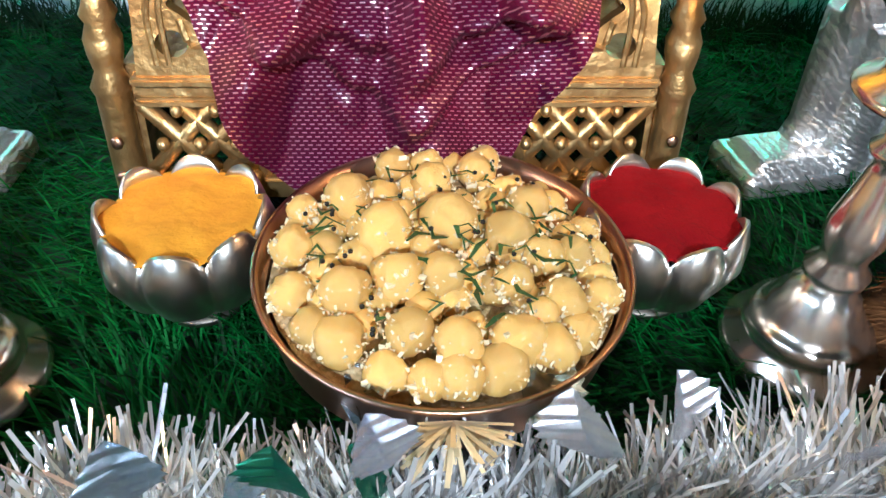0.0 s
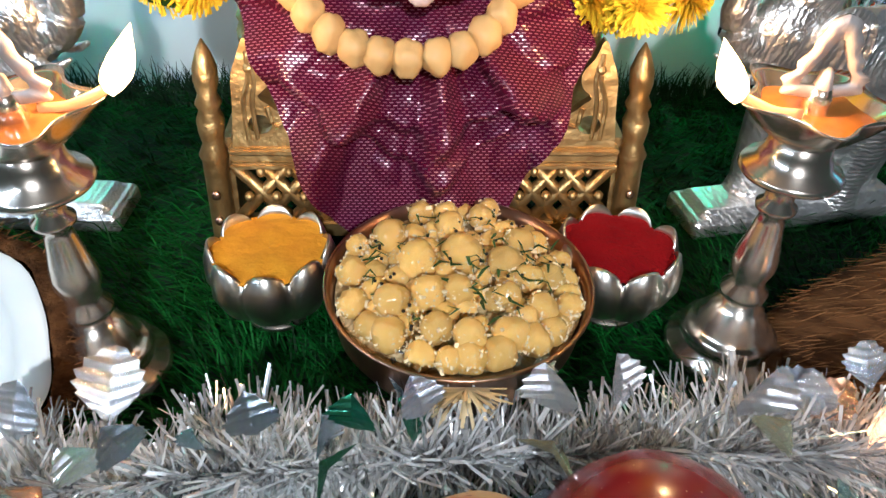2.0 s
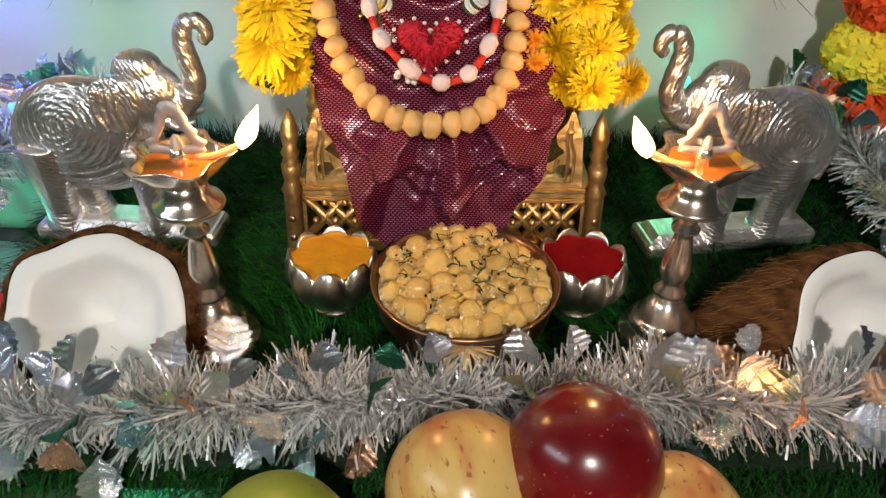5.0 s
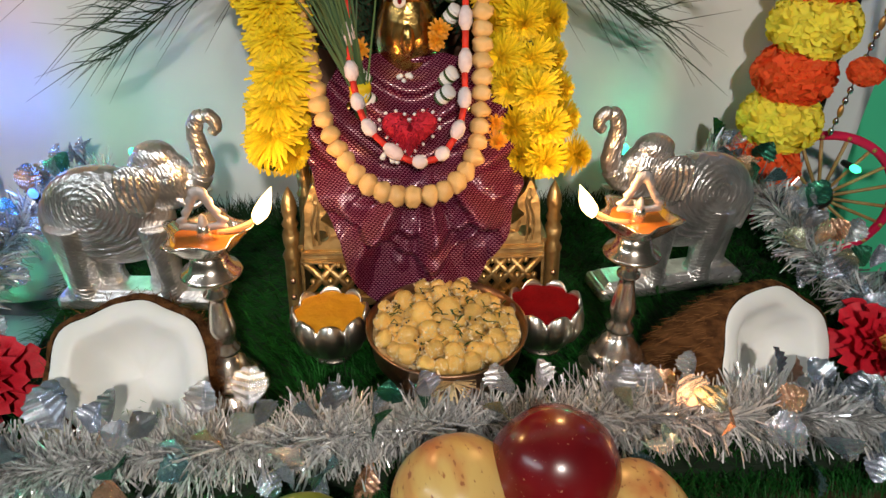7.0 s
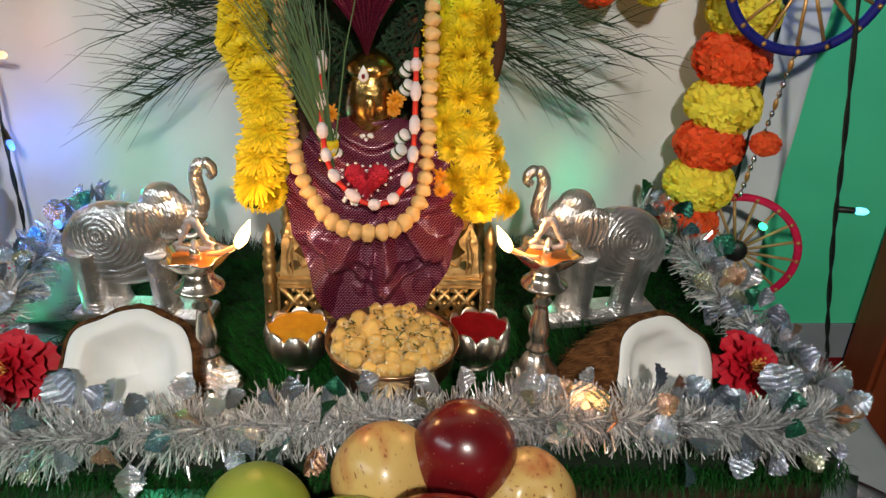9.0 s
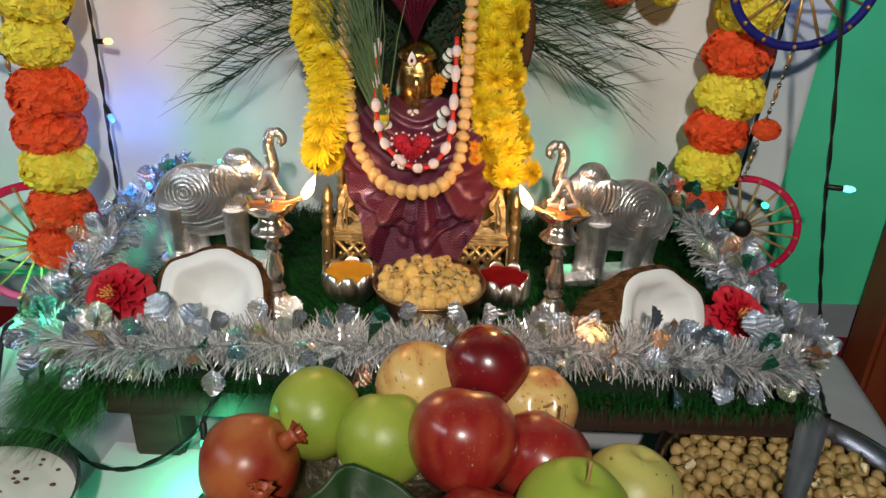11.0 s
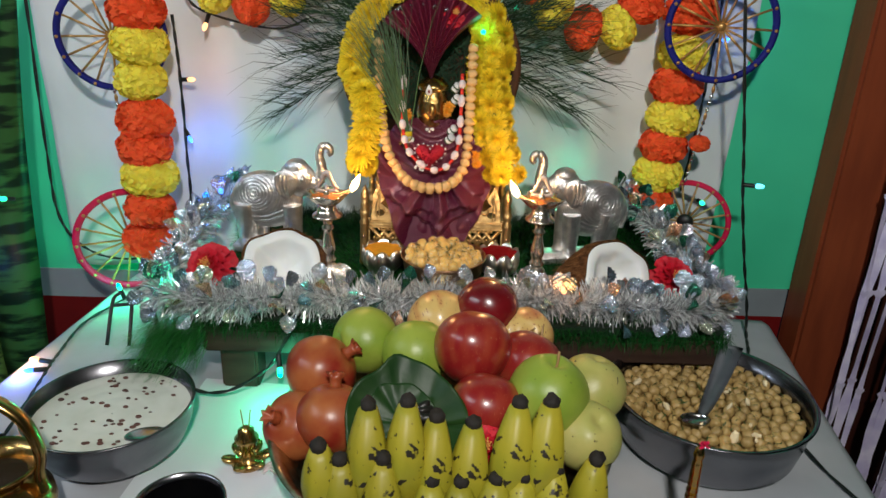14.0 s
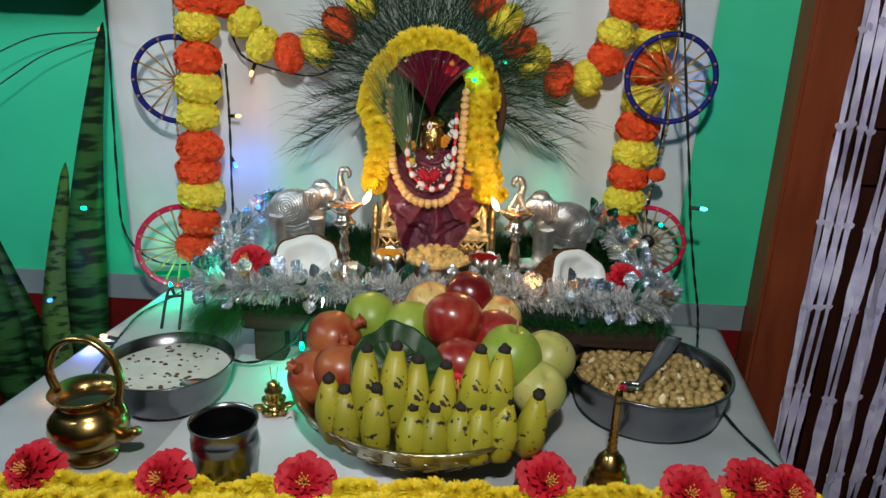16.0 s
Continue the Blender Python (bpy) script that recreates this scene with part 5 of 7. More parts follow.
def tinsel(path, strips, leaves, label, r0, thin=1.0):
    T = empty("tinsel_garland", pose(0, 0, 0), label, "tinsel", "silver tinsel garlands")
    pts = spline(path, 160)
    vs, fs = [], []
    for i in range(strips):
        k = rng.uniform(0, 158.9)
        p = pts[int(k)].lerp(pts[int(k) + 1], k % 1)
        t = (pts[int(k) + 1] - pts[int(k)]).normalized()
        d = Vector(rng.normal(0, 1, 3))
        d = (d - t * d.dot(t)).normalized() + t * rng.normal(0, 0.35)
        if d.z < -0.35 and d.y > 0:
            d.z *= 0.4
        d.normalize()
        L = r0 * rng.uniform(0.5, 1.2) * (1.0 + 0.35 * noise.noise((k * 0.14, 3.0, r0 * 100)))
        side = d.cross(Vector(rng.normal(0, 1, 3))).normalized()
        curl = side.cross(d) * L * rng.uniform(-0.35, 0.35)
        q = [p + d * 0.001, p + d * L * 0.55 + curl * 0.3, p + d * L + curl]
        n0 = len(vs)
        w = 0.00048 * thin * rng.uniform(0.7, 1.3)
        for c in q:
            vs += [c - side * w, c + side * w]
        fs += [(n0, n0 + 1, n0 + 3, n0 + 2), (n0 + 2, n0 + 3, n0 + 5, n0 + 4)]
    o = from_lists("foil_fringe", vs, fs, M_TINSEL, T)
    o["kind"] = "stuff"
    bm = bmesh.new()
    tube(bm, pts[::2], 0.0012, 6)
    part("wire_core", bm, M_STEEL, T)
    for i in range(leaves):
        k = (i + rng.uniform(0.1, 0.9)) / leaves * 158
        p = pts[int(k)]
        a = rng.uniform(0.5, 2.7) if i % 3 else rng.uniform(-0.8, 0.5)
        out = Vector((rng.normal(0, 0.5), -math.cos(a), max(-0.9, math.sin(a)))).normalized()
        s = rng.uniform(0.019, 0.029)
        lf = new("foil_leaf", LEAF)
        lf.parent = T
        nrm = Vector((rng.normal(0, 0.55), -0.75, 0.55 + rng.normal(0, 0.5)))
        x = out.cross(nrm).normalized()
        z = x.cross(out)
        lf.matrix_basis = Matrix.Translation(p + out * r0 * rng.uniform(0.55, 0.95)) @ Matrix((x, out, z)).transposed().to_4x4() @ Matrix.Diagonal((s, s, s, 1))
    return T


tinsel(FRONT, 16500, 122, "silver tinsel garland with foil leaves along the mat's front", 0.026)
tinsel(LEFT, 2600, 46, "silver tinsel garland with foil leaves along the mat's side", 0.024, 1.3)
tinsel(RIGHT, 2600, 46, "silver tinsel garland with foil leaves along the mat's side", 0.024, 1.3)

# dried flower stub before the bowl
bm = bmesh.new()
for i in range(60):
    a = random.uniform(-2.9, -0.2)
    p, d = Vector((0.012, 0.0975, 0.038)), Vector((math.cos(a), 0.25 * math.sin(a) - 0.2, 0.35 * random.uniform(-1, 1))).normalized()
    s = d.cross(Vector((0, 0.4, 1))).normalized() * 0.0006
    q = p + d * random.uniform(0.008, 0.017)
    bm.faces.new([bm.verts.new(c) for c in (p - s, p + s, q + s, q - s)])
o = tagged(part("straw_tuft", bm, mat("straw", (0.72, 0.58, 0.34), 0.7, island=0.25), smooth=False), "pale straw tuft stuck in the tinsel before the bowl", "straw", kind="stuff")

# ---- carnation-like cloth flowers ----
M_REDPETAL = mat("red_petal", (0.62, 0.005, 0.024), 0.65, alt=(0.50, 0.004, 0.018), scale=25, island=0.15, sss=0.2)
M_STAMEN = mat("stamen", (0.75, 0.35, 0.08), 0.6)


def ruffled(name, n, material, seed):
    rr = random.Random(seed)
    bm = bmesh.new()
    for i in range(n):
        f = (i + 0.5) / n
        tilt, a = 0.2 + 1.25 * f, i * 2.39996
        L, W = 0.55 + 0.42 * f, 0.44 + 0.24 * f
        out, side = Vector((math.cos(a), math.sin(a), 0)), Vector((-math.sin(a), math.cos(a), 0))
        rows = []
        for k in range(5):
            s = k / 4
            t = tilt + 0.35 * (s - 0.3)
            ctr = out * (L * s * math.sin(t)) + Vector((0, 0, 0.25 * (1 - f) + L * s * math.cos(t)))
            nrm = out * math.cos(t) - Vector((0, 0, math.sin(t)))
            w = W * (0.2 + 0.8 * s ** 0.7)
            ruf = 0.11 * s * s
            rows.append([bm.verts.new(ctr + side * (w * e * 0.5) + nrm * (ruf * math.sin(e * 7 + i) + rr.uniform(-0.02, 0.02) * s) + out * (0.03 * rr.uniform(-1, 1) - 0.10 * e * e if k == 4 else 0)) for e in (-1, -0.6, -0.2, 0.2, 0.6, 1)])
        for ra, rb in zip(rows, rows[1:]):
            for e in range(5):
                bm.faces.new((ra[e], ra[e + 1], rb[e + 1], rb[e]))
    me = bpy.data.meshes.new(name)
    bm.to_mesh(me)
    bm.free()
    for p in me.polygons:
        p.use_smooth = True
    me.materials.append(material)
    return me


CARN = ruffled("petals", 30, M_REDPETAL, 2)


def red_flower(p, d, r, label, spin=0.0):
    e = empty("red_flower", Matrix.Translation(p) @ toward(d, spin), label, "flower", "red cloth flowers")
    o = new("petals", CARN)
    o.parent = e
    o.matrix_basis = Matrix.Scale(r, 4)
    bm = bmesh.new()
    for i in range(14):
        a, s = i * 2.4, 0.06 + 0.012 * i
        tube(bm, [(0, 0, 0.2 * r), (s * r * math.cos(a), s * r * math.sin(a), r * 0.75)], 0.0006, 5)
        ball(bm, 0.0011, 6, 5, None, (s * r * math.cos(a), s * r * math.sin(a), r * 0.75))
    part("stamen_tuft", bm, M_STAMEN, e)["kind"] = "stuff"
    return e


red_flower((-0.276, 0.135, 0.022), (-0.1, -0.75, 0.6), 0.035, "deep red cloth carnation on the mat beside a coconut")
red_flower((0.296, 0.135, 0.024), (0.15, -0.75, 0.6), 0.033, "deep red cloth carnation on the mat beside a coconut", 1.0)

# ---- hangings on the sheet ----
M_POM_R = mat("orange_red_tissue", (0.95, 0.12, 0.012), 0.8, alt=(0.92, 0.075, 0.012), scale=30, island=0.05, sss=0.5)
M_POM_Y = mat("yellow_tissue", (1.0, 0.84, 0.08), 0.8, alt=(1.0, 0.78, 0.05), scale=30, island=0.04, sss=0.5)


def pompom_mesh(material, seed, squash):
    """A frilled ball: many crimped paper petals standing out from the middle."""
    rr = random.Random(seed)
    bm = bmesh.new()
    for i in range(460):
        z = 1 - 2 * (i + 0.5) / 460
        a = i * 2.39996
        d = Vector((math.sqrt(1 - z * z) * math.cos(a), math.sqrt(1 - z * z) * math.sin(a), z))
        s = d.cross(Vector((rr.uniform(-1, 1), rr.uniform(-1, 1), rr.uniform(-1, 1)))).normalized()
        u = s.cross(d)
        R = rr.uniform(0.93, 1.03)
        rows = []
        for k, (q, w) in enumerate(((0.6, 0.08), (0.93, 0.15), (1.0, 0.15))):
            rows.append([bm.verts.new(d * (q * R) + s * (w * e) + u * (0.11 * k * k + 0.02 * math.sin(e * 5 + i) * k + rr.uniform(-0.03, 0.03))) for e in (-1, -0.33, 0.33, 1)])
        for ra, rb in zip(rows, rows[1:]):
            for e in range(3):
                bm.faces.new((ra[e], ra[e + 1], rb[e + 1], rb[e]))
    bmesh.ops.create_icosphere(bm, subdivisions=3, radius=0.94)
    for v in bm.verts:
        v.co.z *= squash
    me = bpy.data.meshes.new("pompom")
    bm.to_mesh(me)
    bm.free()
    me.materials.append(material)
    return me


POM_R = [pompom_mesh(M_POM_R, s, 0.8) for s in (1, 2)]
POM_Y = [pompom_mesh(M_POM_Y, s, 0.8) for s in (3, 4)]


def pom_garland(pts, kinds, r, label):
    G = empty("pompom_garland", pose(0, 0, 0), label, "garland", "pompom garlands on the sheet")
    pts = [Vector(p) for p in pts]
    for i, (p, k) in enumerate(zip(pts, kinds)):
        o = new("pompom", (POM_R if k == "r" else POM_Y)[i % 2])
        o.parent = G
        d = pts[min(i + 1, len(pts) - 1)] - pts[max(i - 1, 0)]
        s = r * random.uniform(0.92, 1.06)
        o.matrix_basis = Matrix.Translation(p) @ toward(d, random.uniform(0, 6)) @ Matrix.Scale(s, 4)
    bm = bmesh.new()
    tube(bm, pts, 0.0012, 5)
    part("string", bm, M_COTTON, G)
    return G


pom_garland([(-0.406, 0.345, 0.455), (-0.408, 0.343, 0.409), (-0.411, 0.340, 0.365), (-0.413, 0.338, 0.310), (-0.414, 0.337, 0.264), (-0.419, 0.336, 0.216), (-0.419, 0.335, 0.160), (-0.423, 0.334, 0.120), (-0.421, 0.333, 0.077), (-0.427, 0.332, 0.027), (-0.438, 0.334, -0.024)],
            "yryryyrryrr", 0.036, "vertical garland of orange-red and yellow tissue pompoms")
pom_garland([(-0.364, 0.36, 0.404), (-0.337, 0.36, 0.372), (-0.308, 0.36, 0.337), (-0.262, 0.36, 0.324), (-0.214, 0.36, 0.336), (-0.175, 0.36, 0.374), (-0.137, 0.36, 0.410), (-0.10, 0.362, 0.45)], "ryyryryr", 0.030, "sagging swag of orange-red and yellow tissue pompoms")
pom_garland([(0.045, 0.362, 0.455), (0.072, 0.36, 0.419), (0.102, 0.36, 0.389), (0.127, 0.36, 0.358), (0.153, 0.36, 0.328), (0.198, 0.36, 0.302), (0.245, 0.36, 0.304), (0.274, 0.36, 0.337), (0.286, 0.36, 0.378), (0.300, 0.36, 0.420)], "yryryryryr", 0.0295, "sagging swag of orange-red and yellow tissue pompoms")
pom_garland([(0.352, 0.36, 0.455), (0.352, 0.365, 0.412), (0.354, 0.372, 0.372), (0.349, 0.374, 0.325), (0.347, 0.374, 0.269), (0.343, 0.372, 0.225), (0.343, 0.370, 0.179), (0.336, 0.370, 0.137), (0.334, 0.370, 0.094), (0.326, 0.372, 0.052)], "yryryryryr", 0.0335, "vertical garland of orange-red and yellow tissue pompoms")

M_PINK = mat("magenta_rim", (0.62, 0.010, 0.075), 0.7, spec=0.2, alt=(0.52, 0.01, 0.05), scale=60, bump=0.3, bump_scale=400)
M_BLUE = mat("navy_rim", (0.008, 0.010, 0.13), 0.6, spec=0.2, alt=(0.012, 0.014, 0.18), scale=60, bump=0.3, bump_scale=400)
M_GILT = mat("gold_stick", (0.62, 0.36, 0.12), 0.35, 0.6, alt=(0.45, 0.24, 0.07), scale=80)


def wheel(at, r, rim_mat, label, spokes=16, gold=True, hub=0.010):
    W = empty("decor_wheel", at, label, "wheel", "hanging thread wheels")
    bm = bmesh.new()
    tube(bm, [(r * math.cos(a), 0, r * math.sin(a)) for a in [2 * math.pi * i / 60 for i in range(61)]], r * 0.068, 10, cap=False)
    part("rim", bm, rim_mat, W)
    for i in range(spokes):
        a = 2 * math.pi * (i + random.uniform(-0.12, 0.12)) / spokes
        bm = bmesh.new()
        tube(bm, [(0.003 * math.cos(a), 0, 0.003 * math.sin(a)), (1.02 * r * math.cos(a), random.uniform(-0.002, 0.002), 1.02 * r * math.sin(a))], 0.0017, 6)
        part("spoke", bm, M_GILT if gold else M_STICK, W)
        bm = bmesh.new()
        ball(bm, r * 0.035, 8, 6)
        part("bead", bm, M_GILT, W, at=Matrix.Translation((r * math.cos(a), -r * 0.06, r * math.sin(a))))
    bm = bmesh.new()
    ball(bm, hub, 16, 10, lambda u: Vector((u.x, u.y * 0.6, u.z)))
    part("hub", bm, M_GILT if gold else M_BLACK, W)
    return W


wheel(pose(-0.456, 0.347, 0.273, 0, 0, 8), 0.071, M_BLUE, "dark blue thread wheel with golden spokes hanging by a bead chain", 16, True, 0.006)
wheel(pose(0.376, 0.322, 0.312, 0, 0, -6), 0.070, M_BLUE, "dark blue thread wheel with golden spokes hanging by a bead chain", 16, True, 0.006)
wheel(pose(-0.467, 0.342, -0.028, 0, 0, 25), 0.076, M_PINK, "magenta thread wheel with golden spokes at the end of a chain", 18, True, 0.007)
wheel(pose(0.380, 0.350, 0.024, 0, 0, -18), 0.062, M_PINK, "magenta thread wheel with bamboo spokes and a black hub", 18, False, 0.013)


def bead_chain(a, b, label):
    C = empty("bead_chain", pose(0, 0, 0), label, "bead chain", "bead chains")
    a, b = Vector(a), Vector(b)
    n = int((b - a).length / 0.0095)
    for i in range(n):
        bm = bmesh.new()
        L = 0.0062 if i % 4 == 1 else 0.0036
        ball(bm, 1, 8, 6, lambda u: Vector((u.x * 0.0026, u.y * 0.0026, u.z * L)))
        part("bead", bm, M_GILT if i % 4 == 1 else M_STEEL, C, at=Matrix.Translation(a.lerp(b, (i + 0.5) / n)))
    bm = bmesh.new()
    tube(bm, [a, b], 0.0006, 5)
    part("thread", bm, M_BLACK, C)


bead_chain((-0.462, 0.345, 0.202), (-0.448, 0.345, 0.050), "chain of silver and gold beads below a wheel")
bead_chain((0.384, 0.330, 0.242), (0.368, 0.344, 0.088), "chain of silver and gold beads below a wheel")
bead_chain((0.392, 0.330, 0.60), (0.378, 0.325, 0.384), "chain of silver and gold beads above a wheel")
bead_chain((-0.452, 0.345, 0.60), (-0.452, 0.345, 0.345), "chain of silver and gold beads above a wheel")
for x, y, z in ((-0.452, 0.338, 0.124), (0.376, 0.332, 0.150)):
    tagged(new("red_pompom", POM_R[0]), "small red pompom threaded on the bead chain", "pompom", "small red pompoms").matrix_world = Matrix.Translation((x, y, z)) @ Matrix.Scale(0.014, 4)

# pale dry leaf on the mat below the coconut
def dry_leaf(u, v):
    w = 0.0085 * math.sin(math.pi * min(1, v * 0.95 + 0.03)) ** 0.8
    return Vector(((2 * u - 1) * w, 0.034 * v, 0.002 + 0.004 * math.sin(3 * v) + 0.002 * (2 * u - 1) ** 2))


tagged(part("dry_leaf", cloth_grid(dry_leaf, 8, 16, 0.0004), mat("pale_leaf", (0.62, 0.58, 0.45), 0.6, alt=(0.5, 0.46, 0.34), scale=90), at=pose(-0.214, 0.086, 0.006, 20, 0, 65)), "pale dry leaf lying on the mat below a coconut", "leaf")

# ---- bowls and vessels on the table ----
M_EMBOSS = mat("embossed_brass", (0.60, 0.57, 0.44), 0.3, 1.0, alt=(0.34, 0.28, 0.16), scale=45, bump=0.9, bump_scale=90)
# darker copy of the steel, with the shade of a hollow in its colour
M_SHADED_STEEL = mat("shaded_inner_steel", (0.10, 0.10, 0.11), 0.35, 1.0, alt=(0.06, 0.06, 0.07), scale=30)
TOPZ = TABLE + 0.006

fb = empty("fruit_bowl", pose(0.014, -0.086, TOPZ), "wide embossed brass bowl piled with fruit", "bowl")
bm = bmesh.new()
lathe(bm, [(0.085, 0.0), (0.092, 0.001), (0.095, 0.006), (0.118, 0.016), (0.145, 0.036), (0.160, 0.060), (0.167, 0.066), (0.169, 0.0695), (0.164, 0.0700), (0.156, 0.061), (0.141, 0.038), (0.114, 0.020), (0.085, 0.011), (0.001, 0.010)], 96)
part("bowl_shell", bm, M_EMBOSS, fb)
bm = bmesh.new()
for i in range(30):
    a = 2 * math.pi * i / 30
    c, s = math.cos(a), math.sin(a)
    for k, (r, z) in enumerate(((0.124, 0.0195), (0.134, 0.027), (0.146, 0.037), (0.154, 0.047))):
        o_ = 0.06 * (1 if k % 2 else -1)
        tube(bm, spline([(r * math.cos(a + o_), r * math.sin(a + o_), z - 0.001), ((r + 0.004) * c, (r + 0.004) * s, z + 0.003), ((r + 0.006) * math.cos(a - o_), (r + 0.006) * math.sin(a - o_), z + 0.007)], 5), 0.0013, 5)
part("embossing", bm, M_EMBOSS, fb)["kind"] = "stuff"


def fruit(kind, p, r, material, label, stem=True, squash=0.92, top=None, waist=0.0, group="fruit in the brass bowl"):
    """A round fruit with dimples at both ends and a short stem; top is the direction of its stem."""
    F = empty(kind, Matrix.Translation(p) @ toward(top or (0.2, -0.3, 1)), label, kind.replace("_", " "), group)
    seed = random.uniform(0, 50)
    def shape(u):
        rho = math.sqrt(max(0.0, 1 - u.z * u.z))
        f = 1 - 0.20 * math.exp(-(rho / 0.22) ** 2) * (1 if u.z > 0 else 0.6)
        f *= 1 + 0.025 * noise.noise(u * 1.3 + Vector((seed, 0, 0))) + 0.012 * math.cos(5 * math.atan2(u.y, u.x)) * rho
        return Vector((u.x * f * (1 + waist * u.z), u.y * f * (1 + waist * u.z), u.z * f * squash))
    bm = bmesh.new()
    ball(bm, r, 36, 26, shape)
    skin = part("skin", bm, material, F)
    if stem:
        bm = bmesh.new()
        tube(bm, spline([(0, 0, 0.70 * r), (0.02 * r, 0, 0.95 * r), (0.10 * r, 0.04 * r, 1.18 * r)], 6), 0.0013, 6)
        part("stalk", bm, M_STICK, skin)
    return F


def pomegranate(p, r, top):
    F = fruit("pomegranate", p, r, M_POM, "orange-red pomegranate with a crown, in the brass bowl", False, 0.95, top)
    bm = bmesh.new()
    lathe(bm, [(0.0080, 0.80 * r), (0.0056, 0.96 * r), (0.0058, 1.08 * r), (0.0082, 1.24 * r), (0.0066, 1.20 * r), (0.004, 1.02 * r), (0.001, 0.96 * r)], 24, lambda a, k: 1 + (0.28 * math.cos(6 * a) if k in (3, 4) else 0))
    part("crown", bm, M_POM, F)


fruit("apple", (0.063, 0.038, 0.026), 0.036, M_DARKAPPLE, "dark red apple on top of the pile", False, 0.98, (0.25, 0.95, 0.12), -0.08)
fruit("apple", (0.044, -0.052, 0.026), 0.0395, M_APPLE, "large streaked red apple in the brass bowl", False, 0.95, (0.1, 0.6, 0.8), 0.08)
fruit("apple", (0.010, 0.035, 0.008), 0.036, M_YAPPLE, "yellow apple with red streaks in the brass bowl", False, 0.98, (-0.3, 0.9, 0.3), 0.06)
fruit("apple", (0.100, -0.045, 0.004), 0.037, M_APPLE, "streaked red apple in the brass bowl", True, 0.94, (0.5, 0.5, 0.8), 0.06)
fruit("apple", (0.104, 0.022, -0.001), 0.033, M_YAPPLE, "yellow apple with red streaks in the brass bowl", True, 0.94, (0.1, -0.7, 0.6), 0.06)
fruit("apple", (0.056, -0.112, -0.006), 0.037, M_APPLE, "streaked red apple in the brass bowl", False, 0.94, (0.2, 0.6, 0.8), 0.06)
fruit("guava", (-0.071, 0.004, 0.000), 0.0365, M_GUAVA, "smooth green guava in the brass bowl", True, 0.98, (-0.8, -0.5, 0.2), 0.0)
fruit("guava", (-0.014, -0.026, 0.003), 0.036, M_GUAVA, "smooth green guava in the brass bowl", False, 0.98, (0, 0.6, 0.8), 0.0)
fruit("guava", (0.116, -0.098, 0.004), 0.0395, M_GUAVA, "green guava with its stalk, in the brass bowl", True, 1.0, (0.15, -0.05, 1), -0.05)
fruit("guava", (0.167, -0.052, -0.018), 0.0365, M_PALEGUAVA, "pale yellow ripe guava at the bowl's edge", False, 0.98, (0.2, 0.2, 1), 0.0)
fruit("guava", (0.152, -0.118, -0.028), 0.034, M_PALEGUAVA, "pale yellow ripe guava with dark specks", False, 0.98, (0.3, -0.5, 1), 0.0)
pomegranate((-0.112, -0.042, -0.012), 0.0375, (0.75, 0.1, 0.55))
pomegranate((-0.090, -0.112, -0.020), 0.0350, (0.05, 0.35, 0.95))
pomegranate((-0.128, -0.098, -0.040), 0.034, (-0.5, -0.5, 0.6))

# two betel leaves cupped over the fruit, with dark dried dates in the fold
def betel_point(size, tip, cup):
    def fn(u, v):
        a, rho = 2 * math.pi * u, v
        R = size * (1 + 0.16 * math.exp(-((a - tip + math.pi) % (2 * math.pi) - math.pi) ** 2 / 0.05) - 0.10 * math.exp(-((a - tip) % (2 * math.pi) - math.pi) ** 2 / 0.05))
        R *= 1 + 0.03 * math.sin(5 * a + 1)
        x, y = R * rho * math.cos(a), 1.05 * R * rho * math.sin(a)
        vein = abs(math.sin(3.5 * (a - tip)))
        return Vector((x, y, cup * size * rho ** 2.2 * (1 + 0.35 * math.cos(2 * a + 0.7)) - 0.0022 * (1 - vein) ** 3 * rho * (1 - rho) * 4 + 0.0014 * math.sin(11 * a) * rho ** 3))
    return fn


LEAF_AT = facing((-0.019, -0.144, -0.004), (0.02, -0.66, 0.75))
tagged(part("betel_leaf", cloth_grid(betel_point(0.055, 1.75, 0.20), 64, 22, 0.0006), M_BETEL, at=LEAF_AT), "large glossy dark green betel leaf cupped over the fruit", "leaf", "betel leaves")
tagged(part("betel_leaf", cloth_grid(betel_point(0.034, 2.1, 0.10), 56, 18, 0.0006), M_BETEL, at=LEAF_AT @ pose(-0.004, 0.002, 0.004)), "smaller betel leaf folded inside the large one", "leaf", "betel leaves")
dates = empty("date_cluster", LEAF_AT @ pose(0.010, 0.006, 0.010), "small cluster of dark dried dates on the leaf", "dried dates")
for i in range(16):
    bm = bmesh.new()
    ball(bm, 1, 12, 8, lambda u: Vector((u.x * 0.0042, u.y * 0.0042, u.z * 0.0085)) * (1 + 0.12 * noise.noise(u * 4 + Vector((i, 0, 0)))))
    part("date", bm, M_SEED, dates, at=Matrix.Translation((random.uniform(-0.014, 0.014), random.uniform(-0.011, 0.011), random.uniform(0, 0.007))) @ any_turn())


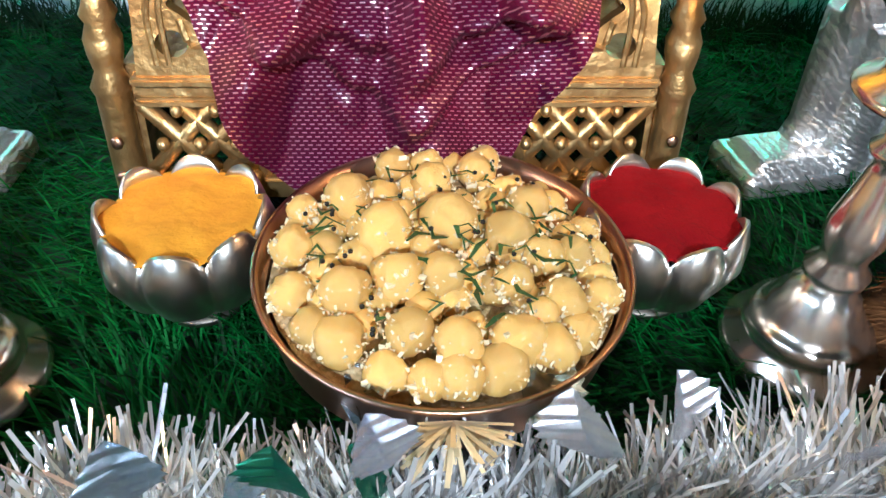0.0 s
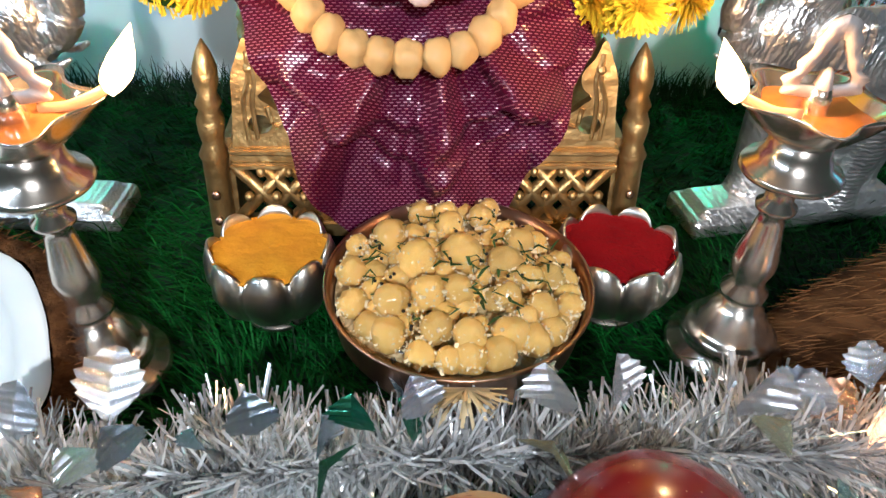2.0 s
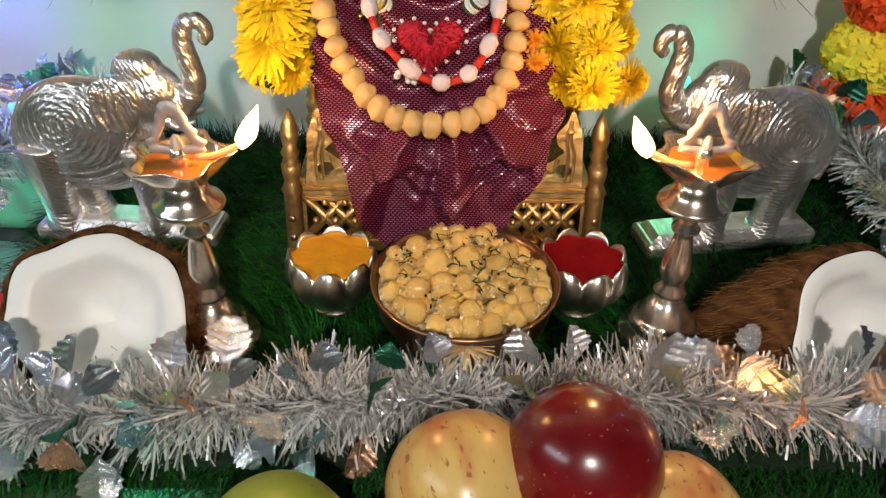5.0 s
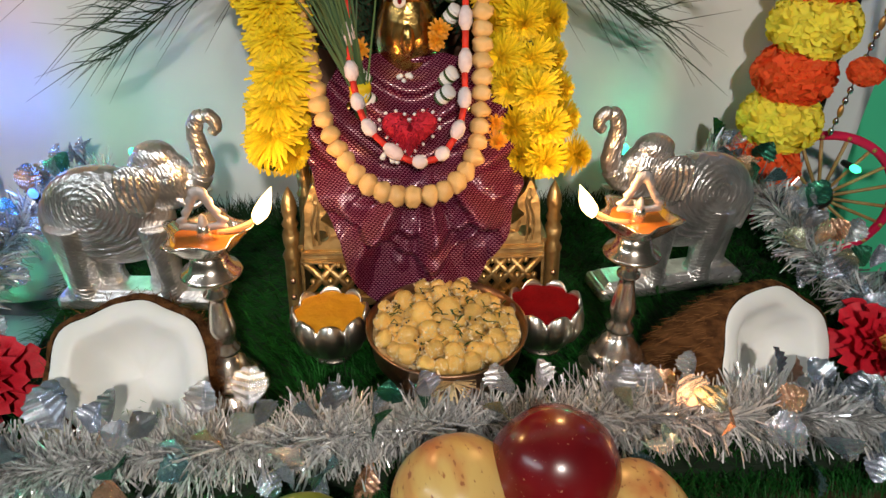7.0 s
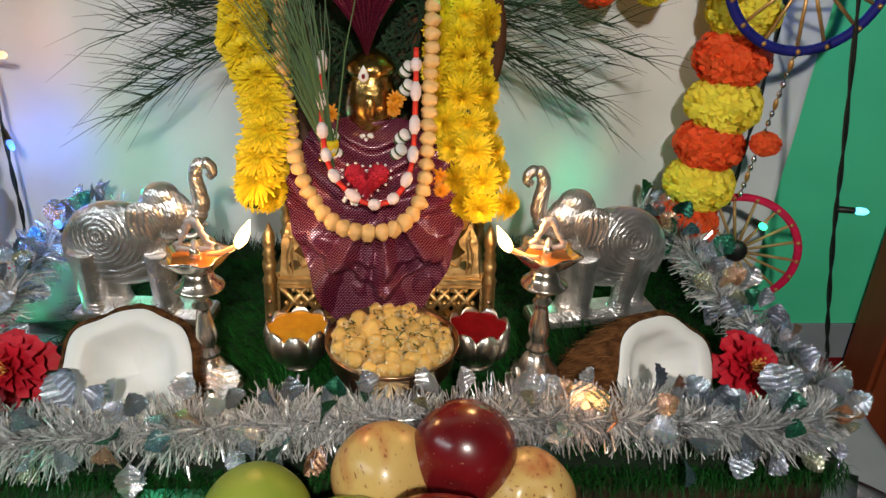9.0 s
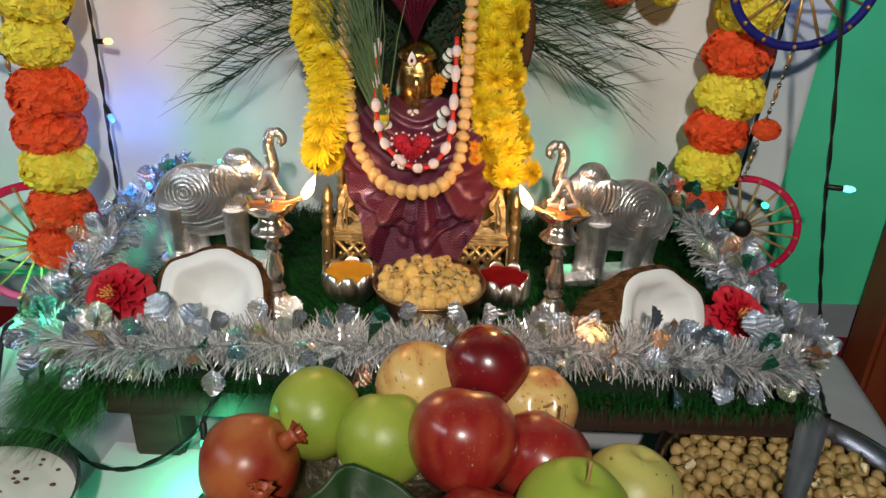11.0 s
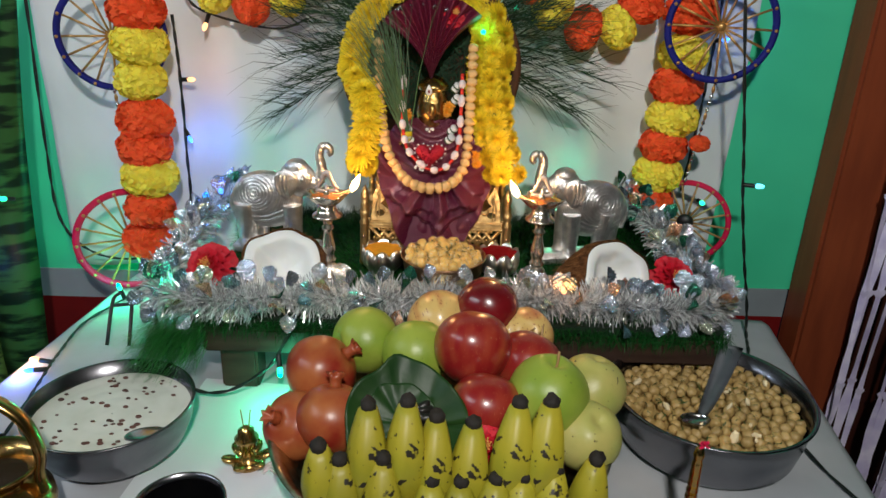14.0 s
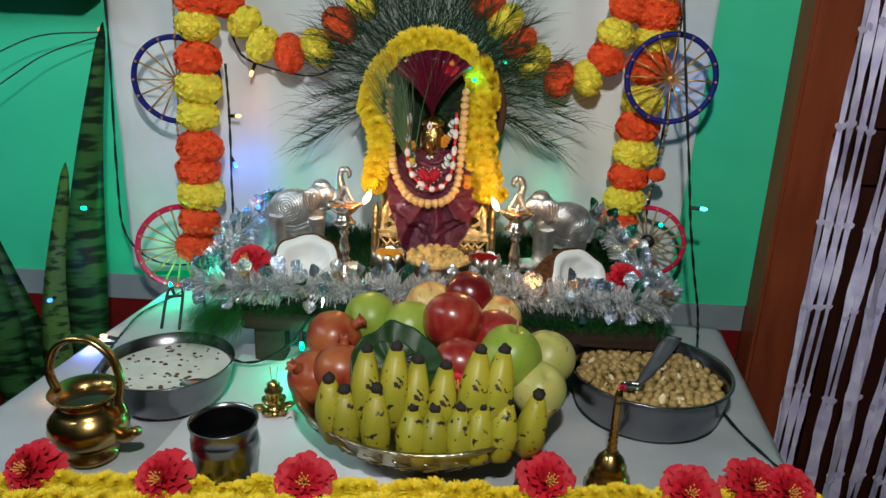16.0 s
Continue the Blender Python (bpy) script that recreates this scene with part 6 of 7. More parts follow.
def banana(base, tip, r, label):
    """Stands from base to its dark tip with a slight bow and five soft edges."""
    base, tip = Vector(base), Vector(tip)
    d = tip - base
    B = empty("banana", Matrix.Translation(base), label, "banana", "bananas in the brass bowl")
    bow = Vector((0, -1, 0.15)).normalized() * d.length * 0.10
    n = 12
    rings = []
    bm = bmesh.new()
    side = d.cross(Vector((0, 1, 0))).normalized()
    fwd = side.cross(d).normalized()
    for k in range(n + 1):
        s = k / n
        c = d * s + bow * math.sin(math.pi * s)
        rr = r * (0.80 + 0.22 * math.sin(math.pi * min(1.0, s / 0.8))) if s < 0.45 else r * (1.017 - 0.56 * ((s - 0.45) / 0.55) ** 1.9)
        rings.append([bm.verts.new(c + (side * math.cos(a) + fwd * math.sin(a)) * rr * (1 + 0.075 * math.cos(5 * a))) for a in [2 * math.pi * i / 15 for i in range(15)]])
    for ra, rb in zip(rings, rings[1:]):
        for i in range(15):
            bm.faces.new((ra[i], ra[(i + 1) % 15], rb[(i + 1) % 15], rb[i]))
    bm.faces.new(rings[0][::-1])
    bm.faces.new(rings[-1])
    bmesh.ops.recalc_face_normals(bm, faces=bm.faces[:])
    peel = part("peel", bm, M_BANANA, B)
    bm = bmesh.new()
    q = d.normalized()
    tube(bm, [d * 0.975, d + q * 0.004, d + q * 0.008 + Vector((random.uniform(-0.003, 0.003), -0.001, 0))], [r * 0.36, r * 0.42, r * 0.30], 9)
    for v in bm.verts:
        v.co += Vector((random.uniform(-1, 1), random.uniform(-1, 1), random.uniform(-1, 1))) * 0.0008
    part("blossom_end", bm, M_BTIP, peel, "dried black blossom end")


BACK = [(-0.048, 0.044), (-0.015, 0.048), (0.009, 0.034), (0.040, 0.029), (0.077, 0.050), (0.103, 0.052)]
for x, z in BACK:
    banana((x * 0.92 - 0.002, -0.198, z - 0.088), (x, -0.186, z), 0.0172, "yellow-green banana with a dark tip, in the back row")
ROW = [(-0.085, 0.026), (-0.068, 0.016), (-0.033, 0.022), (0.006, 0.004), (0.030, 0.004), (0.058, 0.007), (0.079, 0.009), (0.105, 0.015), (0.138, 0.020)]
for x, z in ROW:
    e = ((x - 0.025) / 0.115) ** 2
    banana((x * 0.97, -0.222 + 0.03 * e, max(z - 0.088, -0.066)), (x * 1.03, -0.214 + 0.014 * e, z - 0.013), 0.0168, "short speckled yellow banana with a dark tip, in the front row")
# red paper flower half hidden between the bananas
red_flower((0.052, -0.168, -0.012), (0, -0.5, 0.8), 0.028, "red cloth flower tucked behind the bananas")

red_flower((0.016, 0.266, 0.322), (0.2, -0.9, 0.3), 0.020, "dark red cloth rose tucked in the head cloth")

# bowl of milk pudding
mb = empty("pudding_bowl", pose(-0.333, -0.052, TOPZ), "steel bowl of white milk pudding with raisins", "bowl")
bm = bmesh.new()
lathe(bm, [(0.052, 0.0), (0.058, 0.001), (0.070, 0.012), (0.080, 0.034), (0.0835, 0.056), (0.0855, 0.0575), (0.0850, 0.059), (0.0825, 0.0585), (0.0785, 0.036), (0.068, 0.014), (0.055, 0.003), (0.001, 0.0025)], 80)
part("bowl_shell", bm, M_PANSTEEL, mb)
bm = bmesh.new()
lathe(bm, [(0.0795 * (1 - i / 14), 0.043 + 0.0006 * math.sin(i * 2)) for i in range(14)] + [(0.0005, 0.043)], 64, caps=False)
for v in bm.verts:
    v.co.z += 0.0009 * noise.noise(v.co * 60)
part("milk_pudding", bm, M_MILK, mb)
bm = bmesh.new()
for _ in range(70):
    a, d = random.uniform(0, 6.28), 0.072 * math.sqrt(random.random())
    ball(bm, random.uniform(0.0012, 0.0026), 8, 6, lambda u: Vector((u.x * 1.4, u.y, u.z * 0.7)), (d * math.cos(a), d * math.sin(a), 0.0435))
part("raisin_scatter", bm, M_RAISIN, mb)["kind"] = "stuff"
bm = bmesh.new()
ball(bm, 1, 18, 10, lambda u: Vector((u.x * 0.021, u.y * 0.012, u.z * 0.003)), (0, 0, 0))
sp = tagged(part("spoon", bm, M_STEEL, at=pose(-0.283, -0.088, TOPZ + 0.0455, 0, 4, 25)), "steel spoon sunk in the milk pudding", "spoon")

# large pan of chickpeas with a ladle
cb = empty("chickpea_pan", pose(0.314, -0.004, TOPZ), "large steel pan full of cooked chickpeas", "pan")
bm = bmesh.new()
lathe(bm, [(0.082, 0.0), (0.090, 0.001), (0.097, 0.008), (0.103, 0.034), (0.106, 0.058), (0.110, 0.060), (0.110, 0.062), (0.1055, 0.0615), (0.1015, 0.036), (0.094, 0.010), (0.080, 0.003), (0.001, 0.0025)], 96)
part("pan_shell", bm, M_PANSTEEL, cb)
bm = bmesh.new()
lathe(bm, [(0.098 * (1 - i / 10), 0.036 + 0.006 * (i / 10)) for i in range(10)] + [(0.0005, 0.042)], 40, caps=False)
part("chickpea_bed", bm, M_PEA_DULL, cb)["kind"] = "stuff"
cnt, spots = 0, []
for _ in range(6000):
    a, d = random.uniform(0, 6.283), 0.0955 * math.sqrt(random.random())
    x, y = d * math.cos(a), d * math.sin(a)
    if all((x - q[0]) ** 2 + (y - q[1]) ** 2 > 0.0099 ** 2 for q in spots):
        spots.append((x, y))
for i, (x, y) in enumerate(spots[:290]):
    o = new("chickpea", PEAS_DULL[i % 3])
    o.parent = cb
    r = random.uniform(0.0052, 0.0068)
    o.matrix_basis = Matrix.Translation((x, y, 0.0435 + 0.006 * (1 - (x * x + y * y) / 0.009) + 0.003 * noise.noise((x * 40, y * 40, 0)))) @ any_turn() @ Matrix.Scale(r, 4)
bits("chopped_coriander", 120, herb(0.092, 0.049, 0.006, 0.011), M_HERB, cb, "chopped green coriander")
bits("coconut_flake", 14, crumb(0.085, 0.051, 0.005, 0.003, 0.006), M_CRUMB, cb, "pale flakes of coconut")
ladle = empty("ladle", pose(0, 0, 0), "grey steel ladle resting in the pan of chickpeas", "ladle")
bm = bmesh.new()
hp = spline([(0.290, -0.046, -0.054), (0.312, -0.010, -0.052), (0.340, 0.036, -0.047), (0.368, 0.086, -0.040)], 14)
rows = []
for k, p in enumerate(hp):
    w = 0.0045 + 0.0095 * (k / 13) ** 0.8
    s = Vector((0.78, -0.62, 0))
    rows.append([bm.verts.new(p - s * w + Vector((0, 0, 0.0016))), bm.verts.new(p + Vector((0, 0, 0.0004))), bm.verts.new(p + s * w + Vector((0, 0, 0.0016)))])
for ra, rb in zip(rows, rows[1:]):
    bm.faces.new((ra[0], ra[1], rb[1], rb[0]))
    bm.faces.new((ra[1], ra[2], rb[2], rb[1]))
bmesh.ops.solidify(bm, geom=bm.faces[:], thickness=0.0014)
part("handle", bm, mat("dull_steel", (0.42, 0.45, 0.50), 0.45, 0.6, alt=(0.34, 0.37, 0.42), scale=30), ladle)
bm = bmesh.new()
ball(bm, 1, 18, 10, lambda u: Vector((u.x * 0.016, u.y * 0.011, -abs(u.z) * 0.006)), (0.281, -0.053, -0.0505))
part("scoop", bm, M_STEEL, ladle)

# brass pitcher with hoop handle and spout
pot = empty("brass_pitcher", pose(-0.372, -0.188, TOPZ), "polished brass pitcher with a hoop handle and spout", "pitcher")
bm = bmesh.new()
lathe(bm, [(0.026, 0.0), (0.029, 0.001), (0.029, 0.006), (0.020, 0.011), (0.024, 0.017), (0.038, 0.027), (0.0445, 0.040), (0.043, 0.052), (0.034, 0.063), (0.027, 0.069), (0.030, 0.075), (0.038, 0.083), (0.0395, 0.086), (0.0375, 0.0865), (0.0275, 0.076), (0.0245, 0.070), (0.030, 0.060), (0.034, 0.045), (0.001, 0.040)], 64)
part("body", bm, M_BRASS, pot)
bm = bmesh.new()
tube(bm, spline([(0.030, -0.004, 0.036), (0.046, -0.008, 0.034), (0.056, -0.012, 0.040), (0.064, -0.015, 0.046)], 12), [0.011, 0.010, 0.0095, 0.009, 0.0085, 0.008, 0.0075, 0.007, 0.0066, 0.0062, 0.006, 0.0062], 14, cap=True)
part("spout", bm, M_BRASS, pot)
bm = bmesh.new()
lathe(bm, [(0.0255, 0.0), (0.0005, 0.0)], 32, caps=False)
part("water", bm, mat("dark_water", (0.03, 0.02, 0.012), 0.06), pot, at=pose(0, 0, 0.072))
bm = bmesh.new()
hoop = spline([(-0.034, 0.004, 0.080), (-0.042, 0.006, 0.105), (-0.028, 0.006, 0.138), (0.004, 0.006, 0.148), (0.030, 0.006, 0.130), (0.040, 0.006, 0.098), (0.038, 0.004, 0.074), (0.043, 0.002, 0.058)], 40)
tube(bm, hoop, 0.0042, 10)
for v in bm.verts:
    v.co.y = 0.006 + (v.co.y - 0.006) * 1.7
part("hoop_handle", bm, M_BRASS, pot)

# steel tumbler
tum = empty("steel_tumbler", pose(-0.2035, -0.214, TOPZ), "ribbed stainless steel tumbler standing empty on paper", "tumbler")
bm = bmesh.new()
lathe(bm, [(0.033, 0.0), (0.0345, 0.001), (0.0355, 0.030), (0.0358, 0.044), (0.0368, 0.046), (0.0358, 0.048), (0.0368, 0.050), (0.0358, 0.052), (0.0368, 0.054), (0.0358, 0.056), (0.0365, 0.070), (0.0380, 0.0725), (0.0380, 0.074), (0.0362, 0.0738), (0.0350, 0.068)], 64, caps=False)
part("wall", bm, M_PANSTEEL, tum)
# inside of the tumbler, its shade put into the steel's colour
bm = bmesh.new()
lathe(bm, [(0.0350, 0.0685), (0.0345, 0.052), (0.0338, 0.048), (0.0345, 0.044), (0.0335, 0.004), (0.001, 0.003)], 64, caps=False)
part("inside", bm, M_SHADED_STEEL, tum)

# small brass incense holder with leaf base
inc = empty("incense_holder", pose(-0.187, -0.072, TOPZ), "small brass incense holder with two thin sticks", "incense holder")
bm = bmesh.new()
lathe(bm, [(0.016, 0.0), (0.0175, 0.002), (0.013, 0.006), (0.007, 0.010), (0.0062, 0.018), (0.010, 0.024), (0.0115, 0.030), (0.0125, 0.033), (0.0085, 0.037), (0.0085, 0.042), (0.0035, 0.046), (0.001, 0.048)], 36)
part("holder", bm, M_BRASS, inc)
for i in range(6):
    a = 2 * math.pi * i / 6 + 0.3
    bm = bmesh.new()
    ball(bm, 1, 12, 8, lambda u: Vector((u.x * 0.011, u.y * 0.007, u.z * 0.004)))
    part("petal", bm, M_BRASS, inc, at=Matrix.Rotation(a, 4, "Z") @ Matrix.Translation((0.017, 0, 0.008)) @ Matrix.Rotation(-0.35, 4, "Y"))
for dx in (-0.002, 0.003):
    bm = bmesh.new()
    tube(bm, [(dx, 0, 0.044), (dx * 2, 0.001, 0.066)], 0.0006, 6)
    part("incense_stick", bm, M_STICK, inc)
inc2 = tagged(empty("rolled_wicks", pose(-0.168, -0.082, TOPZ), "a few white rolled cotton wicks by the holder", "cotton wicks"))
for i in range(4):
    bm = bmesh.new()
    tube(bm, spline([(0, -0.008 + 0.004 * i, 0.002), (0.007, -0.006 + 0.004 * i, 0.006), (0.014, -0.010 + 0.005 * i, 0.002)], 7), 0.0012, 6)
    part("wick", bm, M_COTTON, inc2)

# hand bell with a ringed handle
bell = empty("hand_bell", pose(0.232, -0.188, TOPZ), "brass hand bell with a ringed handle", "bell")
bm = bmesh.new()
lathe(bm, [(0.0265, 0.0), (0.0275, 0.002), (0.0255, 0.006), (0.0235, 0.011), (0.0238, 0.014), (0.0205, 0.018), (0.0185, 0.025), (0.0188, 0.028), (0.0165, 0.032), (0.0150, 0.037), (0.0100, 0.042), (0.0075, 0.046)], 48)
part("bell_cup", bm, M_BRASS, bell)
bm = bmesh.new()
prof = [(0.0075, 0.0455)]
for k in range(9):
    z = 0.048 + 0.007 * k
    prof += [(0.0046, z), (0.0058 - 0.00015 * k, z + 0.0025), (0.0058 - 0.00015 * k, z + 0.0045)]
prof += [(0.0036, 0.112), (0.0052, 0.117), (0.0030, 0.124), (0.0004, 0.127)]
lathe(bm, prof, 24)
part("handle", bm, M_BRASS, bell)
bm = bmesh.new()
petals(bm, 14, 0.006, 0.004, 0.002)
tagged(part("pink_petal_tuft", bm, M_PINK, at=pose(0.234, -0.190, TOPZ + 0.1265)), "tiny pink petal tuft stuck on the bell's tip", "flower")

# ---- flower row along the table's front ----
row = empty("flower_row", pose(0, 0, 0), "row of yellow chrysanthemums along the table's front", "garland")
for i in range(58):
    f = i / 57
    x = -0.47 + 0.92 * f
    for k in range(2):
        o = new("chrysanthemum", MUMS[(i + k) % 3])
        o.parent = row
        r = random.uniform(0.017, 0.022)
        o.matrix_basis = Matrix.Translation((x + random.uniform(-0.006, 0.006), -0.268 + 0.055 * f - 0.028 * k + random.uniform(-0.004, 0.004), TOPZ + 0.006 + random.uniform(0, 0.008))) @ toward((random.uniform(-0.3, 0.3), -0.3, 1), random.uniform(0, 6)) @ Matrix.Diagonal((r, r, r * 0.75, 1))
for x, y, s in ((-0.400, -0.252, 0.0), (-0.255, -0.256, 1.1), (-0.106, -0.246, 2.0), (0.156, -0.218, 0.6), (0.312, -0.226, 1.7), (0.385, -0.205, 2.6), (0.420, -0.214, 0.3)):
    red_flower((x, y, TOPZ + 0.020), (random.uniform(-0.2, 0.2), -0.75, 0.7), 0.038, "bright red cloth flower on the row of yellow flowers", s)

# ---- string curtain at the door ----
M_STRAND = mat("lilac_ribbon", (0.52, 0.46, 0.70), 0.5, alt=(0.72, 0.67, 0.84), scale=30, island=0.25)
curtain = empty("string_curtain", pose(0, 0, 0), "lilac string curtain with small hearts hanging in the doorway", "curtain")
cr = random.Random(7)
for i in range(20):
    x = 0.672 + 0.015 * i + cr.uniform(-0.006, 0.006) + (0.012 if i > 3 else 0)
    y = 0.335 - 0.003 * i + cr.uniform(-0.012, 0.012)
    bm = bmesh.new()
    ph, w0 = cr.uniform(0, 6), cr.uniform(0.0045, 0.0085)
    pts = []
    for k in range(46):
        z = 1.35 - k * 0.041
        pts.append(Vector((x + 0.004 * math.sin(z * 5 + ph) - 0.02 * (0.5 - z) * 0.3, y + 0.004 * math.cos(z * 4 + ph), z)))
    prev = None
    for k, p in enumerate(pts):
        tw = 0.5 * math.sin(k * 0.7 + ph)
        s = Vector((math.cos(tw), math.sin(tw), 0)) * w0 * (1 + 0.25 * math.sin(k * 1.9 + ph))
        cur = (bm.verts.new(p - s), bm.verts.new(p + s))
        if prev:
            bm.faces.new((prev[0], prev[1], cur[1], cur[0]))
        prev = cur
    for k in range(3, 44, 4):
        c = pts[k] + Vector((0, -0.001, cr.uniform(-0.01, 0.01)))
        s = cr.uniform(0.0075, 0.0105)
        prof = [(16 * math.sin(a) ** 3 / 16, (13 * math.cos(a) - 5 * math.cos(2 * a) - 2 * math.cos(3 * a) - math.cos(4 * a)) / 16) for a in [2 * math.pi * j / 14 for j in range(14)]]
        bm.faces.new([bm.verts.new(c + Vector((hx * s, 0, hz * s))) for hx, hz in prof])
    part("strand", bm, M_STRAND, curtain, smooth=False)

# ---- snake plant beside the table ----
M_SNAKE = mat("snake_leaf", (0.065, 0.20, 0.05), 0.4, alt=(0.008, 0.030, 0.012), scale=16, stretch=(1, 1, 4), lo=0.44, hi=0.56, bump=0.1, bump_scale=80)
M_SNAKE2 = mat("spotted_leaf", (0.16, 0.32, 0.07), 0.45, alt=(0.025, 0.06, 0.018), scale=45, stretch=(1, 1, 2), lo=0.5, hi=0.6, bump=0.1, bump_scale=80)
plant = empty("snake_plant", pose(-0.66, 0.25, FLOOR), "snake plant with tall mottled leaves in a dark pot", "plant")
bm = bmesh.new()
lathe(bm, [(0.075, 0.0), (0.08, 0.002), (0.105, 0.19), (0.112, 0.195), (0.112, 0.215), (0.10, 0.215), (0.095, 0.19), (0.001, 0.185)], 40)
part("pot", bm, M_BLACK, plant)


def snake_leaf(base, tip, w, bow, material, name="leaf"):
    base, tip = Vector(base), Vector(tip)
    bm = bmesh.new()
    rows = []
    for k in range(29):
        s = k / 28
        c = base.lerp(tip, s) + Vector(bow) * math.sin(math.pi * s)
        ww = w * (0.55 + 0.45 * math.sin(math.pi * min(1, s * 0.85 + 0.1))) * (1 if s < 0.45 else max(0.06, 1 - 0.62 * ((s - 0.45) / 0.5) ** 1.25)) * (1 if s < 0.95 else 1 - ((s - 0.95) / 0.055) ** 2)
        tw = 0.5 * math.sin(2.2 * s)
        sd = Vector((math.cos(tw), math.sin(tw), 0))
        ft = Vector((-math.sin(tw), math.cos(tw), 0))
        rows.append([bm.verts.new(c + sd * (ww * e) + ft * (0.25 * ww * e * e + 0.002 * math.sin(9 * s + e))) for e in (-1, -0.5, 0, 0.5, 1)])
    for ra, rb in zip(rows, rows[1:]):
        for e in range(4):
            bm.faces.new((ra[e], ra[e + 1], rb[e + 1], rb[e]))
    bmesh.ops.solidify(bm, geom=bm.faces[:], thickness=0.003)
    part(name, bm, material, plant)


Z0 = 0.185
snake_leaf((0.04, 0.01, Z0), (0.108, 0.05, 0.985), 0.034, (-0.03, 0, 0), M_SNAKE)
snake_leaf((-0.02, 0.0, Z0), (0.022, 0.04, 0.752), 0.030, (-0.016, 0, 0), M_SNAKE2)
snake_leaf((-0.07, -0.02, Z0), (-0.11, -0.06, 0.80), 0.034, (0.0, 0, 0), M_SNAKE)
snake_leaf((0.00, 0.06, Z0), (-0.03, 0.10, 0.62), 0.030, (0.02, 0, 0), M_SNAKE)
snake_leaf((-0.05, 0.05, Z0), (-0.16, 0.06, 0.66), 0.032, (0.0, 0, 0), M_SNAKE)

# black flat set on the wall, only its lower corner is seen
bm = bmesh.new()
box(bm, -1.25, -0.60, 0.33, 0.40, 0.405, 0.80, 0.006)
box(bm, -1.22, -0.63, 0.327, 0.331, 0.42, 0.78)
tagged(part("black_screen", bm, M_BLACK, smooth=False), "black flat screen hung on the green wall", "screen")

# small black wire frame standing on the table
fr = empty("wire_easel", pose(-0.425, 0.190, TOPZ), "small folding black easel standing on the tablecloth", "easel")
for pts in ([(-0.012, -0.03, 0), (-0.010, 0.0, 0.05), (0.0, 0.005, 0.062)], [(0.018, -0.03, 0), (0.016, 0.0, 0.05), (0.014, 0.003, 0.064)], [(-0.010, 0.0, 0.045), (0.016, 0.0, 0.048)]):
    bm = bmesh.new()
    tube(bm, spline(pts, 8), 0.0024, 6)
    part("rod", bm, M_BLACK, fr)

# ---- string of fairy lights ----
M_CABLE = mat("green_black_cable", (0.006, 0.010, 0.008), 0.45)
LEDS = {"green": (0.05, 1.0, 0.45), "blue": (0.08, 0.25, 1.0), "red": (1.0, 0.10, 0.04), "warm": (1.0, 0.45, 0.18), "cyan": (0.15, 0.8, 1.0)}
LED_MAT = {k: mat("lit_" + k + "_bulb", c, 0.3, emit=c, power=2.2) for k, c in LEDS.items()}


def cable(pts, label, bulbs=(), n=60, twist=True):
    """Two twisted wires along points; bulbs: (place along, direction, colour, watts)."""
    C = empty("fairy_light_string", pose(0, 0, 0), label, "fairy lights", "strings of fairy lights")
    path = spline(pts, n)
    for ph in ((0, math.pi) if twist else (0,)):
        bm = bmesh.new()
        tube(bm, [p + Vector((math.cos(k * 0.9 + ph), math.sin(k * 0.9 + ph), 0.3 * math.sin(k * 0.9 + ph))) * (0.0013 if twist else 0) for k, p in enumerate(path)], 0.0013, 5)
        part("wire", bm, M_CABLE, C)
    for s, d, col, watts in bulbs:
        p = path[min(n - 1, int(s * (n - 1)))]
        d = Vector(d).normalized()
        bm = bmesh.new()
        lathe(bm, [(0.0028, 0.0), (0.0031, 0.003), (0.0031, 0.014), (0.0026, 0.016)], 12)
        socket = part("socket", bm, M_CABLE, C, at=Matrix.Translation(p) @ toward(d))
        bm = bmesh.new()
        lathe(bm, [(0.0026, 0.0), (0.0036, 0.003), (0.0034, 0.008), (0.0018, 0.011), (0.0002, 0.012)], 12)
        part("bulb", bm, LED_MAT[col], socket, "lit " + col + " bulb", at=Matrix.Translation((0, 0, 0.0155)))
        if watts:
            lamp("bulb_light", "POINT", Matrix.Translation(p + d * 0.034), watts, LEDS[col], 0.006)
    return C


cable([(0.352, 0.262, 0.50), (0.385, 0.258, 0.30), (0.408, 0.257, 0.17), (0.421, 0.256, 0.09), (0.440, 0.256, 0.0), (0.454, 0.254, -0.06), (0.459, 0.245, -0.1085), (0.445, 0.20, -0.1085), (0.428, 0.15, -0.1085), (0.418, 0.10, -0.1085), (0.425, -0.04, -0.1085), (0.452, -0.15, -0.1085), (0.46, -0.22, -0.1085)], "black fairy light cable hanging beside the sheet and over the table",
      [(0.235, (1, -0.3, 0.02), "cyan", 0.01), (0.925, (0.3, -0.9, 0.3), "green", 0.05)], 90)
cable([(0.402, 0.395, 0.62), (0.398, 0.395, 0.36), (0.392, 0.393, 0.20), (0.382, 0.392, 0.06)], "black fairy light cable hanging before the sheet", [(0.42, (-0.6, -0.6, 0.3), "green", 0.05), (0.47, (0.4, -0.9, 0.2), "blue", 0.06)], 50)
cable([(-0.47, 0.392, 0.55), (-0.39, 0.392, 0.42), (-0.365, 0.392, 0.335), (-0.335, 0.390, 0.305), (-0.24, 0.392, 0.285), (-0.19, 0.393, 0.30)], "black fairy light cable sagging over the sheet", [(0.62, (-0.2, -0.5, -0.8), "warm", 0.01)], 50)
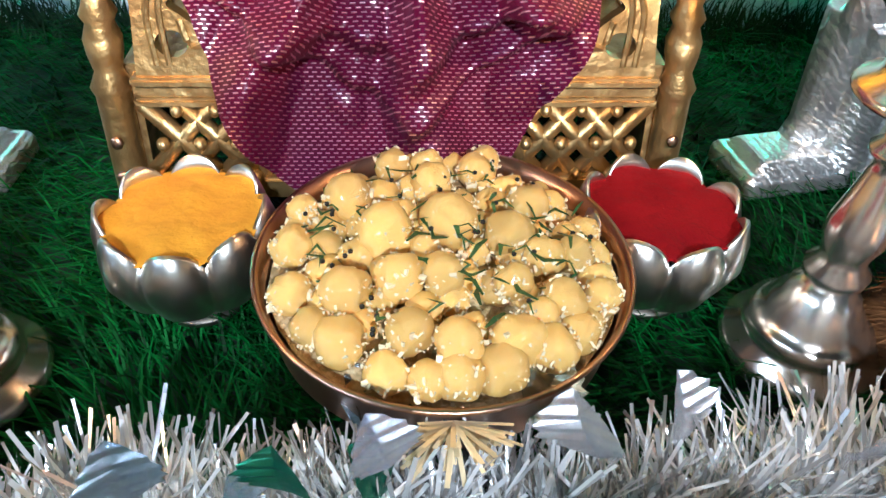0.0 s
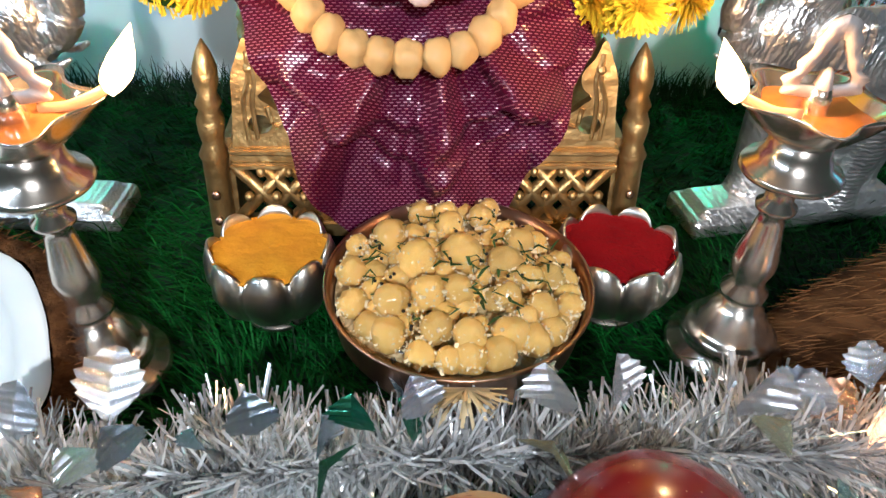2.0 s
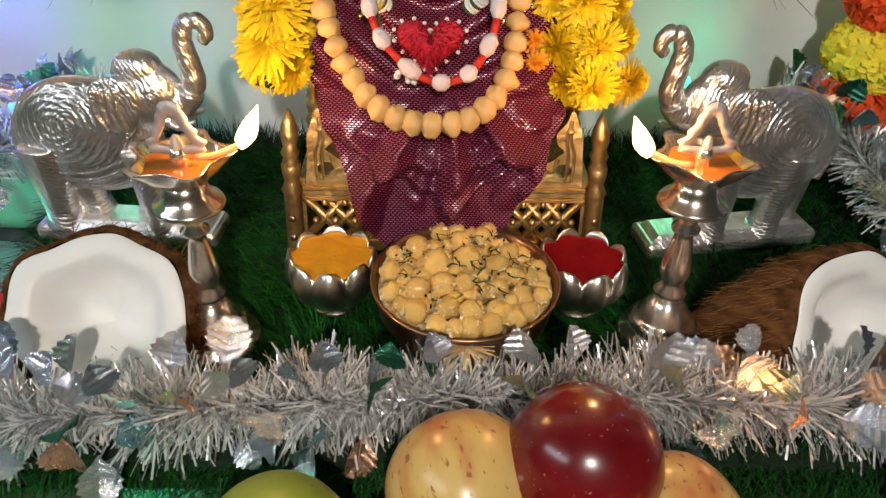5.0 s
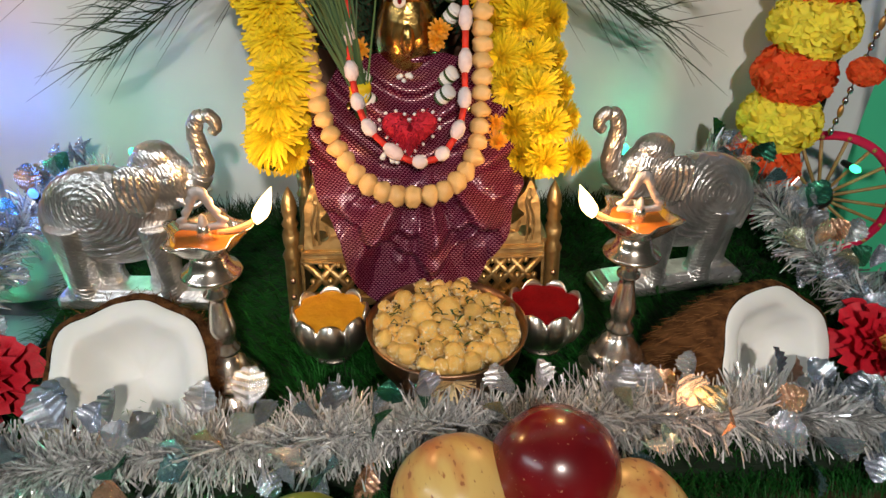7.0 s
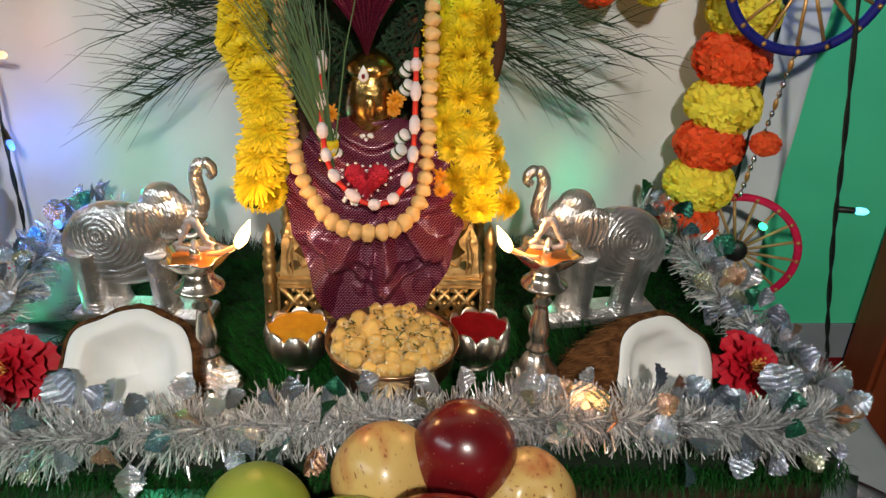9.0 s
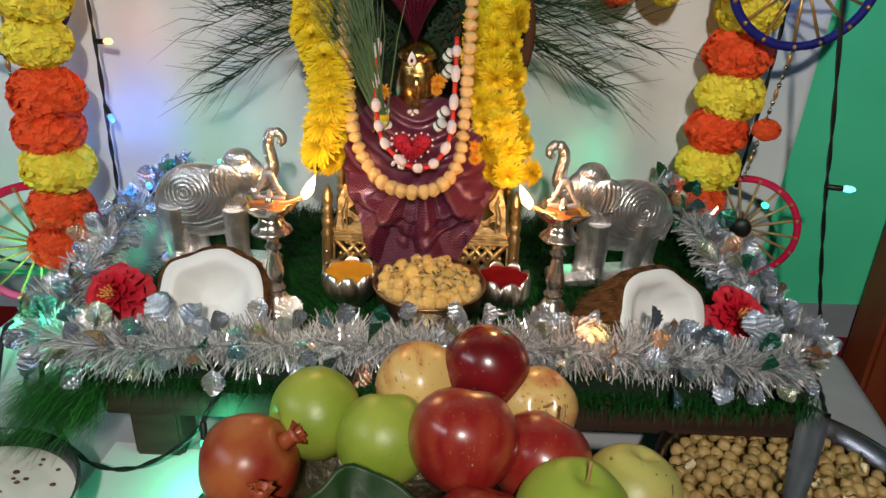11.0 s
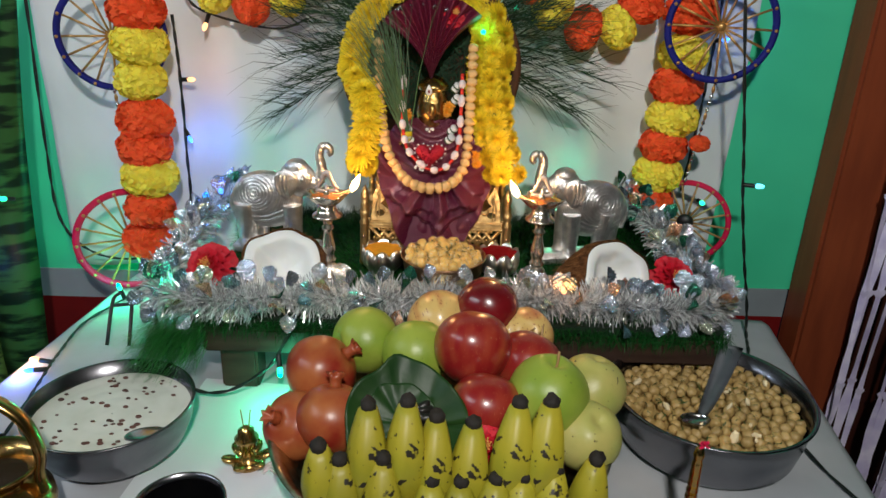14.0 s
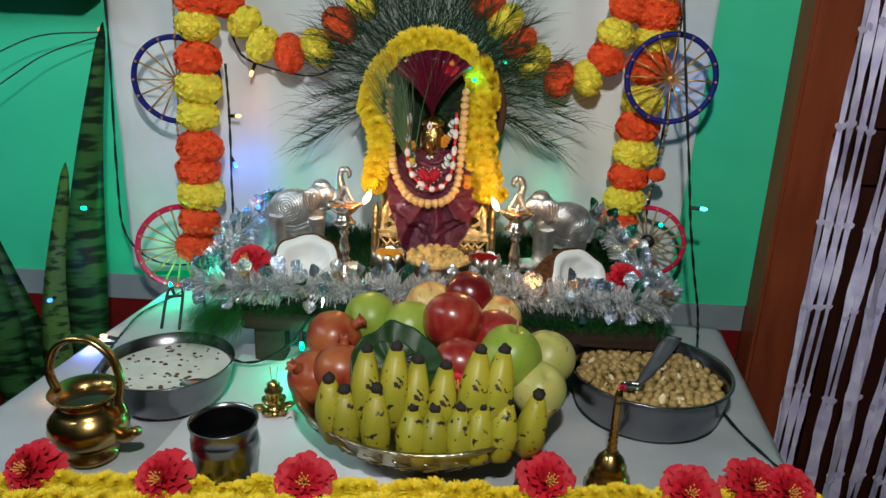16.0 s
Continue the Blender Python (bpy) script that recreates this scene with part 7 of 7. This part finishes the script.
cable([(-0.385, 0.392, 0.30), (-0.383, 0.392, 0.22), (-0.385, 0.392, 0.10), (-0.392, 0.390, 0.0), (-0.45, 0.385, -0.07), (-0.54, 0.385, -0.075), (-0.595, 0.388, -0.02), (-0.605, 0.40, 0.10), (-0.60, 0.41, 0.35), (-0.60, 0.41, 0.60)], "black fairy light cable round the hanging wheel",
      [(0.13, (0.9, -0.4, 0.1), "warm", 0.03), (0.20, (0.5, -0.6, -0.5), "blue", 0.13)], 90)
cable([(-0.455, 0.36, -0.105), (-0.470, 0.300, -0.1085), (-0.495, 0.22, -0.1085), (-0.490, 0.14, -0.1085), (-0.485, 0.10, -0.1085), (-0.475, 0.04, -0.1085), (-0.46, -0.06, -0.1085)], "black fairy light cable lying along the tablecloth",
      [(0.18, (-0.2, -0.1, 0.9), "green", 0.35), (0.62, (-0.9, -0.1, 0.2), "warm", 0.12), (0.68, (-0.9, -0.5, 0.2), "blue", 0.15), (0.97, (-0.6, -0.6, 0.3), "warm", 0.03)], 60)
cable([(-0.34, 0.10, -0.01), (-0.315, 0.052, -0.045), (-0.285, 0.040, -0.090), (-0.24, 0.036, -0.093), (-0.19, 0.040, -0.062), (-0.17, 0.046, -0.030), (-0.16, 0.058, -0.012)], "black fairy light cable looping before the stand", [(0.76, (0.15, -0.5, -0.85), "green", 0.25)], 50)
cable([(-0.60, 0.395, 0.345), (-0.70, 0.36, 0.335), (-0.80, 0.34, 0.29), (-0.95, 0.33, 0.24)], "two thin cables running off along the wall", [(0.0, (0.2, -0.9, 0.2), "red", 0.006)], 40, False)
cable([(-0.60, 0.395, 0.340), (-0.69, 0.36, 0.305), (-0.78, 0.34, 0.245), (-0.92, 0.33, 0.17)], "thin cable running off along the wall", [], 40, False)
# single bulbs peeping out of plant and tinsel
for p, d, col, watts in (((-0.592, 0.255, 0.062), (-0.2, -0.9, 0.3), "green", 0.008), ((-0.640, 0.20, -0.085), (0.1, -1, 0.1), "blue", 0.08), ((-0.318, 0.33, 0.055), (0.1, -0.6, 0.7), "blue", 0.04), ((-0.245, 0.374, 0.068), (-0.2, -0.3, 0.9), "green", 0.05), ((0.195, 0.374, 0.062), (-0.1, -0.3, 0.9), "green", 0.05), ((-0.30, 0.10, 0.018), (-0.3, -0.7, 0.6), "green", 0.01),                         ((0.055, 0.288, 0.298), (0.1, -0.9, 0.3), "green", 0.02), ((0.105, 0.385, 0.322), (0.1, -0.9, 0.3), "green", 0.01), ((0.395, 0.338, 0.060), (0, -1, 0.1), "green", 0.008), ((0.155, 0.085, 0.026), (0, -0.7, 0.7), "warm", 0.01)):
    B = empty("fairy_bulb", Matrix.Translation(p) @ toward(d), "small lit " + col + " fairy light bulb", "bulb", "single fairy light bulbs")
    bm = bmesh.new()
    lathe(bm, [(0.0028, -0.014), (0.0031, -0.012), (0.0031, 0.0), (0.0026, 0.001)], 12)
    socket = part("socket", bm, M_CABLE, B)
    bm = bmesh.new()
    lathe(bm, [(0.0026, 0.0), (0.0036, 0.003), (0.0034, 0.008), (0.0018, 0.011), (0.0002, 0.012)], 12)
    part("bulb_glass", bm, LED_MAT[col], socket)
    lamp("bulb_light", "POINT", Matrix.Translation(Vector(p) + Vector(d).normalized() * 0.02), watts, LEDS[col], 0.006)
